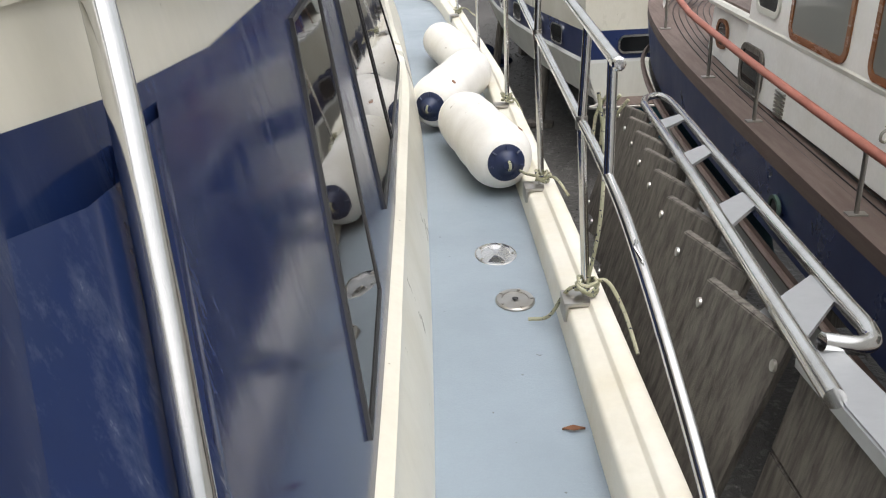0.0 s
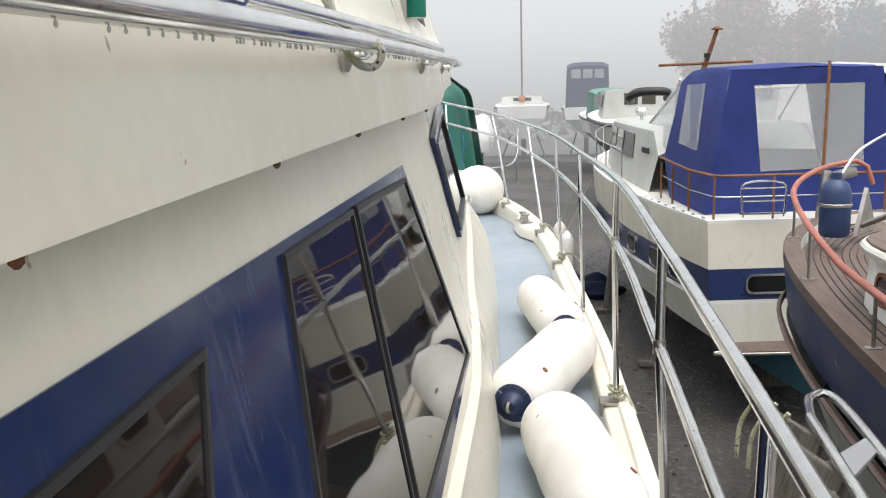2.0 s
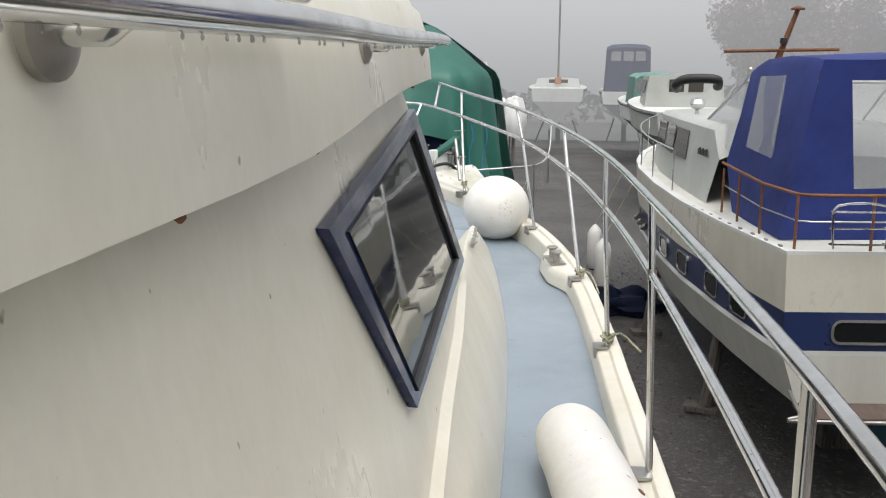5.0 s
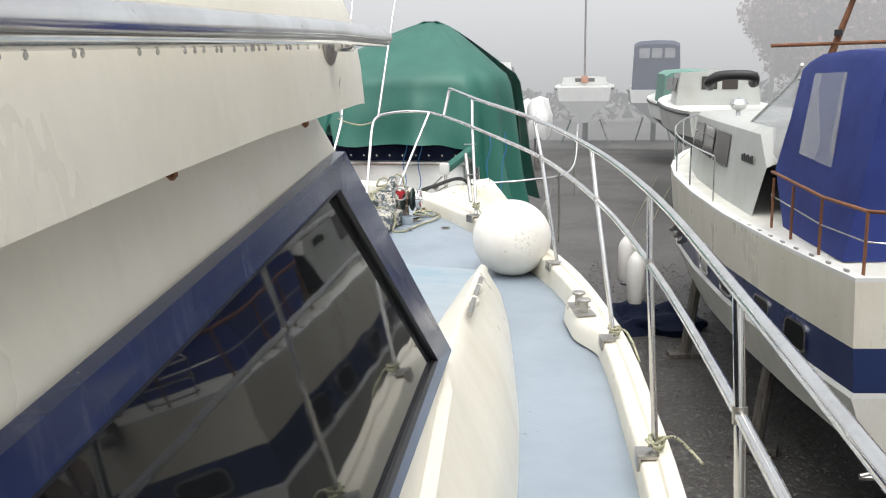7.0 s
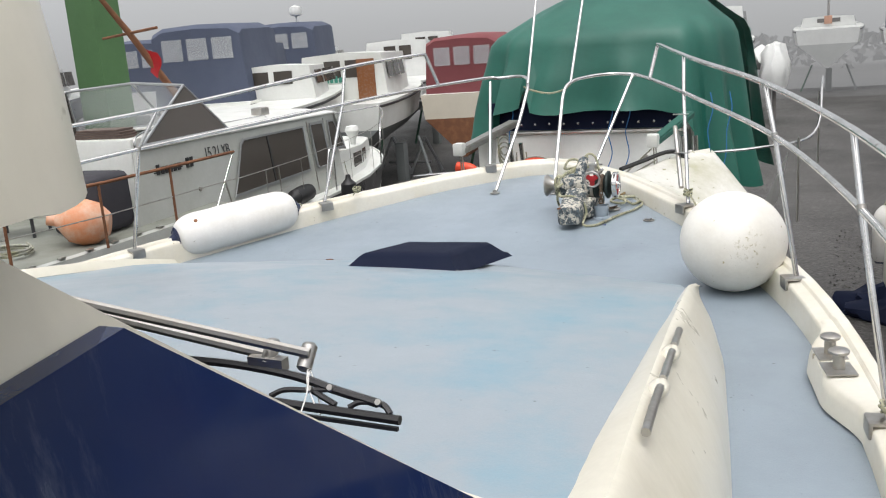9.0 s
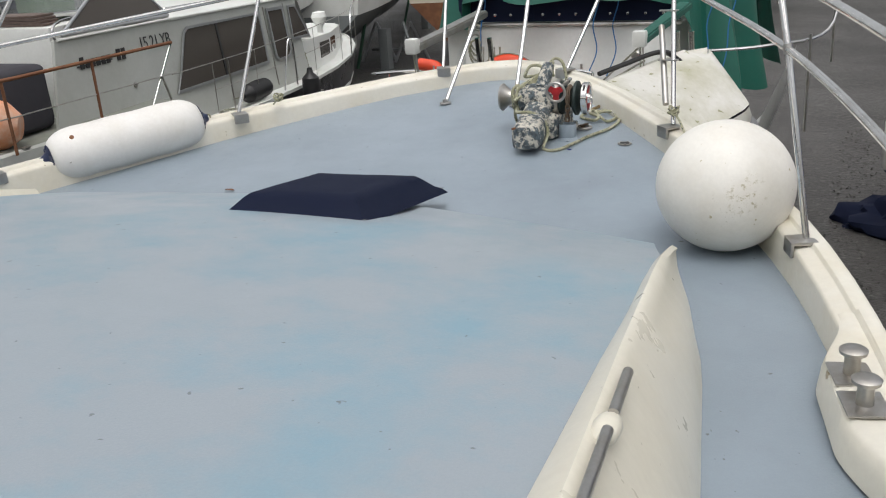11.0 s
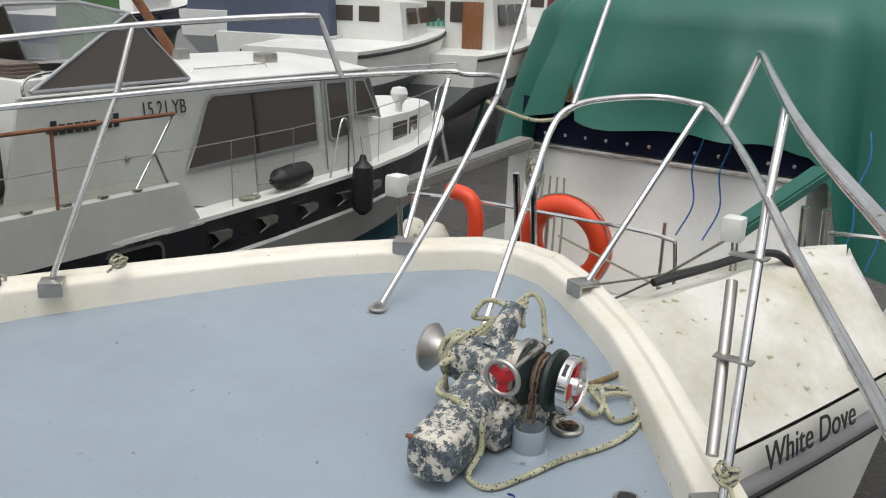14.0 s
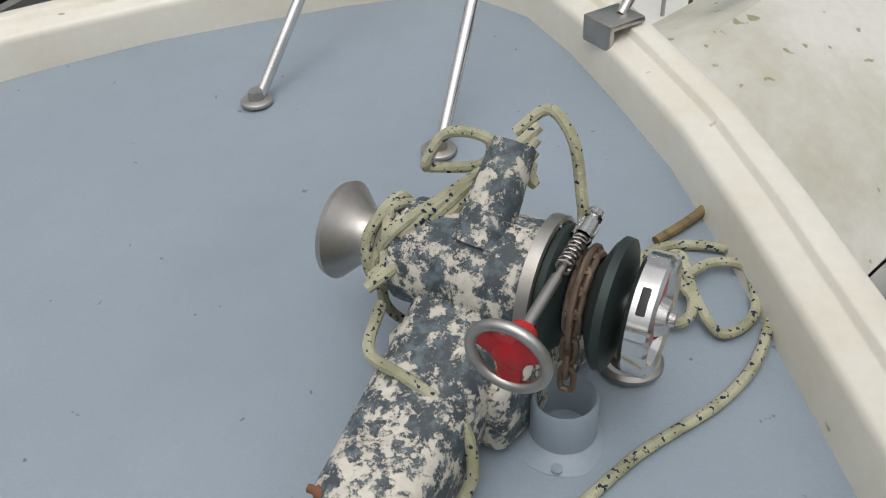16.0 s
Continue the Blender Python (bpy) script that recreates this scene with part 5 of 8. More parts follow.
rope("rope_tail", [W(-0.13, -0.10, 0.16), W(-0.10, -0.20, 0.155), W(-0.02, -0.235, 0.165), W(0.055, -0.24, 0.12), W(0.085, -0.27, 0.03), D(-1.81, 12.315), D(-1.73, 12.305), D(-1.675, 12.41), D(-1.625, 12.54), D(-1.55, 12.68), D(-1.525, 12.80), D(-1.55, 12.94), D(-1.615, 13.0), D(-1.71, 12.98), D(-1.76, 12.93), D(-1.755, 12.86), D(-1.66, 12.79, 0.02), D(-1.65, 12.84, 0.028), D(-1.72, 12.90, 0.028), D(-1.70, 12.93, 0.03), D(-1.65, 12.85, 0.03), D(-1.59, 12.805, 0.014), D(-1.555, 12.87, 0.014), D(-1.595, 12.955, 0.022), D(-1.65, 12.945, 0.022), D(-1.675, 12.89, 0.03)],
     "rope tail trailing in loops across the foredeck", 0.0090)
rope("rope_end", [D(-1.757, 12.969), D(-1.713, 13.068), D(-1.70, 13.148), D(-1.731, 13.207), D(-1.783, 13.254), D(-1.84, 13.31, 0.012)], "stiff brown rope end by the gunwale", 0.0095, surf("brown_rope", (0.24, 0.17, 0.08), 0.9, dirt=(0.05, 0.045, 0.03), amount=0.9, big=30, fine=90, bump=0.4))
sp_ = thing("spurling_pipe", "steel-rimmed deck hole with rusty chain inside", "deck pipe")
sp_c = D(-1.70, 12.70, 0.0)
part("rim", lathe(bmesh.new(), [(0.052, 0), (0.052, 0.008), (0.046, 0.014), (0.036, 0.012), (0.034, 0.002)], Matrix.Translation(sp_c), 24), DULL, sp_)
# The hole is a black disc over the deck, its inner shade painted.
part("hole", lathe(bmesh.new(), [(0.035, 0.004), (0, 0.003)], Matrix.Translation(sp_c), 18), BLACK, sp_)
for k in range(3):
    cc = sp_c + Vector((0.012 * (k - 1), 0.008 * (k % 2), 0.010 + 0.006 * k))
    part("link", tube(bmesh.new(), [cc + Vector((0.016 * math.cos(q), 0.009 * math.sin(q), 0.006 * math.sin(q + k))) for q in np.linspace(0, 2 * math.pi, 11)[:-1]], 0.0048, 6, closed=True), GALV, sp_)
rope("rope_drop", [W(-0.155, -0.05, 0.15), W(-0.16, -0.03, 0.08), W(-0.15, 0.0, 0.02), W(-0.13, 0.04, -0.02)], "rope hanging from the windlass drum", 0.0086)


# ---- ground and distance ----
GZ = -3.1
bm = bmesh.new()
rings = [0, 4, 8, 14, 22, 34, 50, 75, 120, 250, 900]
gv = []
for r in rings:
    gv.append([bm.verts.new((r * math.cos(2 * math.pi * k / 48), 12 + r * math.sin(2 * math.pi * k / 48), GZ + (0.06 * noise.noise((r * 0.3, k * 0.7, 0)) if r < 60 else 0))) for k in range(48)] if r else [bm.verts.new((0, 12, GZ))])
for a, b in zip(gv, gv[1:]):
    for k in range(48):
        bm.faces.new([a[0], b[k], b[(k + 1) % 48]] if len(a) == 1 else [a[k], b[k], b[(k + 1) % 48], a[(k + 1) % 48]])
solo("ground", bm, GROUND, "dark wet gravel and tarmac of the boatyard", "ground", kind="structure")


def gravel():
    """Loose stones in the gaps beside the boat."""
    rng = random.Random(3)
    bm = bmesh.new()
    for k in range(9000):
        if rng.random() < 0.8:
            x, y = rng.uniform(-0.6, 3.2), rng.uniform(6, 26)
        else:
            x, y = rng.uniform(-6.5, -3.5), rng.uniform(13, 22)
        s = rng.uniform(0.012, 0.035)
        c = Vector((x, y, GZ + 0.03))
        q = [Vector((rng.uniform(-1, 1), rng.uniform(-1, 1), rng.uniform(-0.6, 0.8))) * s for _ in range(4)]
        vs = [bm.verts.new(c + p) for p in q]
        for f in ((0, 1, 2), (0, 1, 3), (1, 2, 3), (0, 2, 3)):
            bm.faces.new([vs[i] for i in f])
    return solo("gravel", bm, surf("grey_gravel_stones", (0.13, 0.125, 0.12), 0.8, dirt=(0.06, 0.06, 0.055), amount=0.9, big=8, fine=60), "loose grey gravel stones on the yard", "gravel", kind="stuff", smooth=False)


gravel()

# a glowing ring stands in for the bank of mist that closes the distance
m = bpy.data.materials.new("glowing_mist_backdrop")
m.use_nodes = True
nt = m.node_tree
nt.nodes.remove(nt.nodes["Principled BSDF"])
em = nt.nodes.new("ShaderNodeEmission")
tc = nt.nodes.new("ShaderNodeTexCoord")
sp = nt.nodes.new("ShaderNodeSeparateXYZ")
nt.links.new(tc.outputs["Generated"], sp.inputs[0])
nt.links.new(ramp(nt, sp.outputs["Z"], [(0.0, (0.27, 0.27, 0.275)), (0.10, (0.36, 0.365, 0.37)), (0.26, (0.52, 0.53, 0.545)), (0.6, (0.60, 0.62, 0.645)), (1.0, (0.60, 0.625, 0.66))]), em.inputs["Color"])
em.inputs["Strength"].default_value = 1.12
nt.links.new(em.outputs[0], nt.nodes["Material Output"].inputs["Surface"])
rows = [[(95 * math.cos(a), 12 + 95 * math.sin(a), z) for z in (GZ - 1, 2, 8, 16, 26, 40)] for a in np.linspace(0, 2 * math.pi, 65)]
solo("backdrop", sheet(bmesh.new(), rows), m, "glowing pale grey backdrop ring painted as a fog bank", "fog", kind="structure")


def fog_glow_shell(radius, cover):
    """A pale, half-clear glowing ring, added to paint fog haze over the yard's far side."""
    mv = bpy.data.materials.new("fog_glow_shell")
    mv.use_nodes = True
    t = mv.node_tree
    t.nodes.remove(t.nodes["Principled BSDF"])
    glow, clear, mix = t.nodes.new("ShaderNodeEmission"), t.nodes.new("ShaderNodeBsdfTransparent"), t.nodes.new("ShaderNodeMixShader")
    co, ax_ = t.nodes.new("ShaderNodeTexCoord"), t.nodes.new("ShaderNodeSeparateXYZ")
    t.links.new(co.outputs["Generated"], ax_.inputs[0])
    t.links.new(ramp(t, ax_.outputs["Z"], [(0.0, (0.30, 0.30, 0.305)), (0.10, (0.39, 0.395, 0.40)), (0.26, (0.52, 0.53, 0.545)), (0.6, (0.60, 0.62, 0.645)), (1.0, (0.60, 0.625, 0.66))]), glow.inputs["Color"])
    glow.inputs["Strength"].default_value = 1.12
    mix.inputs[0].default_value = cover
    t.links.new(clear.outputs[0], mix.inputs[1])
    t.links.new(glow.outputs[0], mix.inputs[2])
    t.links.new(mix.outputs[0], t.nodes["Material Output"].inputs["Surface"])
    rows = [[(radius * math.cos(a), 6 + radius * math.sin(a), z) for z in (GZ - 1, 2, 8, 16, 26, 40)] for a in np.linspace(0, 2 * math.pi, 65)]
    return solo("backdrop_fog_glow", sheet(bmesh.new(), rows), mv, "half-clear pale glowing shell added as fog haze across the yard", "fog", kind="structure")


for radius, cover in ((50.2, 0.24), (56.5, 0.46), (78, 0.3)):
    fog_glow_shell(radius, cover)


def hedge(x0, x1, y, h, seed):
    rng = random.Random(seed)
    bm = bmesh.new()
    n = int((x1 - x0) * 26)
    for k in range(n):
        x = rng.uniform(x0, x1)
        top = h * (0.6 + 0.45 * noise.noise((x * 0.13, seed, 0)) + 0.2 * noise.noise((x * 0.6, seed, 4)))
        c = Vector((x, y + rng.uniform(-1.5, 1.5), GZ + top * rng.random() ** 0.6))
        s = rng.uniform(0.25, 0.6)
        vs = [bm.verts.new(c + Vector((rng.uniform(-1, 1), rng.uniform(-1, 1), rng.uniform(-1, 1))) * s) for _ in range(4)]
        bm.faces.new(vs[:3])
        bm.faces.new(vs[1:])
    return solo("hedge", bm, LEAFD, "distant hedge line fading into fog", "hedge", kind="stuff", smooth=False)


hedge(-70, 60, 80, 4.2, 2)


def tree(at, h, w, mat, seed, label):
    rng = random.Random(seed)
    ob = thing("tree", label, "tree", at=at)
    bm = bmesh.new()
    limbs = []
    tube(bm, [(0, 0, 0), (0.1, 0, h * 0.2), (0.0, 0.1, h * 0.42)], [h * 0.035, h * 0.028, h * 0.018], 8)
    for k in range(16):
        a, r = rng.uniform(0, 6.28), rng.uniform(0.35, 0.95) * w / 2
        tip = Vector((r * math.cos(a), r * math.sin(a), h * rng.uniform(0.45, 0.92) * (1 - 0.25 * (r / (w / 2)) ** 2)))
        base = Vector((0, 0, h * rng.uniform(0.2, 0.42)))
        mid = base.lerp(tip, 0.5) + Vector((0, 0, h * 0.04))
        tube(bm, [base, mid, tip], [h * 0.012, h * 0.008, h * 0.002], 5)
        limbs += [tip, mid.lerp(tip, 0.5), base.lerp(tip, 0.85)]
    part("trunk", bm, BARK, ob)
    bm = bmesh.new()
    for c in limbs:
        for k in range(900):
            d = Vector((rng.gauss(0, 1), rng.gauss(0, 1), rng.gauss(0, 0.7)))
            if d.length > 1.9:
                continue
            p = c + d * w * 0.085
            if p.z < h * 0.12:
                continue
            s = rng.uniform(0.10, 0.24) * (1.25 - 0.4 * d.length / 1.9)
            u, v = Vector((rng.uniform(-1, 1), rng.uniform(-1, 1), rng.uniform(-1, 1))), Vector((rng.uniform(-1, 1), rng.uniform(-1, 1), rng.uniform(-1, 1)))
            q = [bm.verts.new(p + d * s) for d in (u, v, -u * 0.7, -v * 0.8)]
            bm.faces.new(q)
    part("crown", bm, mat, ob, smooth=False)
    return ob


tree((12.6, 68.8, GZ), 11.2, 13.0, LEAFM, 5, "round autumn tree with russet leaves fading in fog")
tree((21.5, 66, GZ), 10.0, 11, LEAFD, 6, "dark bushy tree half hidden in fog")
mast = thing("utility_pole", "wooden utility pole with a short crossarm in fog", "pole", at=(9.2, 66, GZ))
bm = bmesh.new()
tube(bm, [(0, 0, 0), (0, 0, 10.6)], [0.16, 0.11], 8)
part("pole", bm, BARK, mast)
bm = bmesh.new()
box(bm, (-0.5, -0.06, 10.0), (0.5, 0.06, 10.14), 0.02)
part("crossarm", bm, BARK, mast)


# ---- boats ----
def hull_parts(ob, L, hb, levels, prof, sheer, stem=0.5):
    """Skins of a hull between levels (z, width factor, material, name); prof gives the half beam along the length."""
    def line(z, f):
        pts = []
        us = [0.0, 0.05, 0.15, 0.3, 0.45, 0.6, 0.7, 0.8, 0.88, 0.94, 0.98, 1.0]
        for u in us:
            b = hb * lerp(u, *prof) * (f if u < 0.5 else f ** (1 + 2 * (u - 0.5)))
            y = L * u + stem * min(0, z) * u ** 3
            pts.append(Vector((b, y, z + sheer * u * u)))
        half_l = [Vector((-p.x, p.y, p.z)) for p in reversed(pts)]
        st = pts[0]
        return [Vector((0, st.y, st.z)), Vector((st.x * 0.6, st.y, st.z))] + pts + half_l + [Vector((-st.x * 0.6, st.y, st.z)), Vector((0, st.y, st.z))]
    for (z0, f0, mat, name), (z1, f1, _, _) in zip(levels, levels[1:]):
        zs = np.linspace(z0, z1, 4)
        fs = np.linspace(f0, f1, 4)
        part(name, sheet(bmesh.new(), [line(z, f) for z, f in zip(zs, fs)]), mat, ob)
    return line


def window_unit(ob, m, w, h, r, name="window", fr=0.03, glass=GLASS, fmat=CHROME):
    """A rounded window in its frame; m places it: x along, y up, z outwards."""
    inner, outer = rounded(w, h, r), rounded(w + 2 * fr, h + 2 * fr, r + fr)
    wn_ = part(name, band([m @ Vector((u, v, 0.012)) for u, v in inner], [m @ Vector((u, v, 0.012)) for u, v in outer], m.to_3x3() @ Vector((0, 0, -0.02))), fmat, ob)
    part("pane", slab([m @ Vector((u, v, 0.004)) for u, v in inner], m.to_3x3() @ Vector((0, 0, -0.008))), glass, wn_, smooth=False)
    return wn_


def rail_run(ob, pts, tops, r=0.013, mat=DULL, name="rail"):
    bm = bmesh.new()
    tube(bm, pts, r, 8)
    part(name, bm, mat, ob)
    for a, b in tops:
        bm = bmesh.new()
        tube(bm, [a, b], r * 0.85, 7)
        part("stanchion", bm, mat, ob)


PROF = ([0, 0.12, 0.3, 0.5, 0.65, 0.78, 0.88, 0.95, 1.0], [0.86, 0.94, 1.0, 0.99, 0.92, 0.74, 0.49, 0.25, 0.02])


def cruiser(name, label, at, turn, band_mat, top_mat, low_mat, bottom, D0=-0.50, bt=-0.58, bb=-0.98, sheer=0.28):
    """An aft-cabin motor cruiser, 11 m long: hull, deck, cabin, side windows and rails."""
    L, hb = 11.2, 1.78
    ob = thing(name, label, "boat", at=at, turn=turn)
    lv = [(0.0, 1.0, top_mat, "topside"), (bt, 0.985, band_mat, "hull_band"), (bb, 0.965, WHITE, "rubbing_strake"), (bb - 0.05, 0.975, low_mat, "lower_hull"), (-1.55, 0.86, bottom, "bottom"), (-2.15, 0.25, bottom, "keel"), (-2.35, 0.04, bottom, "keel")]
    lv = [(D0 + z, f, m_, n_) for z, f, m_, n_ in lv]
    line = hull_parts(ob, L, hb, lv, PROF, sheer)
    rim = line(D0, 1.0)
    inner = [Vector((p.x * 0.93, 0.06 + p.y * 0.985, p.z - 0.0)) for p in rim]
    part("deck_edge", sheet(bmesh.new(), [rim, [p + Vector((0, 0, 0.035)) for p in rim], [p + Vector((0, 0, 0.035)) for p in inner], inner]), WHITE, ob)
    n = len(inner) // 2
    rows = []
    for i in range(1, n + 1):
        a = inner[i]
        rows.append([Vector((a.x * k, a.y, a.z + 0.02 * (1 - k * k))) for k in (1, 0.5, 0, -0.5, -1)])
    part("deck", sheet(bmesh.new(), rows), GEL_OLD, ob)
    def hbx(y, f=1.0):
        return hb * lerp(y / L, *PROF) * f
    # cabin
    def cab(y, k):
        return max(0.15, hbx(y) - 0.33) * k
    st = [(3.3, 0.62), (3.6, 1.02), (4.6, 1.02), (6.5, 0.99), (8.0, 0.92), (8.75, 0.42), (9.3, 0.10)]
    rows = []
    for y, h in st:
        d = D0 + sheer * (y / L) ** 2
        rows.append([Vector((-cab(y, 1), y, d)), Vector((-cab(y, 0.9), y, d + h * 0.93)), Vector((-cab(y, 0.84), y, d + h)), Vector((0, y, d + h + 0.05)), Vector((cab(y, 0.84), y, d + h)), Vector((cab(y, 0.9), y, d + h * 0.93)), Vector((cab(y, 1), y, d))])
    part("cabin", sheet(bmesh.new(), rows), GREYWHITE, ob)
    ob["d0"] = D0
    return ob, hbx, cab, D0, L


def side_frame(hbx, y, z, sgn, f=1.0, lean=0.0, tilt=0.12):
    """Placing frame on the hull side at y, facing outwards."""
    dydx = (hbx(y + 0.2) - hbx(y - 0.2)) / 0.4 * sgn
    right = Vector((dydx, 1, 0)) * sgn
    return facing((sgn * hbx(y) * f, y, z), right, (-sgn * lean, 0, 1))


# motor cruiser with blue canopy, to starboard
cr, hbx, cab, D0, L = cruiser("motor_cruiser", "white motor cruiser ashore with navy band and blue canopy", (3.48, 13.35, 0), 8.5, NAVY_HULL, GEL, GEL_OLD, TEAL)
del cr["d0"]
window_unit(cr, facing((-0.72, -0.012, D0 - 0.78), (1, 0, 0), (0, 0, 1)), 0.58, 0.20, 0.07, "transom_window")
window_unit(cr, facing((0.72, -0.012, D0 - 0.78), (1, 0, 0), (0, 0, 1)), 0.58, 0.20, 0.07, "transom_window")
for y in (1.1, 2.0, 3.2, 4.3):
    window_unit(cr, side_frame(hbx, y, D0 - 0.78 + 0.28 * (y / L) ** 2, -1, 0.982), 0.42, 0.24, 0.07, "hull_window", 0.025)
for k in range(3):
    y = 5.6 + 0.45 * k
    bm = bmesh.new()
    mm = side_frame(hbx, y, D0 - 0.78 + 0.28 * (y / L) ** 2, -1, 0.985)
    tube(bm, [mm @ Vector((0.1, 0.05, 0)), mm @ Vector((0, 0, 0.05)), mm @ Vector((-0.08, -0.04, 0.01))], [0.05, 0.045, 0.01], 8)
    part("vent_scoop", bm, DULL, cr)
bm = bmesh.new()
box(bm, (-1.35, -0.42, -2.08), (1.35, 0.02, -2.03), 0.015)
sw = part("swim_platform", bm, TEAK, cr, "weathered wooden swim platform")
bm = bmesh.new()
tube(bm, smooth_line([(-1.4, 0.0, -1.9), (-1.42, -0.4, -2.0), (-1.36, -0.46, -2.05), (1.36, -0.46, -2.05), (1.42, -0.4, -2.0), (1.4, 0, -1.9)], 4), 0.02, 8)
part("platform_rail", bm, DULL, sw)
lad = [(0.75, -0.25), (1.15, -0.25)]
for x, y in lad:
    bm = bmesh.new()
    tube(bm, [(x, y, -2.05), (x, y - 0.05, -2.95)], 0.014, 8)
    part("ladder_rail", bm, DULL, sw)
for k in range(4):
    bm = bmesh.new()
    tube(bm, [(0.75, -0.27, -2.2 - 0.22 * k), (1.15, -0.27, -2.2 - 0.22 * k)], 0.013, 8)
    part("ladder_rung", bm, DULL, sw)
# canopy
def quad_panel(ob, name, pts, mat, off, label=""):
    return part(name, slab(pts, off), mat, ob, label, smooth=False)


y0, y1, zt, zb = 0.75, 3.6, 1.40, D0 + 0.02
rows = []
for y, x_b, x_t, zz, zbb in ((y0 - 0.02, 1.36, 1.05, 1.38, zb), (y0 + 0.2, 1.36, 1.08, 1.42, zb), (1.8, 1.34, 1.06, 1.45, zb), (2.6, 1.30, 1.04, 1.42, zb), (3.1, 1.26, 1.0, 1.34, zb + 0.6)):
    sag = 0.012 * math.sin(y * 9)
    rows.append([Vector((-x_b, y, zbb)), Vector((-(x_b * 0.5 + x_t * 0.5) + 0.01 + sag, y, (zz + zbb) / 2)), Vector((-x_t - 0.02, y, zz - 0.10)), Vector((-x_t + 0.06, y, zz - 0.015)), Vector((0, y, zz + 0.03)), Vector((x_t - 0.16, y, zz - 0.015)), Vector((x_t - 0.08, y, zz - 0.10)), Vector(((x_b * 0.5 + x_t * 0.5) - 0.12 + sag, y, (zz + zbb) / 2)), Vector((x_b - 0.12, y, zbb))])
can = part("canopy", sheet(bmesh.new(), rows), BLUECAN, cr, "royal blue canvas canopy")
hole = [Vector((-0.62, y0 - 0.025, 0.06)), Vector((-0.74, y0 - 0.025, 1.18)), Vector((0.70, y0 - 0.025, 1.18)), Vector((0.74, y0 - 0.025, 0.10))]
part("canopy_back", band(hole, [Vector((-1.36, y0 - 0.025, zb)), Vector((-1.04, y0 - 0.025, 1.385)), Vector((0.93, y0 - 0.025, 1.385)), Vector((1.24, y0 - 0.025, zb))], (0, 0.02, 0)), BLUECAN, can, smooth=False)
part("clear_window", slab(hole, (0, 0.006, 0)), CLEARPL, can, "clear plastic canopy window", smooth=False)
for s in (-1, 1):
    part("side_window", slab([Vector((s * 1.225, 1.5, 0.30)), Vector((s * 1.10, 1.6, 1.22)), Vector((s * 1.08, 2.5, 1.20)), Vector((s * 1.20, 2.5, 0.35))], (s * 0.012, 0, 0)), CLEARPL, can, smooth=False)
# windscreen ahead of the canopy
for s in (-1, 1):
    part("windscreen_side", slab([Vector((s * 1.22, 3.1, D0 + 0.70)), Vector((s * 1.02, 3.1, 1.30)), Vector((s * 0.95, 3.5, 1.12)), Vector((s * 1.12, 4.6, D0 + 1.06))], (s * 0.01, 0, 0)), CLEARPL, cr, smooth=False)
part("windscreen_front", slab([Vector((-0.95, 3.5, 1.12)), Vector((0.95, 3.5, 1.12)), Vector((1.1, 4.6, D0 + 1.08)), Vector((-1.1, 4.6, D0 + 1.08))], (0, 0.01, 0.01)), CLEARPL, cr, smooth=False)
bm = bmesh.new()
for s in (-1, 1):
    tube(bm, [(s * 1.03, 3.1, 1.30), (s * 0.96, 3.5, 1.13), (s * 1.12, 4.62, D0 + 1.07)], 0.02, 8)
tube(bm, [(-0.96, 3.5, 1.13), (0.96, 3.5, 1.13)], 0.02, 8)
part("windscreen_frame", bm, DULL, cr)
bm = bmesh.new()
tube(bm, [(0.10, 0.50, D0), (0.18, 0.62, 1.46)], 0.022, 10)
part("ensign_staff", bm, VARN, cr, "varnished wooden staff")
mst = part("mast", tube(bmesh.new(), [(-0.55, 3.6, 1.35), (-0.35, 3.5, 2.05)], [0.045, 0.03], 10), RUSTY, cr, "brown folding mast")
part("crosstree", tube(bmesh.new(), [(-1.25, 3.55, 1.52), (0.25, 3.55, 1.55)], 0.022, 8), RUSTY, mst)
part("lamp", lathe(bmesh.new(), [(0, 0), (0.05, 0), (0.05, 0.07), (0, 0.08)], pose(-0.5, 3.5, 1.62, 0, 0, 0), 12), BLACKPL, mst)
part("mast_head", lathe(bmesh.new(), [(0, 0), (0.09, 0), (0.09, 0.02), (0.03, 0.05), (0, 0.05)], pose(-0.35, 3.5, 2.05, 0, 0, 0), 12), RUSTY, mst)
# aft rail with frames, side rails, davit bracket, lamp dome
zr = 0.08
P = [(-1.45, 2.6, zr + 0.06), (-1.48, 1.0, zr), (-1.42, 0.12, zr), (-1.3, 0.05, zr), (1.3, 0.05, zr), (1.42, 0.12, zr), (1.48, 1.0, zr), (1.45, 2.6, zr + 0.06)]
rail_run(cr, P, [((x, y, D0 + 0.03), (x, y, zr)) for x, y in ((-1.46, 2.5), (-1.48, 1.8), (-1.48, 1.0), (-1.42, 0.12), (-0.7, 0.05), (0, 0.05), (0.7, 0.05), (1.42, 0.12), (1.48, 1.0), (1.48, 1.8))], 0.018, RUSTY, "aft_rail")
rail_run(cr, [(x, y, z - 0.26) for x, y, z in P], [], 0.008, DULL, "lower_wire")
bm = bmesh.new()
for z in (D0 + 0.12, D0 + 0.28, D0 + 0.44):
    tube(bm, smooth_line([(-1.12, -0.02, z), (-1.12, -0.08, z), (-0.62, -0.08, z), (-0.62, -0.02, z)], 4), 0.01, 6)
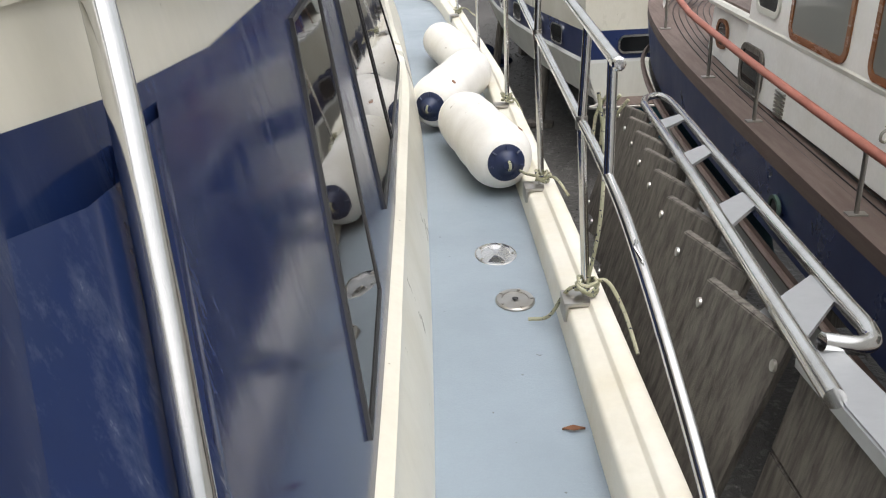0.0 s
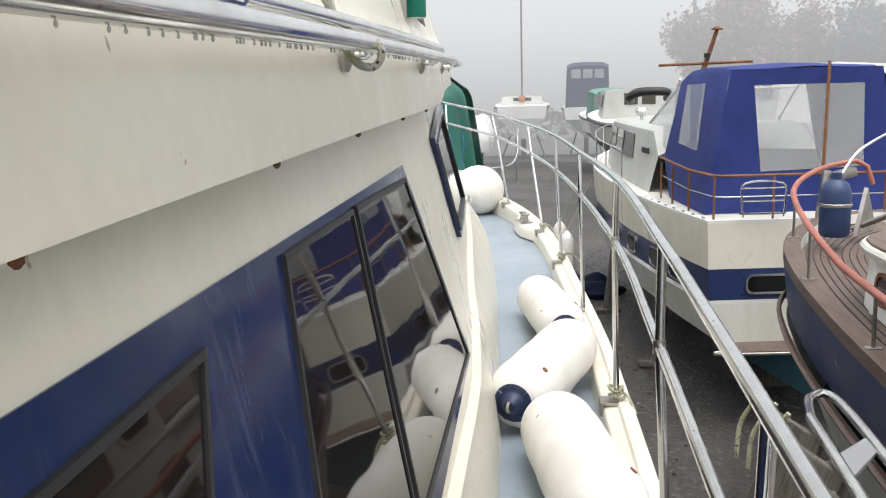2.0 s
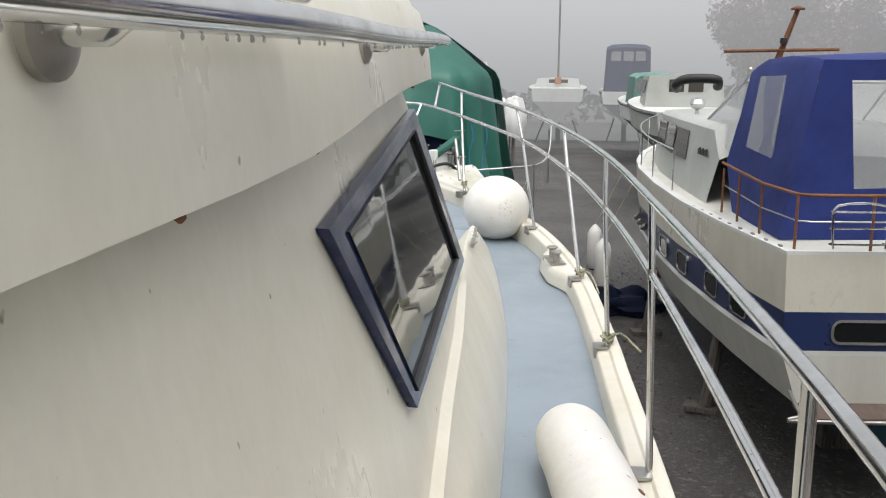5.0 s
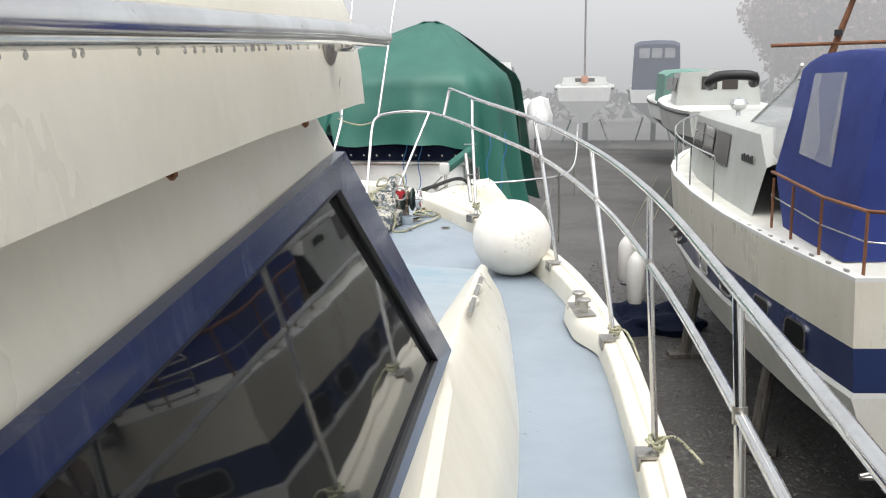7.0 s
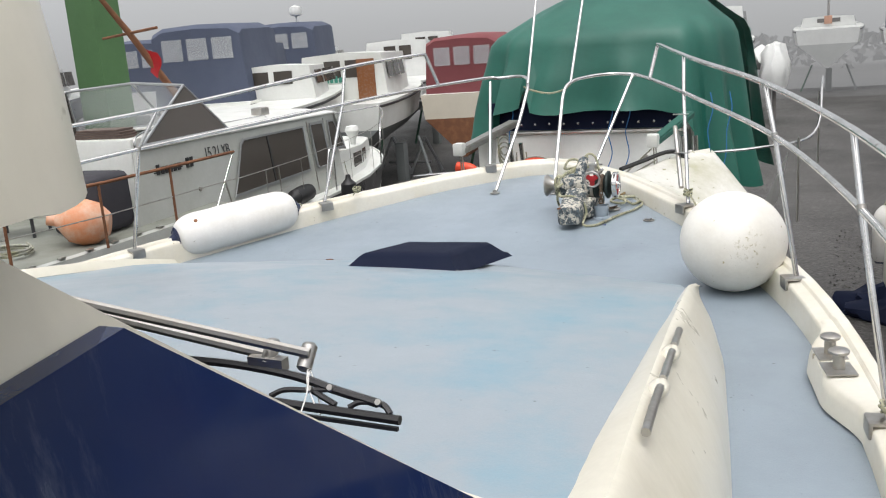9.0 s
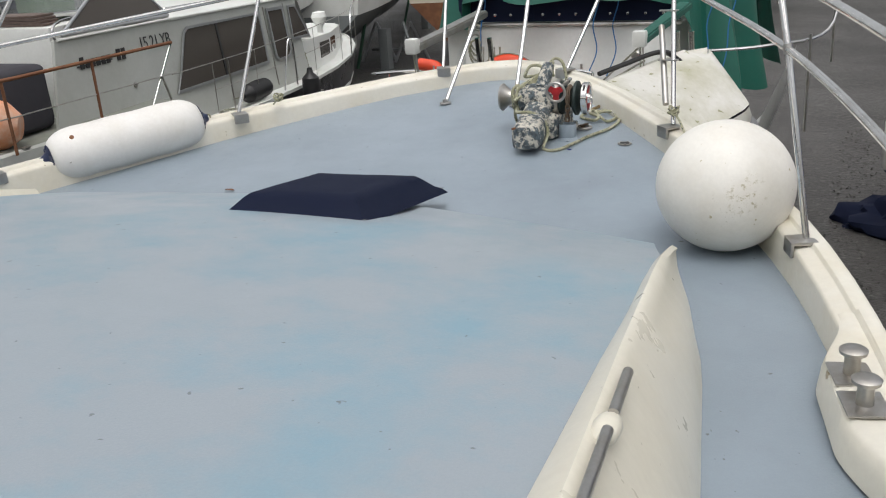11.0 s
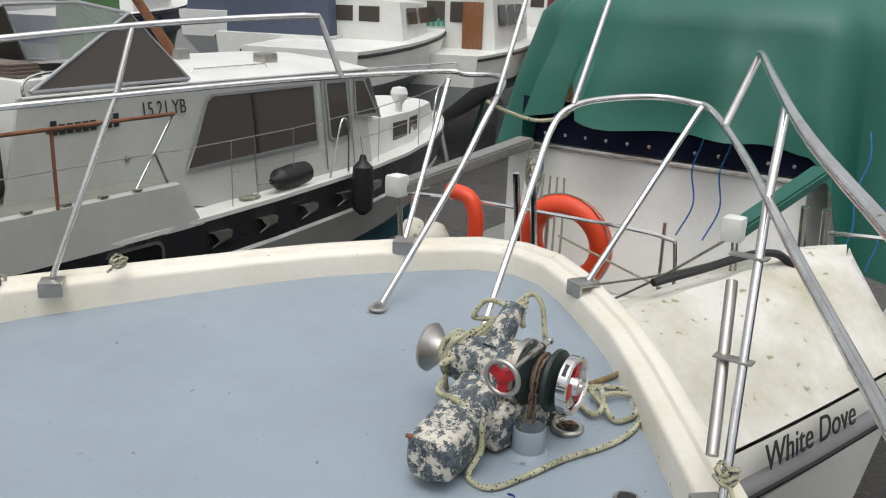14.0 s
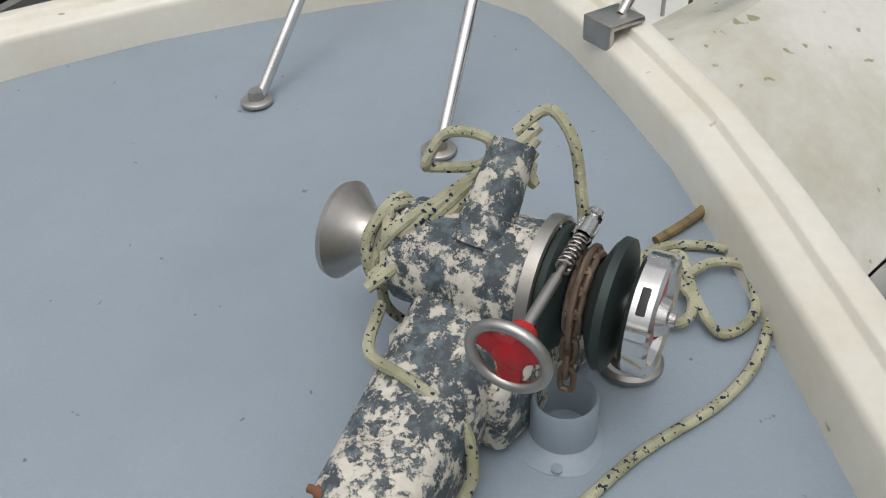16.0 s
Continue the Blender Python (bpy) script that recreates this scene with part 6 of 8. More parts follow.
tube(bm, smooth_line([(-1.12, -0.08, D0 + 0.08), (-1.14, -0.08, D0 + 0.30), (-1.10, -0.08, D0 + 0.50), (-0.64, -0.08, D0 + 0.50), (-0.60, -0.08, D0 + 0.30), (-0.62, -0.08, D0 + 0.08)], 4), 0.012, 6)
part("lifebuoy_rack", bm, CHROME, cr, "bright empty wire rack")
bm = bmesh.new()
box(bm, (-0.20, -0.12, D0 - 0.10), (-0.02, 0.0, D0 + 0.02), 0.02)
box(bm, (-0.16, -0.10, D0), (-0.06, -0.02, D0 + 0.62), 0.015, pose(0, 0, 0, 0, 6, 0))
box(bm, (-0.14, -0.16, D0 + 0.55), (0.16, -0.02, D0 + 0.66), 0.015, pose(0, 0, 0, 0, -14, 0) @ pose(0.1, 0, -0.05))
part("davit_bracket", bm, DULL, cr, "grey cast davit bracket")
for s in (-1, 1):
    ys = (4.2, 5.6, 7.0, 8.4, 9.6, 10.4)
    rail_run(cr, smooth_line([(s * max(0.03, hbx(y, 0.95)), y, D0 + 0.28 * (y / L) ** 2 + 0.62) for y in ys] + [(0, 11.0, D0 + 0.92)], 4), [((s * hbx(y, 0.95), y, D0 + 0.28 * (y / L) ** 2), (s * hbx(y, 0.95), y, D0 + 0.28 * (y / L) ** 2 + 0.62)) for y in ys], 0.013, CHROME, "side_rail")
    for ya, yb in ((4.75, 5.55), (5.65, 6.4), (6.5, 7.35)):
        dd = lambda y: D0 + 0.28 * (y / L) ** 2
        q = [Vector((s * (cab(y, 1) + (cab(y, 0.9) - cab(y, 1)) * t + 0.006), y, dd(y) + 0.93 * t)) for y, t in ((ya, 0.45), (ya + 0.1, 0.90), (yb, 0.90), (yb, 0.45))]
        part("cabin_window", slab(q, (s * 0.01, 0, 0)), TINTPL, cr, smooth=False)
bm = bmesh.new()
lathe(bm, [(0, 0.0), (0.05, 0), (0.03, 0.06), (0.03, 0.10), (0.10, 0.14), (0.13, 0.2), (0.10, 0.27), (0, 0.3)], pose(-0.95, 5.9, D0 + 1.05, 0, 0, 0), 16)
part("searchlight", bm, CHROME, cr)
for k in range(12):
    bm = bmesh.new()
    y = 0.25 + 0.33 * k
    box(bm, (-0.015, -0.035, 0), (0.015, 0.035, 0.025), 0.005, pose(-hbx(y, 0.97), y, D0 + 0.033, 0, 0, 0))
    part("deck_chock", bm, DULL, cr)
mrk = thing("cruiser_mark", "dark maker's mark drawn as bars on the cabin", "lettering", at=(3.48, 13.35, 0), turn=8.5)
for k in range(6):
    bm = bmesh.new()
    y = 4.05 - 0.085 * k
    box(bm, (-cab(y, 0.95) - 0.015, y - 0.03, D0 + 0.62), (-cab(y, 0.95) - 0.005, y + 0.03, D0 + 0.70 + 0.02 * (k % 2)))
    part("bar", bm, TEXT, mrk)
for p in ((1.10, 21.4, -1.42), (1.24, 20.0, -1.42)):
    fb = thing("hanging_fender", "white fender with dark end hanging at the cruiser's side", "fender", "hanging fenders", at=(p[0] - 0.95, p[1] - 0.4, p[2] - 0.62))
    part("body", lathe(bmesh.new(), [(0, -0.4), (0.10, -0.38), (0.14, -0.28), (0.14, 0.28), (0.10, 0.38), (0.03, 0.46), (0, 0.46)], None, 20), VINYL, fb)
    part("end_cap", lathe(bmesh.new(), [(0, -0.41), (0.09, -0.40), (0.105, -0.37), (0.10, -0.36)], None, 20), CAPBLUE, fb)
    part("line", tube(bmesh.new(), [(0, 0, 0.45), (0.48, 0, 1.5)], 0.008, 6), ROPE, fb)

# support posts under the cruisers
def props(ob_at, turn, seed):
    rng = random.Random(seed)
    base = pose(*ob_at, 0, 0, turn)
    for x, y in ((-1.35, 2.5), (-1.4, 6.0), (1.35, 2.5), (1.4, 6.0)):
        ob = thing("timber_prop", "weathered timber prop holding the hull upright", "prop", "hull props")
        a, b = base @ Vector((x, y, -1.75)), base @ Vector((x * 1.12, y, GZ))
        part("post", tube(bmesh.new(), [b, a], [0.085, 0.075], 8), GREYWOOD, ob)
        bm = bmesh.new()
        box(bm, (-0.25, -0.12, 0), (0.25, 0.12, 0.08), 0.01, Matrix.Translation(b) @ pose(0, 0, 0, 0, 0, rng.uniform(-20, 20)))
        part("foot_board", bm, GREYWOOD, ob)
    for y in (1.5, 5.5, 8.5):
        ob = thing("keel_block", "stacked timber keel block on the ground", "block", "keel blocks")
        bm = bmesh.new()
        box(bm, (-0.45, y - 0.15, GZ - 0.01), (0.45, y + 0.15, -2.80), 0.015, base)
        part("block", bm, GREYWOOD, ob)


props((3.48, 13.35, 0), 8.5, 1)
props((-8.937, 11.596, 0.3), 4.0, 2)

# second cruiser, to port: raised aft deck, wheelhouse with a long side window, low fore cabin
ORG, TURN2 = (-8.937, 11.596, 0), 4.0
pl = thing("motor_cruiser", "grey-white motor cruiser ashore with black hull band", "boat", at=ORG, turn=TURN2)
L2, HB2, D2 = 12.4, 1.88, -1.04
line2 = hull_parts(pl, L2, HB2, [(D2, 1.0, BLACK_HULL, "hull_band"), (D2 - 0.40, 0.985, WHITE, "rubbing_strake"), (D2 - 0.44, 0.99, GREYWHITE, "lower_hull"), (D2 - 0.95, 0.88, TEAL, "bottom"), (D2 - 1.75, 0.22, TEAL, "keel"), (D2 - 1.95, 0.05, TEAL, "keel")], PROF, 0.12)


def hbx2(y, f=1.0):
    return HB2 * lerp(y / L2, *PROF) * f


def dd2(y):
    return D2 + 0.12 * (y / L2) ** 2


rim2 = line2(D2, 1.0)
n2 = len(rim2) // 2
part("deck", sheet(bmesh.new(), [[Vector((p.x * k, p.y, p.z + 0.02 * (1 - k * k))) for k in (1, 0.5, 0, -0.5, -1)] for p in rim2[1:n2 + 1]]), WHITE, pl)
part("deck_edge", sheet(bmesh.new(), [rim2, [p + Vector((0, 0, 0.045)) for p in rim2], [Vector((p.x * 0.95, p.y, p.z + 0.045)) for p in rim2], [Vector((p.x * 0.95, p.y, p.z)) for p in rim2]]), WHITE, pl)
# raised aft topsides with their slanting step, and the aft deck on them
for s in (-1, 1):
    ys = [0.0, 0.4, 1.2, 2.2, 3.2, 4.16, 4.42]
    rows = [[Vector((s * hbx2(y) * (1.0 + 0.004), y, dd2(y) - 0.01)), Vector((s * hbx2(y) * 0.995, y, (dd2(y) + lerp(y, [4.16, 4.42], [-0.60, D2 + 0.02])) / 2)), Vector((s * hbx2(y) * 0.985, y, lerp(y, [4.16, 4.42], [-0.60, D2 + 0.02]))), Vector((s * hbx2(y) * 0.95, y, lerp(y, [4.16, 4.42], [-0.585, D2 + 0.04])))] for y in ys]
    part("aft_topside", sheet(bmesh.new(), rows), GREYWHITE, pl)
part("transom", slab([Vector((x * hbx2(0), -0.005, z)) for x, z in ((-1, D2 - 0.4), (1, D2 - 0.4), (0.985, -0.6), (-0.985, -0.6))], (0, 0.03, 0)), GREYWHITE, pl, smooth=False)
part("aft_deck", sheet(bmesh.new(), [[Vector((hbx2(y) * k * 0.96, y, -0.60 + 0.02 * (1 - k * k))) for k in (-1, -0.5, 0, 0.5, 1)] for y in (0.02, 1.2, 2.4, 3.4, 4.2)]), surf("worn_grey_green_deck", (0.23, 0.24, 0.21), 0.7, dirt=(0.12, 0.12, 0.09), amount=0.8, fine=30), pl, "grey-green painted aft deck")


def hx(z):
    """Half width of the wheelhouse, leaning in."""
    return 1.45 - 0.11 * (z + 1.0)


HT = [(2.93, 0.26), (3.2, 0.27), (4.9, 0.25), (6.5, 0.22), (7.86, 0.20)]
for s in (-1, 1):
    rows = []
    for y, zt in HT:
        zb = -0.62 if y < 4.3 else dd2(y)
        y0 = y - (0.28 if y < 3 else 0.0)
        rows.append([Vector((s * hx(zb), y0, zb)), Vector((s * hx(-0.2), y0 + (y - y0) * 0.5, (zb + zt) / 2)), Vector((s * hx(zt), y, zt))])
    part("house_side", shell(rows, 0.04), GREYWHITE, pl)
rows = [[Vector((k * (hx(0.2) + 0.02 * (abs(k) == 1)), y, z + 0.10 * (1 - k * k))) for k in (-1, -0.6, 0, 0.6, 1)] for y, z in ((4.85, 0.255), (5.6, 0.25), (6.6, 0.235), (7.9, 0.215), (7.93, 0.18))]
part("roof", shell(rows, 0.03), WHITE, pl, "pale coachroof")
part("roof_gutter", tube(bmesh.new(), [(hx(0.2) + 0.015, 2.95, 0.262), (hx(0.2) + 0.015, 4.9, 0.25), (hx(0.2) + 0.015, 7.9, 0.20)], 0.014, 6), WHITE, pl)
part("house_front", sheet(bmesh.new(), [[Vector((k * hx(0.2), 7.9, 0.20 + 0.10 * (1 - k * k))) for k in (-1, -0.5, 0, 0.5, 1)], [Vector((k * hx(-0.4) * 0.95, 8.25, -0.46)) for k in (-1, -0.5, 0, 0.5, 1)]]), GREYWHITE, pl)
for s in (-1, 1):
    rows = [[Vector((s * k * lerp(y, [7.8, 9.4, 11.2], [1.36, 1.05, 0.35]), y, z)) for k, z in ((1.03, dd2(y)), (1.0, lerp(y, [7.8, 10.8, 11.2], [-0.47, -0.58, -0.93])), (0.8, lerp(y, [7.8, 10.8, 11.2], [-0.43, -0.55, -0.92])), (0, lerp(y, [7.8, 10.8, 11.2], [-0.41, -0.53, -0.92])))] for y in (7.8, 8.6, 9.4, 10.2, 10.8, 11.2)]
    part("fore_cabin", sheet(bmesh.new(), rows), WHITE, pl)


def house_window(s, pts, label):
    """A flush wheelhouse window with a light frame; pts lists its (y, z) corners."""
    q = [Vector((s * (hx(z) + 0.006), y, z)) for y, z in pts]
    cw = part("cabin_window", slab(q, (s * 0.008, 0, 0)), TINTPL, pl, label, smooth=False)
    cy_, cz_ = sum(p.y for p in q) / len(q), sum(p.z for p in q) / len(q)
    w_, h_ = max(p.y for p in q) - min(p.y for p in q), max(p.z for p in q) - min(p.z for p in q)
    grow = [Vector((p.x, cy_ + (p.y - cy_) * (1 + 0.07 / w_), cz_ + (p.z - cz_) * (1 + 0.07 / h_))) for p in q]
    part("window_frame", band([p + Vector((s * 0.004, 0, 0)) for p in q], [p + Vector((s * 0.004, 0, 0)) for p in grow], (s * 0.014, 0, 0)), ALU, cw, smooth=False)
    return cw


for s in (-1, 1):
    cw = house_window(s, [(4.67, -0.59), (4.80, -0.40), (5.04, 0.04), (5.12, 0.09), (6.76, 0.07), (6.75, -0.57)], "brown tinted sliding cabin window")
    part("window_bar", slab([Vector((s * (hx(z) + 0.012), y, z)) for y, z in ((5.70, -0.58), (5.74, -0.58), (5.74, 0.08), (5.70, 0.08))], (s * 0.012, 0, 0)), BLACK, cw, smooth=False)
    house_window(s, [(7.03, -0.55), (7.02, 0.08), (7.40, 0.07), (7.42, -0.52), (7.36, -0.58), (7.08, -0.59)], "tinted door window")
    house_window(s, [(7.58, -0.36), (7.60, 0.07), (7.78, 0.06), (8.02, -0.37)], "tinted quarter window")
    for y0, y1 in ((8.7, 9.2), (9.3, 9.75)):
        xq = lambda y: s * (lerp(y, [7.8, 9.4, 11.2], [1.36, 1.05, 0.35]) * 1.016 + 0.004)
        part("fore_window", slab([Vector((xq(y), y, z)) for y, z in ((y0, dd2(y0) + 0.13), (y1, dd2(y1) + 0.13), (y1, -0.62), (y0, -0.60))], (s * 0.01, 0, 0)), TINTPL, pl, smooth=False)
    for y in (6.93, 7.48):
        part("door_edge", tube(bmesh.new(), [(s * (hx(0.15) + 0.006), y, 0.15), (s * (hx(-0.95) + 0.006), y, -0.95)], 0.008, 5), DULL, pl)
for y in (3.57, 1.9):
    window_unit(pl, side_frame(hbx2, y, D2 - 0.17, 1, 1.0), 0.56, 0.22, 0.07, "hull_window", 0.035)
for k in range(5):
    y = 4.62 + 0.70 * k
    mm = side_frame(hbx2, y, dd2(y) - 0.19, 1, 1.0)
    bm = bmesh.new()
    rows = [[mm @ Vector((-0.15, 0.07, 0.0)), mm @ Vector((-0.13, 0.07, 0.055)), mm @ Vector((-0.05, -0.03, 0.06)), mm @ Vector((-0.10, -0.10, 0.0))], [mm @ Vector((0.13, 0.06, 0.0)), mm @ Vector((0.13, 0.05, 0.06)), mm @ Vector((0.11, -0.02, 0.06)), mm @ Vector((0.10, -0.06, 0.0))]]
    part("vent_scoop", shell(rows, 0.006), DULL, pl)
# registration, and the maker's mark as bars
text_mesh("15.21.YB", 0.20, facing((hx(0.0) + 0.02, 4.17, -0.02), (0.0, 1, -0.02), (-0.11, 0, 1)), "registration_number", TEXT, pl, "black registration number", wide=0.80)
for k in range(8):
    bm = bmesh.new()
    y = 3.18 + 0.082 * k + (0.09 if k > 5 else 0)
    box(bm, (hx(-0.03) + 0.012, y, -0.075), (hx(-0.03) + 0.02, y + 0.058, 0.015 + 0.035 * (k in (0, 6, 7))))
    part("mark_bar", bm, TEXT, pl, "dark maker's mark drawn as bars")
bm = bmesh.new()
box(bm, (hx(-0.03) + 0.012, 3.13, -0.05), (hx(-0.03) + 0.019, 3.68, -0.035))
part("mark_bar", bm, TEXT, pl)
part("scuttle", lathe(bmesh.new(), [(0.03, 0), (0.03, 0.012), (0.018, 0.02), (0, 0.02)], facing((hx(-0.38), 3.95, -0.38), (0, 1, 0), (0, 0, 1)), 12), DULL, pl)
# open wheelhouse screens
S_T, S_A, S_F = (0.98, 4.42, 0.92), (1.31, 3.05, 0.30), (1.29, 4.86, 0.29)
flip2 = lambda p: (-p[0], p[1], p[2])
for f in (lambda p: p, flip2):
    part("side_screen", slab([f(S_T), f(S_A), f(S_F)], (0.0, 0.006, 0.004)), TINTPL, pl, "smoked triangular side screen", smooth=False)
mid_t, mid_b = (0, 4.62, 0.98), (0, 5.25, 0.36)
for f in (lambda p: p, flip2):
    part("windscreen_pane", slab([f(S_T), mid_t, mid_b, f(S_F)], (0.0, 0.006, 0.006)), CLEARPL, pl, smooth=False)
for pts in ([S_A, S_T, S_F], [flip2(S_A), flip2(S_T), flip2(S_F)], [S_T, mid_t, flip2(S_T)], [mid_t, mid_b], [S_F, mid_b, flip2(S_F)], [S_A, S_F]):
    part("screen_frame", tube(bmesh.new(), pts, 0.019, 8), ALU, pl)
part("helm_console", box(bmesh.new(), (-0.95, 3.9, -0.6), (0.75, 4.7, 0.22), 0.04), WHITE, pl)
part("side_locker", box(bmesh.new(), (0.15, 3.1, -0.6), (1.1, 3.7, 0.38), 0.05), WHITE, pl)
for k in range(4):
    part("board", box(bmesh.new(), (0.2 + 0.02 * k, 3.15, 0.385 + 0.028 * k), (1.0 - 0.04 * k, 3.4 + 0.02 * k, 0.41 + 0.028 * k), 0.004), TEAK, pl, "stacked dark boards")
part("grab_hoop", tube(bmesh.new(), smooth_line([(1.2, 3.1, 0.12), (1.2, 3.05, 0.34), (1.16, 3.2, 0.42), (1.1, 3.55, 0.44)], 5), 0.014, 8), CHROME, pl)
mst = part("mast", tube(bmesh.new(), [(0.05, 5.9, 0.30), (-0.35, 5.15, 1.66), (-0.55, 4.7, 2.35)], [0.06, 0.045, 0.03], 10), RUSTY, pl, "brown folding mast")
part("mast_step", box(bmesh.new(), (-0.04, 5.8, 0.28), (0.14, 6.0, 0.46), 0.02), DULL, mst)
part("crosstree", tube(bmesh.new(), [(-0.95, 5.3, 1.62), (0.25, 5.0, 1.70)], 0.02, 8), RUSTY, mst)
bm = bmesh.new()
rows = [[Vector((-0.24 + 0.05 * math.sin(k), 5.32 + 0.02 * k, 1.42 - 0.08 * k)), Vector((-0.08 + 0.04 * math.sin(k * 1.3), 5.36 + 0.03 * math.sin(k), 1.36 - 0.09 * k))] for k in range(5)]
part("flag", sheet(bm, rows), REDP, mst, "small drooping red flag")
# foredeck and roof gear
part("roof_winch", box(bmesh.new(), (0.55, 6.6, 0.27), (0.75, 6.85, 0.42), 0.04), DULL, pl)
part("roof_rail", tube(bmesh.new(), [(0.95, 5.2, 0.27), (0.95, 5.25, 0.33), (0.93, 6.4, 0.32), (0.93, 6.45, 0.26)], 0.010, 8), CHROME, pl)
part("cowl_vent", lathe(bmesh.new(), [(0.05, 0), (0.05, 0.14), (0.10, 0.22), (0.13, 0.30), (0.10, 0.38), (0, 0.40)], pose(1.0, 9.15, -0.55, 0, 0, 0), 14), WHITE, pl)
# aft rails
P2 = [(-1.6, 3.9, 0.07), (-1.66, 1.2, 0.10), (-1.55, 0.15, 0.12), (1.55, 0.15, 0.12), (1.70, 0.4, 0.11), (1.80, 1.8, 0.08), (1.80, 4.17, 0.06)]
rail_run(pl, P2, [((x, y, -0.6), (x, y, z)) for x, y, z in ((1.72, 0.5, 0.10), (1.79, 1.7, 0.08), (1.80, 2.86, 0.07), (-0.6, 0.15, 0.12), (0.6, 0.15, 0.12), (-1.64, 1.5, 0.1))], 0.018, RUSTY, "aft_rail")
rail_run(pl, [(x, y, z - 0.34) for x, y, z in P2], [], 0.006, DULL, "lower_wire")
part("rail_brace", tube(bmesh.new(), [(1.80, 4.15, 0.05), (1.78, 3.68, -0.60)], 0.013, 8), CHROME, pl)
part("rail_brace", tube(bmesh.new(), [(1.79, 3.92, -0.28), (1.72, 4.12, -0.60)], 0.012, 8), DULL, pl)
for k in range(9):
    part("deck_chock", box(bmesh.new(), (-0.025, -0.04, 0), (0.025, 0.04, 0.02), 0.006, pose(hbx2(0.8 + 0.36 * k) * 0.965, 0.8 + 0.36 * k, -0.585)), DULL, pl)
for s in (-1, 1):
    posts2 = [(4.95, -0.30), (5.92, -0.29), (7.72, -0.24), (9.0, -0.22), (10.2, -0.2)]
    wires = [(s * min(1.75, hbx2(y, 0.94)), y, z) for y, z in posts2]
    rail_run(pl, [(s * 1.76, 4.15, -0.3)] + wires, [((x, y, dd2(y)), (x, y, z)) for x, y, z in wires], 0.006, DULL, "side_wire")
    rail_run(pl, [(x, y, z - 0.33) for x, y, z in wires], [], 0.005, DULL, "side_wire")
    part("stanchion_brace", tube(bmesh.new(), [(s * 1.74, 5.3, -0.3), (s * 1.72, 5.37, dd2(5.3))], 0.010, 7), DULL, pl)
    part("bow_rail", tube(bmesh.new(), smooth_line([(s * hbx2(9.6, 0.93), 9.6, dd2(9.6) + 0.02), (s * hbx2(9.7, 0.93), 9.75, dd2(9.6) + 0.74), (s * hbx2(11.2, 0.9), 11.2, dd2(11) + 0.80), (0.02 * s, 12.5, dd2(12) + 0.84)], 5), 0.014, 8), CHROME, pl)
part("boarding_hoop", tube(bmesh.new(), smooth_line([(1.74, 6.58, dd2(6.6)), (1.75, 6.76, dd2(6.7) + 0.62), (1.75, 6.86, dd2(6.8) + 0.72), (1.75, 6.93, dd2(6.9) + 0.6), (1.74, 6.95, dd2(6.9))], 5), 0.013, 8), CHROME, pl)
T2 = pose(*ORG, 0, 0, TURN2)


def black_fender(m):
    ob = thing("black_fender", "small black fender on the neighbouring cruiser", "fender", "black fenders")
    part("body", lathe(bmesh.new(), [(0, -0.34), (0.05, -0.33), (0.12, -0.26), (0.135, 0), (0.12, 0.26), (0.05, 0.33), (0.035, 0.40), (0, 0.41)], m, 18), BLACK, ob)
    part("line", tube(bmesh.new(), [m @ Vector((0, 0, 0.4)), m @ Vector((-0.04, 0, 0.62))], 0.006, 6), ROPEG, ob)
    return ob


black_fender(T2 @ pose(1.66, 6.0, dd2(6.0) + 0.17, 90, 0, 6))
black_fender(T2 @ pose(1.97, 6.93, dd2(6.9) - 0.10, 0, 0, 0))
ob = thing("orange_buoy", "faded orange and white pear buoy by the rail", "buoy")
part("body", lathe(bmesh.new(), [(0, -0.26), (0.12, -0.24), (0.22, -0.12), (0.25, 0.02), (0.22, 0.16), (0.12, 0.26), (0.06, 0.32), (0.06, 0.40), (0, 0.40)], T2 @ pose(1.42, 1.85, -0.36, 80, 0, -60), 24), BUOYOR, ob)
ch = thing("garden_chair", "dark grey plastic garden chair on the aft deck", "chair")
CH = T2 @ pose(0.15, 2.15, -0.58, 0, 0, 200)
GREYPL = surf("dark_grey_plastic", (0.035, 0.037, 0.04), 0.5, fine=40, bump=0.05)
bm = bmesh.new()
box(bm, (-0.24, -0.22, 0.40), (0.24, 0.24, 0.43), 0.015, CH)
part("seat", bm, GREYPL, ch)
for k in range(6):
    bm = bmesh.new()
    box(bm, (-0.22 + 0.077 * k, 0.22, 0.44), (-0.17 + 0.077 * k, 0.25, 0.86), 0.006, CH)
    part("back_slat", bm, GREYPL, ch)
for z in (0.50, 0.60, 0.70):
    part("back_bar", box(bmesh.new(), (-0.22, 0.225, z), (0.22, 0.245, z + 0.04), 0.005, CH), GREYPL, ch)
bm = bmesh.new()
box(bm, (-0.25, 0.215, 0.84), (0.25, 0.255, 0.91), 0.015, CH)
part("back_top", bm, GREYPL, ch)
for x in (-0.26, 0.26):
    for y in (-0.2, 0.22):
        bm = bmesh.new()
        tube(bm, [CH @ Vector((x, y, 0)), CH @ Vector((x * 0.95, y, 0.62 if y < 0 else 0.66))], 0.02, 8)
        part("leg", bm, GREYPL, ch)
    bm = bmesh.new()
    box(bm, (x - 0.03, -0.22, 0.62), (x + 0.03, 0.24, 0.65), 0.01, CH)
    part("armrest", bm, GREYPL, ch)
cv = thing("covered_box", "dark cloth cover over a box on the aft deck", "cover")
bm = bmesh.new()
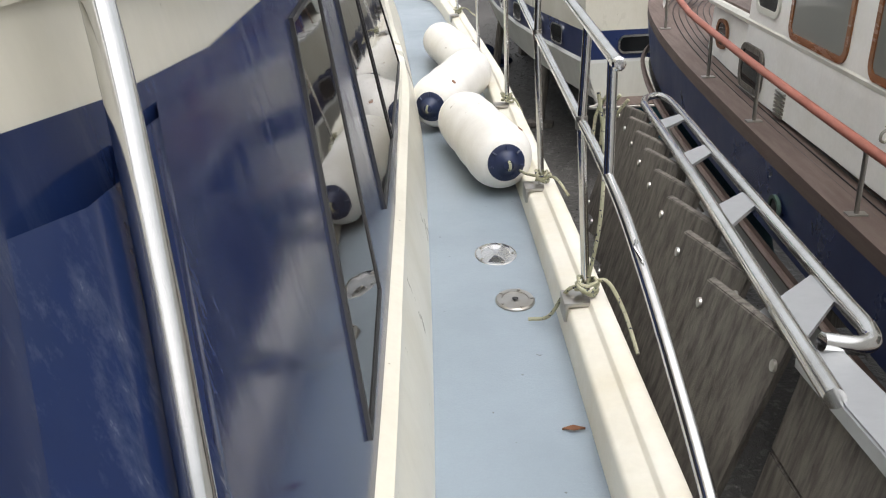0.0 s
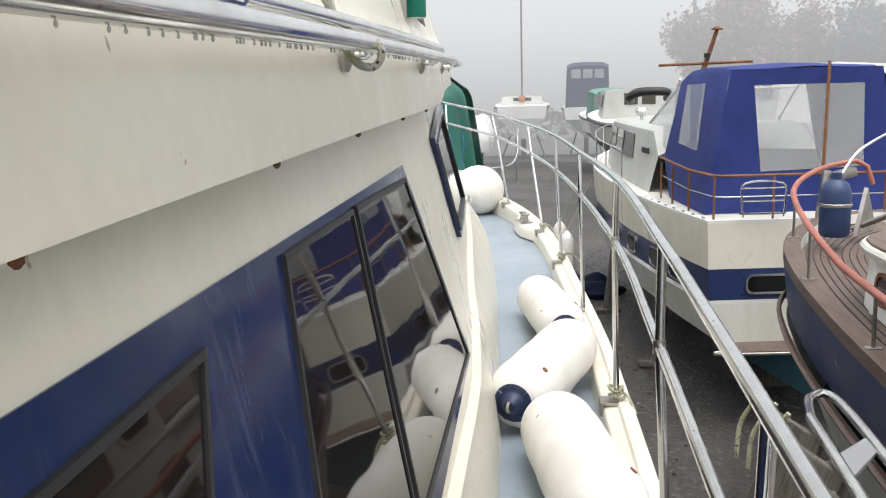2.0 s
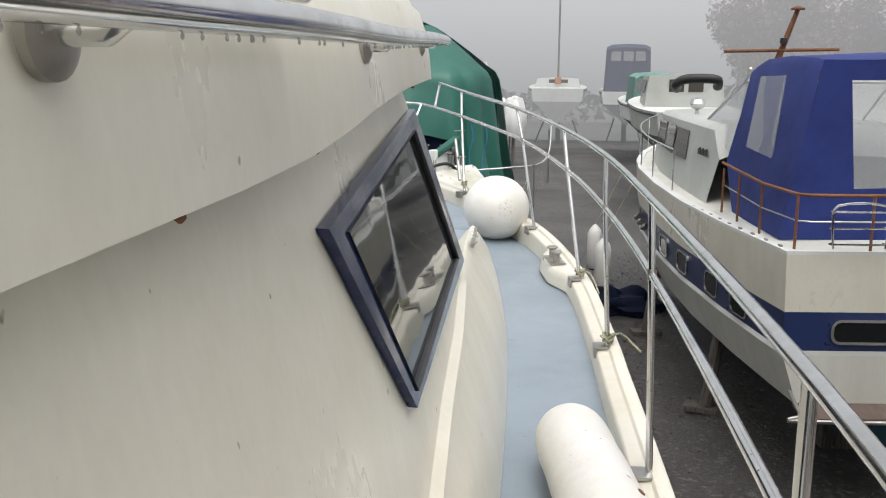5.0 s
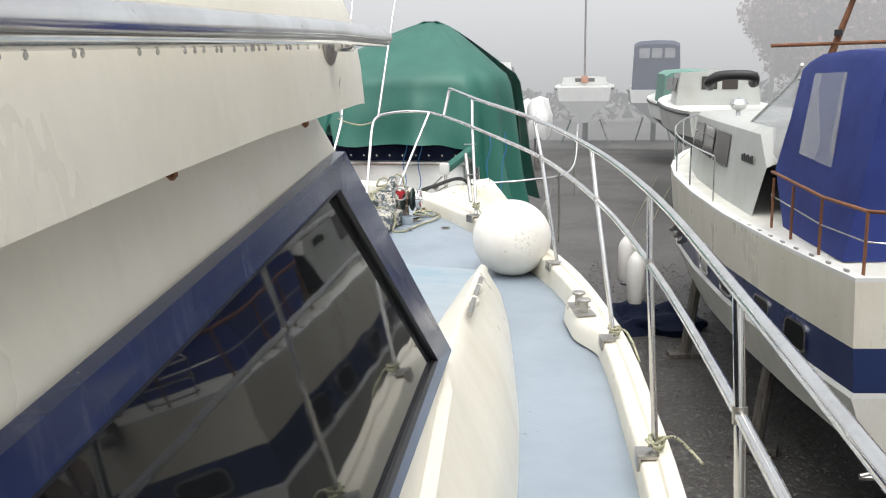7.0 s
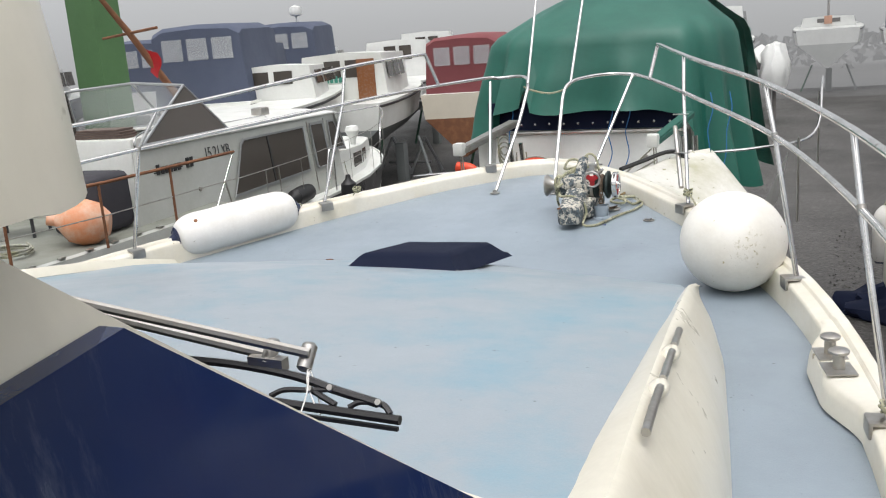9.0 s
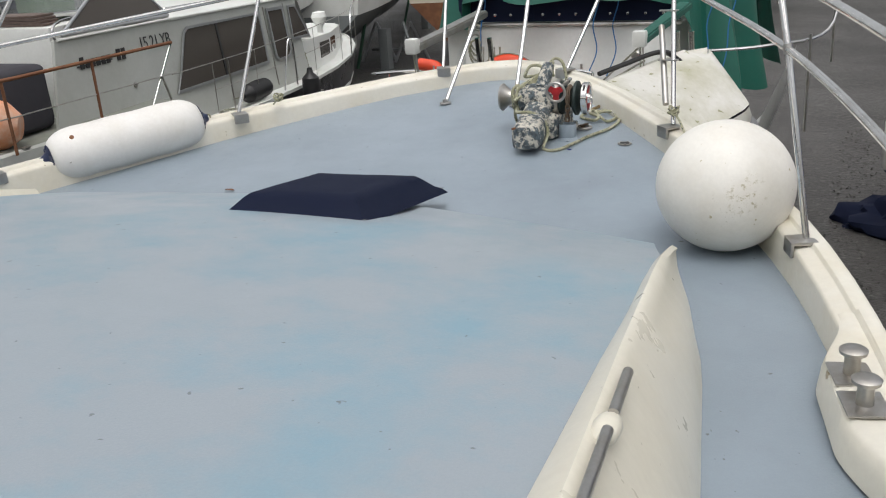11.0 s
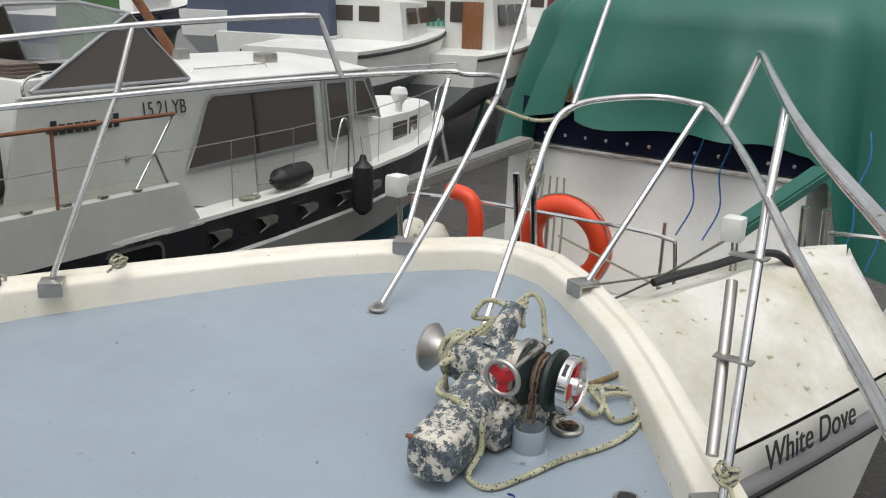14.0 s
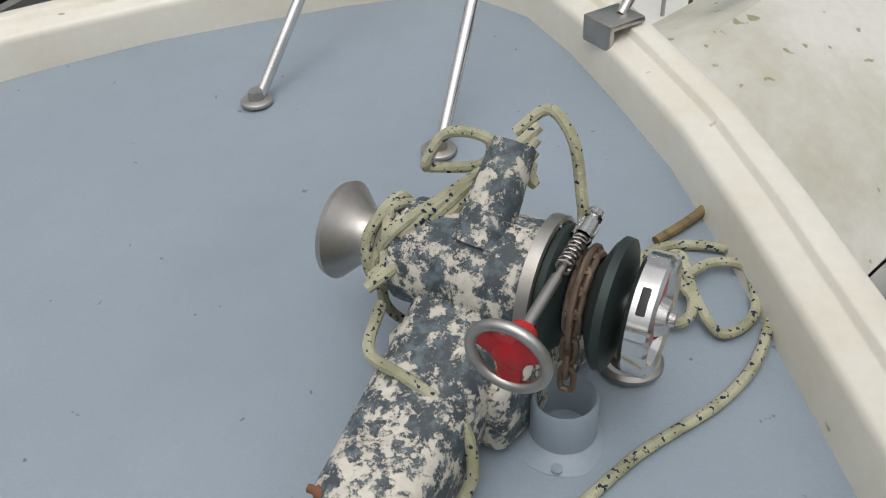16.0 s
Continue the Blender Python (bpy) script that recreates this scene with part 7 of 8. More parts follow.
box(bm, (-0.35, -0.32, 0), (0.35, 0.32, 0.66), 0.12, T2 @ pose(0.98, 2.45, -0.58, 0, 0, 0), 3)
for v in bm.verts:
    v.co += Vector((noise.noise(v.co * 3), noise.noise(v.co * 3 + Vector((5, 0, 0))), 0)) * 0.05
part("cloth", bm, surf("dark_grey_cloth", (0.035, 0.034, 0.042), 0.8, fine=60, bump=0.2), cv)


def deck_coil(at, r, n, label, name):
    """A loose flat coil lying on a deck."""
    ob_ = thing(name, label, "rope")
    pts = [T2 @ Vector((at[0] + (r + 0.03 * math.sin(a * 1.7)) * math.cos(a * 0.7), at[1] + (r - 0.02 * math.sin(a)) * math.sin(a * 0.7), at[2] + 0.012 + 0.002 * a)) for a in range(n)]
    part("strand", tube(bmesh.new(), smooth_line(pts, 4), 0.012, 8), ROPEG, ob_)


deck_coil((0.9, 1.2, -0.57), 0.26, 30, "grey rope lying in coils on the aft deck", "coiled_rope")
deck_coil((1.62, 5.35, dd2(5.4)), 0.10, 20, "grey rope coil on the side deck", "side_coil")

post = thing("green_piling", "square green painted steel piling", "piling", at=(-11.15, 17.6, GZ))
bm = bmesh.new()
box(bm, (-0.28, -0.28, 0), (0.28, 0.28, 7.0), 0.02)
part("post", bm, surf("green_steel_paint", (0.06, 0.14, 0.05), 0.6, fine=15), post)


# ---- wooden-decked boat to starboard, bow beside the cruiser's stern ----
wb = thing("wooden_yacht", "blue-hulled boat with teak deck and white wheelhouse", "boat")
# port edge of its deck from aft to the stem, then the starboard edge back
PE = [(2.05, -4.0), (2.02, 0.0), (2.0, 3.0), (2.0, 5.0), (2.0, 6.5), (2.02, 8.0), (2.10, 9.3), (2.28, 10.4), (2.62, 11.2), (3.05, 11.75), (3.55, 12.0)]
SE = [(2 * 3.55 - x, y) for x, y in reversed(PE[:-1])]
wz = lambda y: -0.50 + 0.012 * max(0, y - 4) ** 1.5
ring = smooth_line([(x, y, 0) for x, y in PE + SE], 4)


def wline(off, dz_, pull=0.0):
    out = offset_line([(p.x, p.y) for p in ring], -off)
    return [Vector((x, y - pull * max(0, (y - 8) / 4), wz(min(y, 12)) + dz_)) for x, y in out]


for name, a, b, mat in (("rail_cap", (-0.10, 0.03, 0.0), (0.05, 0.03, 0.0), TEAK), ("topside", (0.05, 0.03, 0), (0.05, -0.06, 0.0), TEAK), ("hull_band", (0.05, -0.06, 0), (0.01, -0.50, 0.15), NAVY_HULL), ("rubbing_strake", (0.07, -0.50, 0.15), (0.07, -0.58, 0.15), TEAK), ("lower_hull", (0.02, -0.58, 0.15), (-0.25, -1.3, 0.6), WHITE), ("bottom", (-0.25, -1.3, 0.6), (-1.2, -2.2, 1.6), TEAL)):
    part(name, sheet(bmesh.new(), [wline(*a), [p.lerp(q, 0.5) for p, q in zip(wline(*a), wline(*b))], wline(*b)]), mat, wb)
part("inner_face", sheet(bmesh.new(), [wline(-0.10, 0.03), wline(-0.11, -0.07)]), WHITE, wb)
# planked deck
dk = wline(-0.10, -0.07)
h = len(dk) // 2
rows = [[dk[i].lerp(dk[-1 - i], u) for u in (0, 0.25, 0.5, 0.75, 1)] for i in range(h)]
part("deck", sheet(bmesh.new(), rows), TEAK, wb, "grey-brown teak deck")
for k in range(15):
    bm = bmesh.new()
    off = -0.15 - 0.062 * k
    ln = [p for p in wline(off, -0.066) if p.y > 2 and p.x < 3.4]
    if len(ln) > 2:
        tube(bm, ln, 0.0045, 5)
        part("deck_seam", bm, BLACK, wb)
bm = bmesh.new()
tube(bm, [p + Vector((0, 0, 0.0)) for p in wline(0.09, -0.545, 0.15)], 0.02, 6)
part("strake_bead", bm, TEAK, wb)
# red rail round the bow on steel posts
topr = [p + Vector((0, 0, 0.37)) for p in wline(-0.02, 0.0)]
lo, hi = 0, h - 2
rr = [Vector((p.x, p.y, p.z + lerp(p.y, [8, 9.65, 12], [0, 0.11, 0.22]))) for p in topr[: h]]
rr = rr[:-1]
bm = bmesh.new()
endp = rr[-1]
tube(bm, rr + [endp + Vector((0.12, 0.0, -0.06)), endp + Vector((0.18, -0.02, -0.25))], 0.026, 10)
hr = part("hand_rail", bm, CAPRAIL, wb, "faded red painted wooden rail")
for yb in (-1.0, 0.6, 2.2, 4.67, 6.0, 7.45, 9.1, 10.7):
    i = min(range(h), key=lambda k: abs(ring[k].y - yb))
    a, b = wline(-0.02, 0.03)[i], rr[min(i, len(rr) - 1)]
    bm = bmesh.new()
    tube(bm, [a, b], 0.013, 8)
    st = part("stanchion", bm, DULL, wb)
    bm = bmesh.new()
    box(bm, (a.x - 0.05, a.y - 0.03, a.z - 0.005), (a.x + 0.05, a.y + 0.03, a.z + 0.008), 0.003)
    part("stanchion_foot", bm, DULL, st)
rope("rail_lashing", [Vector((2.02 + 0.03 * math.cos(a), 4.2 + 0.012 * a, -0.02 + 0.035 * math.sin(a))) for a in np.linspace(0, 20, 40)], "white cord lashed round the red rail", 0.007, ROPEG, 3)
# wheelhouse and trunk cabin
def house(pts, z0, z1, lean, name, mat, parent):
    rows = [[Vector((x, y, z0)) for x, y in pts], [Vector((x + lean * (3.55 - x), y - lean * 0.3, z1)) for x, y in pts]]
    part(name, sheet(bmesh.new(), rows), mat, parent)
    rt = rows[1]
    bm = bmesh.new()
    bm.faces.new([bm.verts.new(p) for p in rt])
    return rows


def rounded_plan(x0, x1, y0, y1, r):
    pts = []
    for u, v in rounded(x1 - x0, y1 - y0, r):
        pts.append(((x0 + x1) / 2 + u, (y0 + y1) / 2 + v))
    return pts + [pts[0]]


trunk_plan = rounded_plan(2.36, 4.74, 3.0, 9.2, 0.8)
house(trunk_plan, -0.55, 0.0, 0.03, "trunk_cabin", WHEELW, wb)
bm = slab([Vector((x, y, 0.0)) for x, y in trunk_plan[:-1]], (0, 0, 0.05))
part("trunk_top", bm, TEAK, wb, "teak-planked trunk top")
part("trunk_beading", tube(bmesh.new(), [(x - 0.015 * (3.5 - x > 0), y, 0.0) for x, y in trunk_plan[:-1]], 0.035, 8, closed=True), GEL_OLD, wb)
wheel_plan = [(2.30, -3.0), (2.30, 7.36), (2.5, 7.52), (3.55, 7.66), (4.6, 7.52), (4.8, 7.36), (4.8, -3.0)]
house(wheel_plan, -0.50, 1.45, 0.06, "wheelhouse", WHEELW, wb)
part("wheelhouse_roof", slab([Vector((x + 0.06 * (3.55 - x) - 0.06 * (x < 3) + 0.06 * (x > 4), y + 0.06, 1.45)) for x, y in wheel_plan], (0, 0, 0.06)), GEL_OLD, wb)
whx = lambda z: 2.30 + 0.06 * (3.55 - 2.30) * (z + 0.5) / 1.95


def wood_window(y, z, w, hgt, mat=GLASS, fmat=VARN, fr=0.045, r=0.05):
    m_ = facing((whx(z) - 0.004, y, z), (0, -1, 0), (0.03, 0, 1))
    window_unit(wb, m_, w, hgt, r, "wheelhouse_window", fr, mat, fmat)


wood_window(6.98, 0.50, 0.40, 0.72, GLASS, GEL_OLD)
PALEGLASS = glass_mat("pale_grey_glass", (0.17, 0.175, 0.16), 1.0, 0.05)
for wy in (6.06, 4.85, 3.6, 2.4):
    wood_window(wy, 0.44, 0.84, 0.74, PALEGLASS)
part("curtain", slab([Vector((2.46, 6.25, 0.0)), Vector((2.46, 5.85, 0.0)), Vector((2.48, 5.95, 0.85)), Vector((2.48, 6.2, 0.85))], (0.02, 0, 0)), COVERW, wb, "pale curtain")
m_ = facing((2.37, 8.15, -0.24), (0, -1, 0), (0.02, 0, 1))
window_unit(wb, m_, 0.26, 0.18, 0.09, "porthole", 0.03, GLASS, RUSTY)
m_ = facing((2.295, 7.12, -0.31), (0, -1, 0), (0.02, 0, 1))
window_unit(wb, m_, 0.42, 0.24, 0.06, "cabin_window", 0.045, GLASS, GREYWOOD)
for k in range(7):
    bm = bmesh.new()
    box(bm, (2.285, 6.40, -0.50 + 0.026 * k), (2.315, 6.56, -0.486 + 0.026 * k), 0.002)
    part("vent_slat", bm, DULL, wb)
for y in (5.35, 2.4):
    i = min(range(h), key=lambda k: abs(ring[k].y - y))
    m_ = facing(wline(0.055, -0.30, 0.08)[i], (0, -1, 0), (0, 0, 1))
    window_unit(wb, m_, 0.13, 0.17, 0.06, "porthole", 0.02, GLASS, surf("verdigris_bronze", (0.10, 0.16, 0.13), 0.5, 0.5))
part("fore_hatch", box(bmesh.new(), (3.2, 7.0, 0.05), (3.9, 7.7, 0.17), 0.015), VARN, wb, "varnished wooden fore hatch")
# gear on the foredeck
g = thing("gas_bottle", "navy blue gas bottle in a rail holder", "gas bottle")
part("body", lathe(bmesh.new(), [(0, 0), (0.12, 0.0), (0.14, 0.03), (0.14, 0.42), (0.11, 0.50), (0.05, 0.54), (0.05, 0.60), (0, 0.60)], pose(2.72, 10.55, wz(10.5) + 0.06, 0, 0, 0), 22), surf("blue_bottle_paint", (0.02, 0.045, 0.12), 0.4), g)
part("strap", lathe(bmesh.new(), [(0.143, 0.28), (0.148, 0.285), (0.148, 0.31), (0.143, 0.315)], pose(2.72, 10.55, wz(10.5) + 0.06, 0, 0, 0), 22), DULL, g)
an = thing("plough_anchor", "grey galvanised anchor stowed on the foredeck", "anchor")
bm = bmesh.new()
tube(bm, [(3.0, 10.9, wz(11) + 0.05), (3.35, 10.4, wz(10.5) + 0.35), (3.5, 10.1, wz(10) + 0.42)], 0.03, 8)
part("shank", bm, DULL, an)
part("fluke", slab([(2.95, 10.75, wz(11)), (3.2, 11.0, wz(11) + 0.05), (3.1, 10.95, wz(11) + 0.45)], (0.03, -0.03, 0.0)), DULL, an, smooth=False)
rope("hose_coil", [Vector((3.75 + 0.20 * math.cos(a), 9.4 + 0.06 * math.sin(a * 0.3), 0.32 + 0.26 * math.sin(a))) for a in np.arange(0, 26, 0.7)], "pale yellow hose hung in a coil", 0.016, surf("pale_yellow_hose", (0.50, 0.47, 0.26), 0.5), 3)
bx = thing("cardboard_box", "tan box standing on the foredeck", "box")
part("body", box(bmesh.new(), (3.3, 8.75, wz(8.8) - 0.06), (3.62, 9.0, 0.20), 0.008), surf("tan_card", (0.42, 0.30, 0.19), 0.8), bx)
part("bow_wire", tube(bmesh.new(), smooth_line([(2.9, 11.1, 0.25), (3.2, 11.3, 0.55), (3.8, 11.5, 0.75), (4.6, 11.0, 0.72)], 6), 0.014, 8), CHROME, wb)
props((3.6, 2.5, 0.2), 0, 5)

# ---- boarding gangway alongside: tubes with weathered treads ----
gw = thing("boarding_gangway", "stowed boarding steps with steel rails and weathered wooden treads", "gangway")
G0, G1 = Vector((0.66, 1.75, 0.36)), Vector((1.03, 4.9, 0.02))
O0, O1 = Vector((0.84, 1.98, 0.325)), Vector((1.25, 5.3, -0.06))
ln = G1 - G0
part("top_rail", tube(bmesh.new(), [G0 - ln * 0.02, G0.lerp(G1, 0.5) + Vector((0, 0, 0.01)), G1], 0.019, 12), CHROME, gw)
part("outer_rail", tube(bmesh.new(), smooth_line([G0 + Vector((0.06, 0.16, -0.015)), O0 + Vector((-0.04, -0.06, 0.005)), O0, O0.lerp(O1, 0.08), O0.lerp(O1, 0.5), O1, O1 + Vector((-0.10, 0.05, 0.0)), G1], 5), 0.019, 12), CHROME, gw)
dl = Vector((-0.17, 0.06, -0.62))
part("bottom_rail", tube(bmesh.new(), [G0 + dl - ln * 0.05, G1 + dl], 0.019, 12), CHROME, gw)
for k in range(8):
    u = 0.06 + 0.122 * k
    c = G0.lerp(G1, u) + Vector((-0.005, 0, -0.015))
    d1 = ln.normalized()
    w = 0.385
    a, b = c, c + Vector((-0.05, w, -0.045))
    drop = Vector((-0.16, 0.05, -0.60))
    tr = part("tread", slab([a, b, b + drop, a + drop], (0.022, 0.012, 0.0), 0.003), GREYWOOD, gw, smooth=False)
    for q in (a + drop * 0.06, b + drop * 0.06, a + drop * 0.94, b + drop * 0.94):
        bm = bmesh.new()
        lathe(bm, [(0.013, 0), (0.012, 0.006), (0, 0.009)], Matrix.Translation(q.lerp((a + b) / 2 + drop / 2, 0.08)) @ pose(0, 0, 0, 0, -80, 0), 10)
        part("bolt", bm, DULL, tr)
    e0, e1 = O0.lerp(O1, min(1, u)), O0.lerp(O1, min(1, u + 0.085))
    if k % 2 == 0:
        bm = slab([a + Vector((0.02, 0.0, 0)), (a + b) / 2 + Vector((0.02, -0.02, 0)), e0.lerp(e1, 0.6), e0], (0, 0, -0.012))
        part("cross_plate", bm, ALU, gw, smooth=False)
# larger panel nearest the viewer with an aluminium edge
a, b = Vector((0.70, 1.92, 0.30)), Vector((0.62, 0.6, 0.50))
dr = Vector((-0.12, 0.02, -0.62))
for k in range(3):
    q0, q1 = dr * (k / 3), dr * ((k + 0.97) / 3)
    part("panel_board", slab([a + q0, b + q0, b + q1, a + q1], (0.025, 0, 0), 0.003), GREYWOOD, gw, smooth=False)
part("edge_channel", slab([a + Vector((-0.02, 0, 0.02)), b + Vector((-0.02, 0, 0.02)), b + Vector((0.06, 0, 0.03)), a + Vector((0.06, 0, 0.03))], (0, 0, -0.035), 0.004), ALU, gw)
# legs down to the ground
for u in (0.1, 0.9):
    p = G0.lerp(G1, u) + dl
    part("leg", tube(bmesh.new(), [p, Vector((p.x + 0.1, p.y, GZ))], 0.022, 8), DULL, gw)
for k, (dx, dy) in enumerate(((0.0, 0.0), (0.02, -0.1), (-0.02, 0.12))):
    rope("gangway_lashing", [G1 + Vector((-0.12 + dx, dy, 0.05)), G1 + Vector((-0.16 + dx, dy + 0.03, -0.02)), G1 + Vector((-0.19 + dx, dy + 0.05, -0.10)), G1 + Vector((-0.20 + dx, dy + 0.05, -0.22))], "mildewed rope lashing by the gangway head", 0.009)

# ---- boat ahead, stern towards the bow: green tarpaulin, davits, lifebuoy ----
DV = thing("moored_yacht", "white yacht ashore, cockpit under a green tarpaulin", "boat")
YB = 16.8
bulk = [(-4.45, YB + 0.6), (-4.3, YB + 0.12), (-4.05, YB), (-2.15, YB), (-1.95, YB + 0.06), (-1.85, YB + 0.6)]
zrow = [(-2.0, 0.02), (-1.0, 0.0), (-0.96, -0.12), (0.10, 0.0), (0.12, 0.02)]
rows = [[Vector((x + (XC - 0.45 - x) * (0.06 if z > -0.5 else 0.0), y + s, z)) for x, y in bulk] for z, s in zrow]
part("transom", sheet(bmesh.new(), rows), WHITE, DV)
part("aft_ledge", slab([Vector((-5.0, YB - 0.9, -1.0)), Vector((-1.15, YB - 0.9, -1.0)), Vector((-1.2, YB + 0.3, -0.95)), Vector((-5.0, YB + 0.3, -0.95))], (0, 0, -0.10), 0.02), WHITE, DV)
hl = [Vector((-5.0, YB - 0.9, -1.05)), Vector((-0.95, YB - 0.9, -1.05))]
rows = [[Vector((x, y, z)) for x, y in ((-5.2 + i, YB + 6), (-5.15 + i, YB + 1), (-4.95 + i, YB - 0.88), (-3.0, YB - 0.92), (-1.15 - i, YB - 0.88), (-1.25 - i, YB + 1), (-1.3 - i, YB + 6))] for z, i in ((-1.02, 0.0), (-1.8, 0.15), (-2.5, 0.8))]
part("hull", sheet(bmesh.new(), rows), WHITE, DV)
part("side_deck", slab([Vector((-4.6, YB + 0.4, 0.06)), Vector((-1.85, YB + 0.4, 0.06)), Vector((-1.85, YB + 5, 0.1)), Vector((-4.6, YB + 5, 0.1))], (0, 0, -1.1)), WHITE, DV, smooth=False)
rows = [[Vector((x, y - 0.01, z)) for x, y in bulk[1:-1]] for z in (0.13, 0.46)]
nb = part("window_band", shell(rows, 0.02), CANVAS, DV, "navy canvas window band with bright studs")
for k in range(12):
    x = -4.02 + 0.175 * k
    bm = bmesh.new()
    lathe(bm, [(0.016, 0), (0.014, 0.008), (0, 0.01)], facing((x, YB - 0.025, 0.20 + 0.0 * k), (1, 0, 0), (0, 0, 1)), 10)
    part("stud", bm, CHROME, nb)
part("rub_rail", tube(bmesh.new(), [(-4.28, YB + 0.1, 0.10), (-4.05, YB - 0.02, 0.10), (-2.15, YB - 0.02, 0.10), (-1.95, YB + 0.04, 0.10), (-1.87, YB + 0.6, 0.10)], 0.022, 8), DULL, DV)
for x0, x1 in ((-4.0, -3.1), (-2.9, -2.3)):
    part("side_glass", slab([Vector((x0, YB + 0.02, 0.46)), Vector((x1, YB + 0.02, 0.46)), Vector((x1, YB + 0.02, 0.60)), Vector((x0, YB + 0.02, 0.60))], (0, 0.02, 0)), CLEARPL, DV, smooth=False)
# tarpaulin: ridge over a frame, hanging in folds with a ragged lower edge
rows = []
nU = 60
for v in np.linspace(0, 1, 22):
    row = []
    for k in range(nU + 1):
        u = k / nU
        a = math.pi * (0.04 + 0.92 * u)
        cx_, cy_ = -3.02 + 0.30 * (1 - min(1, v / 0.45)), YB + 1.45
        rx, ry = 1.62, 1.62
        shx = math.copysign(abs(math.cos(a)) ** 0.75, math.cos(a))
        shy = abs(math.sin(a)) ** 0.6
        drop = lerp(u, [0, 0.10, 0.22, 0.285, 0.315, 0.38, 0.385, 0.41, 0.415, 0.5, 0.65, 0.69, 0.715, 0.74, 0.8, 0.9, 1], [-0.15, -0.05, 0.02, 0.06, 0.34, 0.40, 0.62, 0.62, 0.36, 0.37, 0.33, 0.31, 0.12, -0.36, -0.5, -0.62, -0.7])
        drop += 0.06 * noise.noise((u * 14, 0.3, 1.0))
        t = v
        if t < 0.45:
            w = t / 0.45
            r = 0.05 + 0.87 * w ** 0.85
            z = 1.98 - 0.80 * w ** 1.05
        else:
            w = (t - 0.45) / 0.55
            r = 0.92 + 0.16 * w
            z = 1.18 + (drop - 1.18) * w
        fold_ = 0.13 * math.sin(u * 46 + 2 * noise.noise((u * 6, 0, 0))) * max(0, t - 0.3) + 0.07 * noise.noise((u * 9, v * 3, 2)) * t
        row.append(Vector((cx_ + (rx + fold_) * r * -shx, cy_ - (ry + fold_) * r * shy + 0.25 * (1 - min(1, t / 0.45)), z + 0.02 * noise.noise((u * 12, v * 8, 0)))))
    rows.append(row)
part("tarpaulin", shell(rows, 0.006), GREENTARP, DV, "green tarpaulin hanging in folds over the cockpit")
back = [[Vector((p.x, 2 * (YB + 1.45) + 0.3 - p.y, p.z)) for p in r] for r in rows]
part("tarpaulin_back", sheet(bmesh.new(), back), GREENTARP, DV)
# pushpit rails and struts
rail_run(DV, smooth_line([(-4.95, YB - 0.3, -0.35), (-4.9, YB - 0.85, -0.28), (-4.2, YB - 0.9, -0.22), (-2.9, YB - 0.9, -0.20)], 5), [((x, YB - 0.88, -1.0), (x, YB - 0.88, -0.24)) for x in (-4.7, -4.1, -3.5)], 0.014, CHROME, "stern_rail")
part("stern_hoop", tube(bmesh.new(), smooth_line([(-3.0, YB - 0.9, -0.20), (-2.62, YB - 0.9, -0.22), (-2.55, YB - 0.9, -0.32), (-2.52, YB - 0.9, -1.0)], 6), 0.014, 8), CHROME, DV)
part("side_hoop", tube(bmesh.new(), smooth_line([(-1.75, YB - 0.5, -0.10), (-1.1, YB - 0.4, -0.06), (-0.62, YB + 0.2, 0.0), (-0.58, YB + 1.0, 0.45), (-0.6, YB + 1.6, 0.5)], 6), 0.014, 8), CHROME, DV)
for x, y, z0, z1 in ((-0.75, YB - 0.1, -0.9, 0.0), (-0.6, YB + 0.8, -0.4, 0.4), (-2.75, YB - 0.6, -1.0, -0.2)):
    part("stanchion", tube(bmesh.new(), [(x, y, z0), (x, y, z1)], 0.012, 8), DULL, DV)
part("scuttle", lathe(bmesh.new(), [(0.035, 0), (0.045, 0.01), (0.035, 0.02), (0, 0.018)], facing((-2.35, YB - 0.08, -0.2), (1, 0, 0), (0, 0, 1)), 16), DULL, DV)


def davit(x, y):
    ob = thing("davit", "steel davit arm with tackle at the yacht's stern", "davit", "davits")
    for dx in (-0.06, 0.06):
        part("post", tube(bmesh.new(), [(x + dx + 0.12, y + 1.35, -1.0), (x + dx + 0.10, y + 1.2, 0.16)], 0.024, 8), CHROME, ob)
    part("arm", slab([Vector((x - 0.05, y, 0.22)), Vector((x + 0.05, y, 0.22)), Vector((x + 0.16, y + 1.2, 0.34)), Vector((x + 0.04, y + 1.2, 0.34))], (0, 0, 0.065), 0.012), GREENTARP if x > -3 else DULL, ob, "arm")
    part("block", box(bmesh.new(), (x - 0.05, y - 0.06, 0.21), (x + 0.05, y + 0.04, 0.33), 0.02), WHITE, ob, "white end block")
    part("tackle", tube(bmesh.new(), [(x, y, 0.22), (x + 0.01, y + 0.05, -0.55)], 0.007, 6), ROPEG, ob)
    part("chain_fall", tube(bmesh.new(), smooth_line([(x + 0.02, y, 0.22), (x + 0.05, y, -0.25), (x + 0.09, y + 0.02, -0.45), (x + 0.13, y + 0.05, -0.25), (x + 0.12, y + 0.1, 0.1)], 5), 0.007, 6), DULL, ob)
    return ob


davit(-1.81, 14.57)
davit(-3.52, 14.20)
lb = thing("lifebuoy", "orange-red lifebuoy ring hung on the stern rail", "lifebuoy")
LC = Vector((-3.42, 16.06, -0.44))
bm = bmesh.new()
tube(bm, [LC + Vector((0.28 * math.cos(a), -0.03 * math.sin(a), 0.28 * math.sin(a))) for a in np.linspace(0, 2 * math.pi, 41)[:-1]], 0.082, 18, closed=True)
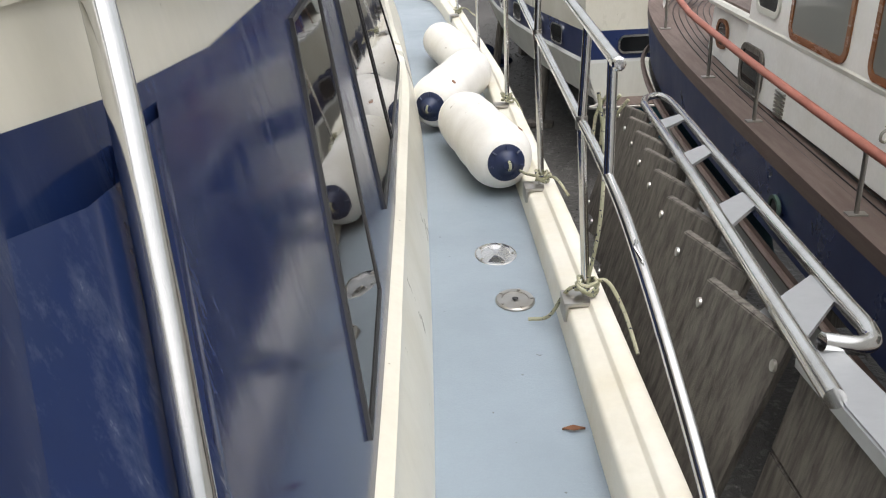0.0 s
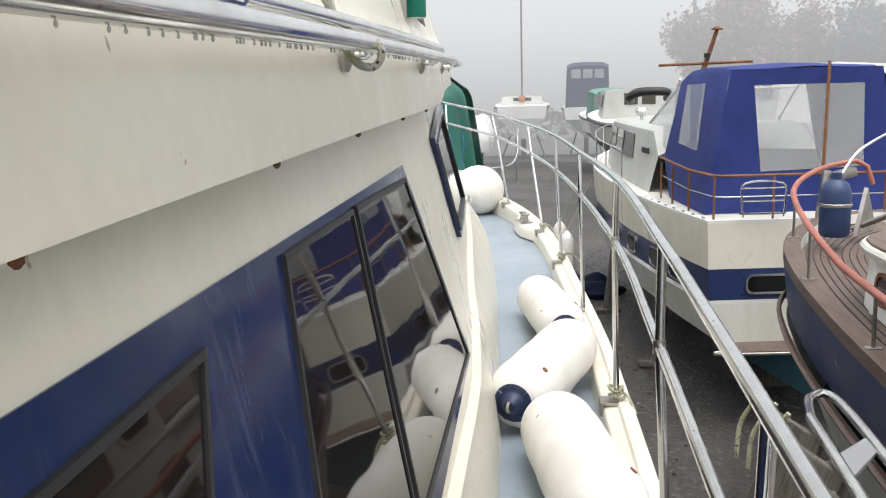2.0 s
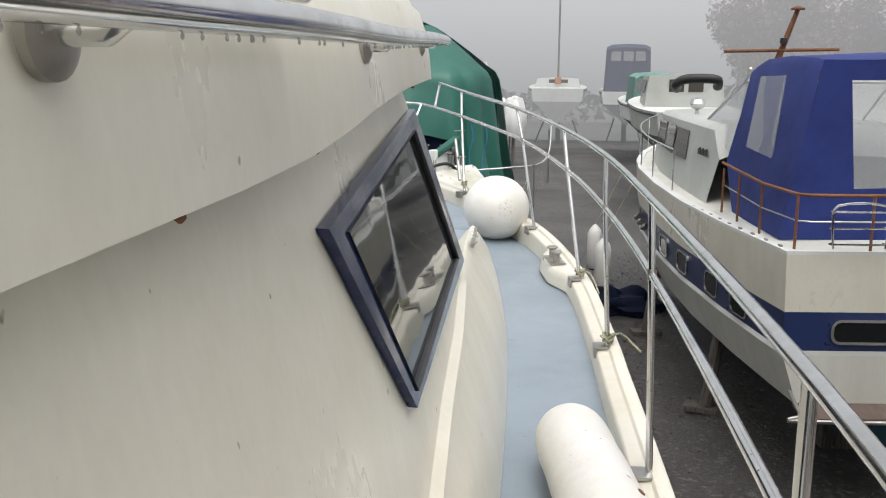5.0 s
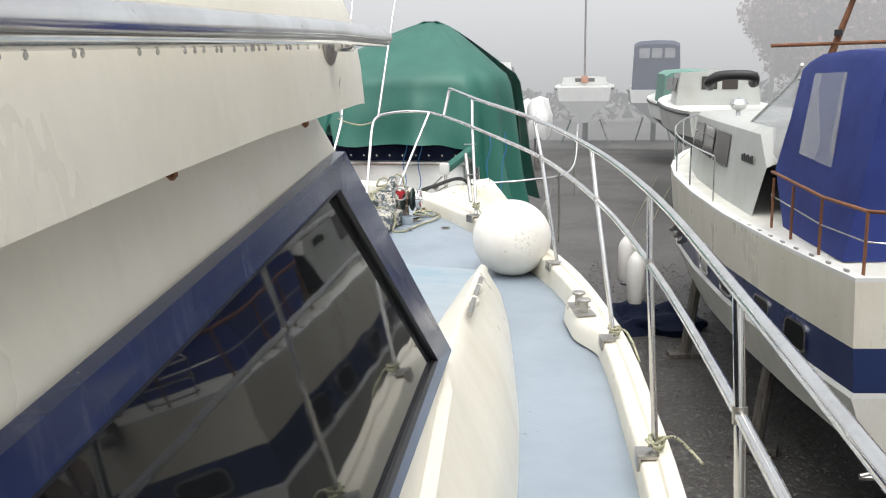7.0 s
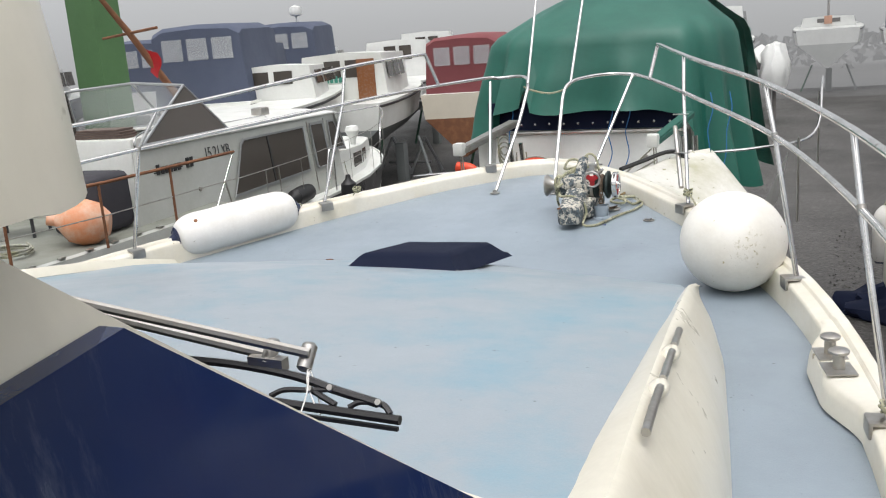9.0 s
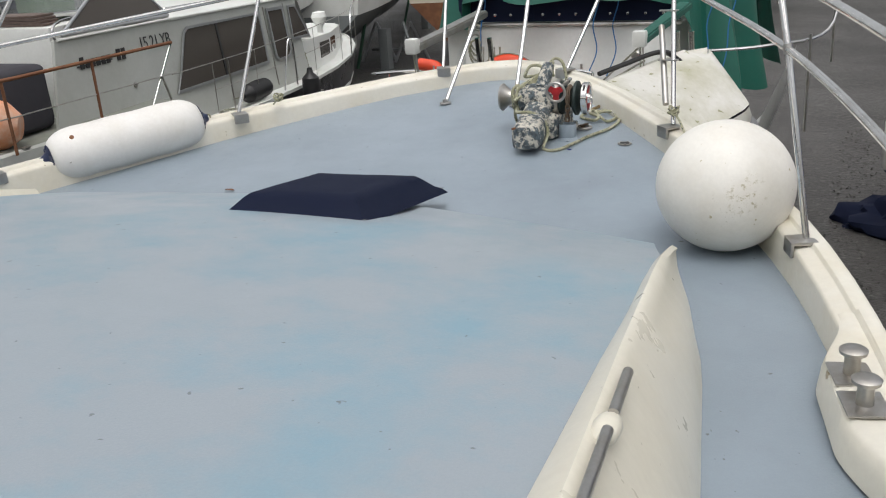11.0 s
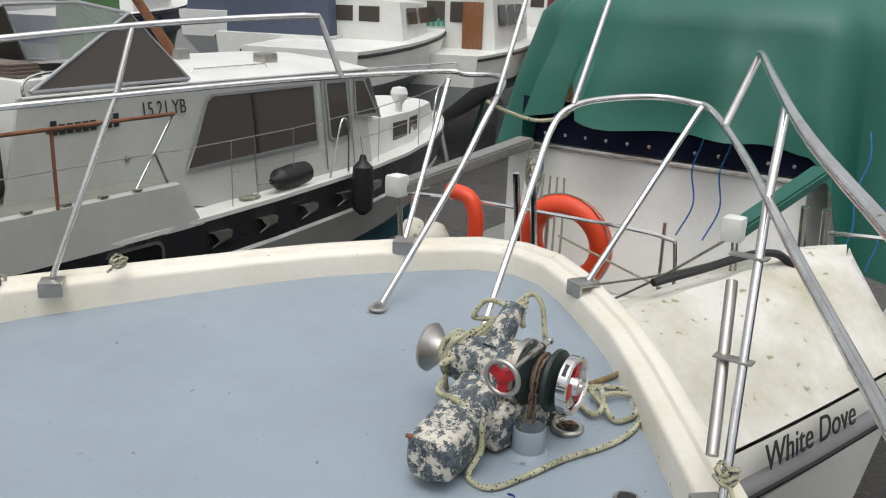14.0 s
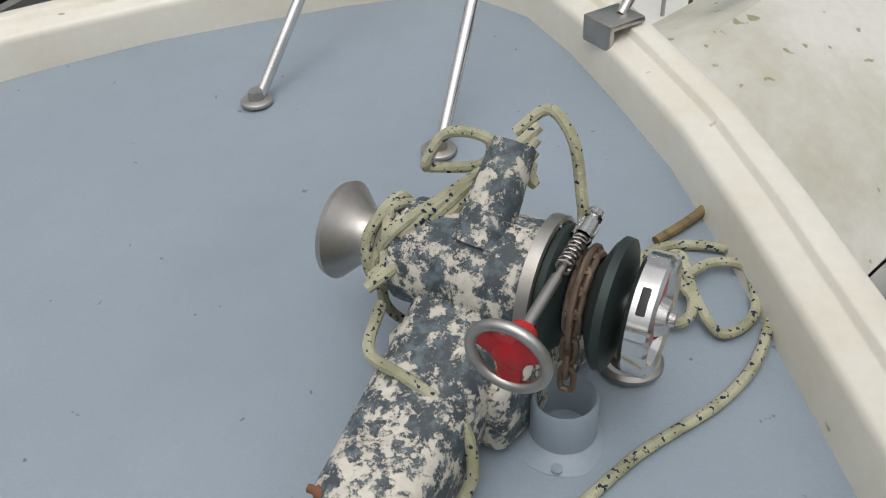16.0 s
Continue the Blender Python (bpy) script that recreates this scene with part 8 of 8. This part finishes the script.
part("ring", bm, ORANGE, lb)
bm = bmesh.new()
box(bm, (LC.x - 0.045, LC.y - 0.10, LC.z + 0.215), (LC.x + 0.045, LC.y - 0.072, LC.z + 0.285), 0.01)
part("reflector", bm, DULL, lb, "dull square reflector")
rg = part("grab_line", tube(bmesh.new(), smooth_line([LC + Vector((0.368 * math.cos(a), -0.05, 0.368 * math.sin(a))) for a in np.linspace(0, 2 * math.pi, 17)[:-1]], 3, True), 0.006, 6, closed=True), ROPEG, lb)
hs = thing("horseshoe_buoy", "red horseshoe buoy behind stowed bottles", "lifebuoy")
part("ring", tube(bmesh.new(), smooth_line([(-4.15, YB - 0.96, -0.75), (-4.05, YB - 0.96, -0.45), (-4.1, YB - 0.96, -0.2), (-4.3, YB - 0.96, -0.15)], 6), 0.06, 12), ORANGE, hs)
for x in (-4.55, -4.35):
    cn = thing("white_cylinder", "grubby white gas cylinder at the stern rail", "cylinder", "stern cylinders")
    part("body", lathe(bmesh.new(), [(0, 0), (0.09, 0), (0.11, 0.03), (0.11, 0.42), (0.07, 0.5), (0.03, 0.52), (0, 0.52)], pose(x, YB - 1.05, -0.92, 0, 0, 0), 18), COVERW, cn)
for k, (a, b) in enumerate((((-3.05, YB - 0.95, -0.62), (-1.85, 14.9, 0.05)), ((-3.0, YB - 0.95, -0.75), (-1.9, 14.9, 0.15)), ((-3.4, YB - 0.9, -0.35), (-1.0, 15.0, -0.55)))):
    rope("davit_guy", [a, ((a[0] + b[0]) / 2, (a[1] + b[1]) / 2, (a[2] + b[2]) / 2 - 0.02), b], "grey guy rope across the stern", 0.008, ROPEG)
rope("rail_coil", [Vector((-4.05 + 0.07 * math.cos(a), YB - 0.12 + 0.02 * math.sin(a * 2), 0.02 + 0.12 * math.sin(a) - 0.03 * a * 0.3)) for a in np.arange(0, 24, 0.8)], "coiled grey rope hung on the stern", 0.010, ROPEG, 3)
for k in range(5):
    rope("hanging_line", [(-3.98 + 0.06 * k, YB - 0.2, -0.1), (-4.0 + 0.07 * k, YB - 0.22, -0.5), (-3.98 + 0.06 * k, YB - 0.2, -0.95)], "grey line hanging at the stern", 0.009, ROPEG)
rng = random.Random(21)
for x in (-3.95, -2.75, -2.55, -1.65, -1.45):
    rope("blue_tie", [(x, YB - 0.06, 0.50), (x + 0.03, YB - 0.10, 0.32), (x - 0.02, YB - 0.12, 0.10), (x + rng.uniform(-0.05, 0.05), YB - 0.13, -0.15), (x - 0.08, YB - 0.14, -0.40)], "blue string tie hanging from the tarpaulin", 0.006, BLUESTRING)

# tender slung across the stern, under a mildewed cover
td = thing("covered_tender", "white tender under a mildewed cover, its name on the side", "dinghy")
secs = []
for x in np.linspace(-2.42, -0.55, 15):
    u = (x + 2.42) / 1.87
    hwid = 0.56 * (1 - max(0, (u - 0.7) / 0.3) ** 2.4) + 0.02
    secs.append((x, hwid, u))
cy0 = 14.62
td.matrix_basis = pose(-1.75, 14.42, 0.10, 0, 0, 72.5) @ pose(1.565, -14.62, 0)
cov, tubef, hullr, strake = [], [], [], []
for x, hwid, u in secs:
    zg = -0.42 + 0.10 * u ** 2
    cov.append([Vector((x, cy0 - hwid, zg)), Vector((x, cy0 - hwid * 0.72, zg + 0.15)), Vector((x, cy0 - hwid * 0.35, zg + 0.30 + 0.05 * noise.noise((x * 3, 1, 0)))), Vector((x, cy0, zg + 0.38 + 0.05 * noise.noise((x * 3, 5, 0)) - 0.16 * (u > 0.8) * (u - 0.8) * 5)), Vector((x, cy0 + hwid * 0.4, zg + 0.30)), Vector((x, cy0 + hwid, zg))])
    hullr.append([Vector((x, cy0 - hwid * s, zg + z)) for s, z in ((1.0, -0.02), (1.04, -0.08), (1.02, -0.22), (0.85, -0.40), (0.3, -0.52), (0, -0.54), (-0.5, -0.5), (-1.0, -0.2), (-1.0, 0.0))])
    strake.append(Vector((x, cy0 - hwid * 1.05 - 0.012, zg - 0.17)))
part("cover", sheet(bmesh.new(), cov), COVERW, td, "mildewed white cover")
part("hull", sheet(bmesh.new(), hullr), GEL_OLD, td)
bm = bmesh.new()
bm.faces.new([bm.verts.new(p) for p in cov[0] + hullr[0][-2:0:-1]])
part("transom", bm, GEL_OLD, td)
part("rubbing_strake", tube(bmesh.new(), strake, 0.045, 10), surf("grey_rubber_strake", (0.16, 0.16, 0.165), 0.6), td, "grey rubber strake")
part("strake_bead", tube(bmesh.new(), [p + Vector((0, -0.04, 0.0)) for p in strake], 0.012, 6), BLACK, td)
part("end_flap", tube(bmesh.new(), smooth_line([(-2.0, cy0 + 0.1, 0.0), (-1.75, cy0 + 0.05, 0.03), (-1.35, cy0, 0.06), (-1.15, cy0 - 0.05, -0.02), (-1.02, cy0 - 0.3, -0.3)], 6), 0.02, 6), BLACK, td)
def tp(x):
    i = min(range(len(secs)), key=lambda k: abs(secs[k][0] - x))
    return strake[i]
p0, p1 = tp(-2.10), tp(-1.45)
text_mesh("White Dove", 0.140, facing(p0 + Vector((-0.02, -0.035, 0.075)), (p1 - p0), (0, 0.35, 1)), "name_lettering", TEXT, td, "flowing black name lettering", shear=0.35, wide=0.92)

ob = thing("outboard_motor", "white cowled outboard motor beyond the bow", "outboard")
bm = bmesh.new()
box(bm, (-0.28, -0.2, 0), (0.28, 0.2, 0.34), 0.10, pose(-4.75, 14.9, -0.92, 0, 0, 20), 4)
part("cowl", bm, GEL_OLD, ob)
part("leg", tube(bmesh.new(), [(-4.75, 14.9, -0.9), (-4.8, 14.95, -2.2)], 0.07, 10), BLACKPL, ob)

# black bundle of sheeting on the ground
hp = thing("tarpaulin_heap", "crumpled navy tarpaulin heap on the gravel", "tarpaulin")
bm = bmesh.new()
bmesh.ops.create_icosphere(bm, subdivisions=4, radius=1)
for v in bm.verts:
    n_ = noise.noise(v.co * 2.2) * 0.35 + noise.noise(v.co * 6) * 0.12
    v.co = Vector((0.45 + v.co.x * (1.0 + n_) * 0.95, 20.6 + v.co.y * (1 + n_) * 0.6, GZ + max(0, v.co.z * (0.42 + n_ * 0.5))))
part("sheet", bm, CANVAS, hp)


# ---- boats further off ----
# Far bottoms and cradles: grey instead of teal, fog haze put into the colour.
FARBOT = surf("fog_hazed_grey_bottom", (0.20, 0.215, 0.215), 0.7, fine=12)

def far_boat(name, label, at, turn, L=9.0, hb=1.5, hull=WHITE, house_mat=WHITE, canopy=None, house_h=1.2, canopy_h=1.0, bottom=None, windows=True, deck=0.0, aft=0.35):
    """A cruiser seen from a distance: hull, cabin, windows and canopy."""
    ob = thing(name, label, "boat", "boats across the yard", at=at, turn=turn)
    bottom = bottom or FARBOT
    lv = [(deck, 1.0, hull, "topside"), (deck - 0.75, 0.93, bottom, "bottom"), (deck - 1.7, 0.2, bottom, "keel"), (deck - 1.95, 0.05, bottom, "keel")]
    line = hull_parts(ob, L, hb, lv, PROF, 0.35)
    rim = line(deck, 1.0)
    n = len(rim) // 2
    part("deck", sheet(bmesh.new(), [[Vector((p.x * k, p.y, p.z)) for k in (1, 0, -1)] for p in rim[1:n]]), WHITE, ob)
    part("rub_rail", tube(bmesh.new(), [p + Vector((0, 0, -0.1)) for p in rim[2:-2]], 0.035, 6), BLACK, ob)
    ya, yb = L * aft, L * 0.78
    rows = []
    for y, k, h in ((ya, 0.80, 1.0), (ya + 0.15, 0.80, 1.0), (L * 0.6, 0.74, 0.96), (L * 0.68, 0.66, 0.5), (yb, 0.5, 0.28)):
        w_ = hb * lerp(y / L, *PROF) * k
        rows.append([Vector((-w_, y, deck)), Vector((-w_ * 0.9, y, deck + house_h * h)), Vector((0, y, deck + house_h * h + 0.07)), Vector((w_ * 0.9, y, deck + house_h * h)), Vector((w_, y, deck))])
    part("cabin", sheet(bmesh.new(), rows), house_mat, ob)
    bm = bmesh.new()
    bm.faces.new([bm.verts.new(p) for p in rows[0]])
    part("cabin_back", bm, house_mat, ob, smooth=False)
    if windows:
        for s in (-1, 1):
            for k in range(3):
                y = ya + 0.4 + 0.85 * k
                w_ = hb * lerp(y / L, *PROF) * 0.78
                q = [Vector((s * (w_ * 0.985 + 0.02), y, deck + house_h * 0.45)), Vector((s * (w_ * 0.93 + 0.02), y, deck + house_h * 0.85)), Vector((s * (w_ * 0.93 + 0.02), y + 0.65, deck + house_h * 0.85)), Vector((s * (w_ * 0.985 + 0.02), y + 0.65, deck + house_h * 0.45))]
                part("window", slab(q, (s * 0.01, 0, 0)), TINTPL, ob, smooth=False)
        for x in (-0.55, 0.1):
            part("window", slab([Vector((x, ya - 0.012, deck + house_h * 0.5)), Vector((x + 0.5, ya - 0.012, deck + house_h * 0.5)), Vector((x + 0.5, ya - 0.012, deck + house_h * 0.88)), Vector((x, ya - 0.012, deck + house_h * 0.88))], (0, -0.01, 0)), TINTPL, ob, smooth=False)
    if canopy:
        rows = []
        for y, wq, hq in ((L * 0.04, 0.80, 0.9), (L * 0.06, 0.82, 1.0), (ya, 0.84, 1.05), (ya + 0.8, 0.78, 1.0)):
            w_ = hb * wq
            t = deck + house_h * 0.6 + canopy_h * hq
            rows.append([Vector((-w_, y, deck)), Vector((-w_ * 0.92, y, t - 0.15)), Vector((-w_ * 0.7, y, t)), Vector((0, y, t + 0.05)), Vector((w_ * 0.7, y, t)), Vector((w_ * 0.92, y, t - 0.15)), Vector((w_, y, deck))])
        cn = part("canopy", sheet(bmesh.new(), rows), canopy, ob)
        bm = bmesh.new()
        bm.faces.new([bm.verts.new(p) for p in rows[0]])
        part("canopy_back", bm, canopy, cn, smooth=False)
        for k in range(3):
            x = -hb * 0.58 + hb * 0.42 * k
            t = deck + house_h * 0.6 + canopy_h * 0.9
            part("canopy_window", slab([Vector((x, L * 0.04 - 0.01, t - 0.75)), Vector((x + hb * 0.34, L * 0.04 - 0.01, t - 0.75)), Vector((x + hb * 0.34, L * 0.04 - 0.01, t - 0.2)), Vector((x, L * 0.04 - 0.01, t - 0.2))], (0, -0.01, 0)), CLEARPL, cn, smooth=False)
    return ob


def cradle(x, y, w=0.9):
    ob = thing("boat_cradle", "green steel cradle under a stored boat", "cradle", "boat cradles")
    for dx in (-w, w):
        part("leg", tube(bmesh.new(), [(x + dx * 1.15, y, GZ), (x + dx * 0.7, y, GZ + 1.4)], 0.05, 6), surf("green_cradle_paint", (0.05, 0.13, 0.08), 0.6) if dx < 0 else FARBOT, ob)
    bm = bmesh.new()
    box(bm, (x - 0.15, y - 0.15, GZ - 0.01), (x + 0.15, y + 0.15, GZ + 1.2), 0.02)
    part("block", bm, FARBOT, ob)


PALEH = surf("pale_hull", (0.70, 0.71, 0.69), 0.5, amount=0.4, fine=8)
# Haze of the fog is mixed into these canopy and cover colours.
MISTBLUE = surf("fog_hazed_navy_canopy", (0.07, 0.085, 0.13), 0.8, fine=10)
MISTGREEN = surf("fog_hazed_green_cover", (0.14, 0.26, 0.22), 0.8, fine=10)
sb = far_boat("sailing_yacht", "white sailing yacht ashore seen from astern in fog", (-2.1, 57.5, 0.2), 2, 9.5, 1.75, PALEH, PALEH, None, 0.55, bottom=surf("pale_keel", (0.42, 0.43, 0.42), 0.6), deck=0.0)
part("mast", tube(bmesh.new(), [(0, 4.5, 0.4), (0, 4.5, 13.5)], [0.065, 0.05], 8), BARK, sb)
part("companionway", box(bmesh.new(), (-0.2, 3.2, 0.2), (0.2, 3.3, 0.62), 0.02), surf("orange_wood_door", (0.45, 0.2, 0.1), 0.6), sb)
cradle(-2.1, 60, 1.2)
far_boat("cockpit_cruiser", "white cruiser with haze-paled navy cockpit canopy in fog", (1.9, 59.5, 0.0), -2, 10, 1.7, PALEH, PALEH, MISTBLUE, 1.4, 1.9)
cradle(1.9, 62)
far_boat("covered_cruiser", "small boat under a haze-paled green cover in fog", (3.0, 47, -0.3), 4, 8.5, 1.5, PALEH, MISTGREEN, MISTGREEN, 1.0, 0.8, windows=False)
far_boat("flybridge_cruiser", "white flybridge cruiser ashore in fog", (3.4, 33.0, 0.0), 6, 9, 1.7, GREYWHITE, GREYWHITE, None, 1.1)
ri = thing("inflatable_dinghy", "dark inflatable dinghy stowed on a cruiser's stern", "dinghy")
part("tube", tube(bmesh.new(), smooth_line([(2.55, 33.3, 0.72), (2.5, 33.0, 0.85), (2.75, 32.9, 1.0), (3.3, 32.88, 1.03), (3.7, 32.95, 0.98), (3.75, 33.2, 0.78)], 5), 0.15, 10), BLACK, ri)
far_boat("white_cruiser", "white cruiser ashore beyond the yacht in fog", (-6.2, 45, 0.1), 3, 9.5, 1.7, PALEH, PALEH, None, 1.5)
for (x, y, z, s) in ((-5.3, 48.5, 0.2, 0.45), (-4.3, 47.5, -0.4, 0.5)):
    ob = thing("shrouded_boat", "boat shrouded in pale sheeting in fog", "boat", "shrouded boats")
    bm = bmesh.new()
    bmesh.ops.create_icosphere(bm, subdivisions=3, radius=1)
    for v in bm.verts:
        k = 1 + 0.3 * noise.noise(v.co * 1.7 + Vector((x, 0, 0)))
        v.co = Vector((x + v.co.x * k * s, y + v.co.y * k, z - 0.2 + v.co.z * k * s))
    part("cover", bm, PALEH, ob)
    for dx in (-0.4, 0.4):
        part("leg", tube(bmesh.new(), [(x + dx, y, GZ), (x + dx, y, z - 0.1)], 0.05, 6), BARK, ob)
ob = thing("shrouded_boat", "narrow boat standing under a hanging pale cover", "boat", "shrouded boats")
bm = bmesh.new()
rows = [[Vector((-3.6 + (0.55 + 0.12 * math.sin(a * 5)) * math.cos(a) * r + 0.16 * noise.noise((a * 2, z * 2, 0)), 46 + 0.9 * math.sin(a) * r, z + 0.12 * noise.noise((a * 3, z, 3)))) for a in np.linspace(0, 2 * math.pi, 49)] for z, r in ((-1.75, 0.8), (-1.2, 1.0), (-0.75, 0.9), (-0.35, 0.75), (-0.05, 0.5), (0.05, 0.02))]
part("cover", sheet(bm, rows), PALEH, ob)
part("leg", tube(bmesh.new(), [(-3.6, 46, GZ), (-3.6, 46, -1.2)], 0.08, 6), BARK, ob)

far_boat("red_topped_cruiser", "cream cruiser with dark red canopy ashore", (-11.4, 32.2, -0.45), 10, 8.5, 1.5, surf("cream_topsides", (0.62, 0.57, 0.47), 0.5), REDCAN, REDCAN, 1.3, 0.9, bottom=RUSTY)
hire = far_boat("hire_cruiser", "white cruiser with green lettering bars and wooden door", (-13.9, 28.5, -0.4), 16, 10, 1.75, WHITE, WHITE, None, 1.35, aft=0.2)
for k in range(8):
    bm = bmesh.new()
    box(bm, (-1.1 + 0.14 * k, 1.96, 0.55), (-1.0 + 0.14 * k, 1.975, 0.70 + 0.05 * (k % 3 == 0)))
    part("letter_bar", bm, GREENMARK, hire)
part("door", box(bmesh.new(), (0.45, 1.955, 0.0), (1.0, 1.98, 1.2), 0.01), VARN, hire)
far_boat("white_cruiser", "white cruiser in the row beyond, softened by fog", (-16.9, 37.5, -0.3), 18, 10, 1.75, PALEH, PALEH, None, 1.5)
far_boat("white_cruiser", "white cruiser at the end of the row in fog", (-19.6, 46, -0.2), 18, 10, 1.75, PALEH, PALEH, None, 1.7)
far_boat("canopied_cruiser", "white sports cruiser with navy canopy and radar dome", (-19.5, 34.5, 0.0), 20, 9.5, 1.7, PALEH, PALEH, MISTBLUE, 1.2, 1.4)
rd = thing("radar_dome", "white radar dome on a canopied cruiser", "radar dome")
part("dome", lathe(bmesh.new(), [(0, 0.0), (0.03, 0), (0.03, 0.25), (0.22, 0.3), (0.26, 0.42), (0.2, 0.6), (0, 0.68)], pose(-19.9, 36.5, 2.15, 0, 0, 0), 16), PALEH, rd)
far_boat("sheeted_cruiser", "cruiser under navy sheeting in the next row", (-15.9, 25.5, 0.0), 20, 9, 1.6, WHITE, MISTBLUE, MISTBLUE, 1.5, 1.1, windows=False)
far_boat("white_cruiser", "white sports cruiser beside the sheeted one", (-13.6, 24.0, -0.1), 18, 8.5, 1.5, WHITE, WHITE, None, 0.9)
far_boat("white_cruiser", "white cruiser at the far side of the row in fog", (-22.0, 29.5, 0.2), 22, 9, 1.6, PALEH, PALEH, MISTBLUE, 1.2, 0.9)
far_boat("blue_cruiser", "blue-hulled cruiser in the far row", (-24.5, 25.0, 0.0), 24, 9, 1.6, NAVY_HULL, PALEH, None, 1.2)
far_boat("white_cruiser", "white cruiser ashore beyond the blue canopy", (6.6, 19.5, 0.25), 8, 9, 1.7, WHITE, WHITE, None, 1.3)
nm_ = thing("yard_trestle", "grey steel trestle standing empty on the ground", "trestle", at=(-14.0, 33.5, GZ))
for dx in (-0.6, 0.6):
    for s in (-1, 1):
        part("leg", tube(bmesh.new(), [(dx + 0.45 * s, 0.3 * s, 0), (dx, 0, 1.2)], 0.05, 6), ALU, nm_)
part("beam", tube(bmesh.new(), [(-0.8, 0, 0.35), (0.8, 0, 0.35)], 0.05, 6), ALU, nm_)
for x, y in ((-11.4, 35), (-13.5, 32), (-16.5, 41), (3.4, 36), (-15.9, 28.5), (-6.2, 49), (6.5, 23), (-13.2, 27.5), (-19, 38.5)):
    cradle(x, y)

# fallen leaf and scraps on the deck
for k, (x, y, s, mat) in enumerate(((0.33, 2.28, 0.028, RUSTY), (-3.28, 11.45, 0.03, RUSTY), (-1.66, 12.30, 0.012, BLUELABEL))):
    lf = thing("fallen_leaf" if k < 2 else "paper_scrap", "small brown leaf lying on the painted deck" if k < 2 else "tiny blue scrap lying on the deck", "leaf" if k < 2 else "scrap")
    bm = bmesh.new()
    z = deck_z(y) + 0.004 + (0.02 if x < -0.5 else 0.0)
    rows = [[Vector((x + s * a, y + s * 0.45 * b * (1 - abs(a)) , z + 0.006 * abs(b))) for b in (-1, 0, 1)] for a in (-1, -0.5, 0, 0.5, 1)]
    part("blade", sheet(bm, rows), mat, lf)
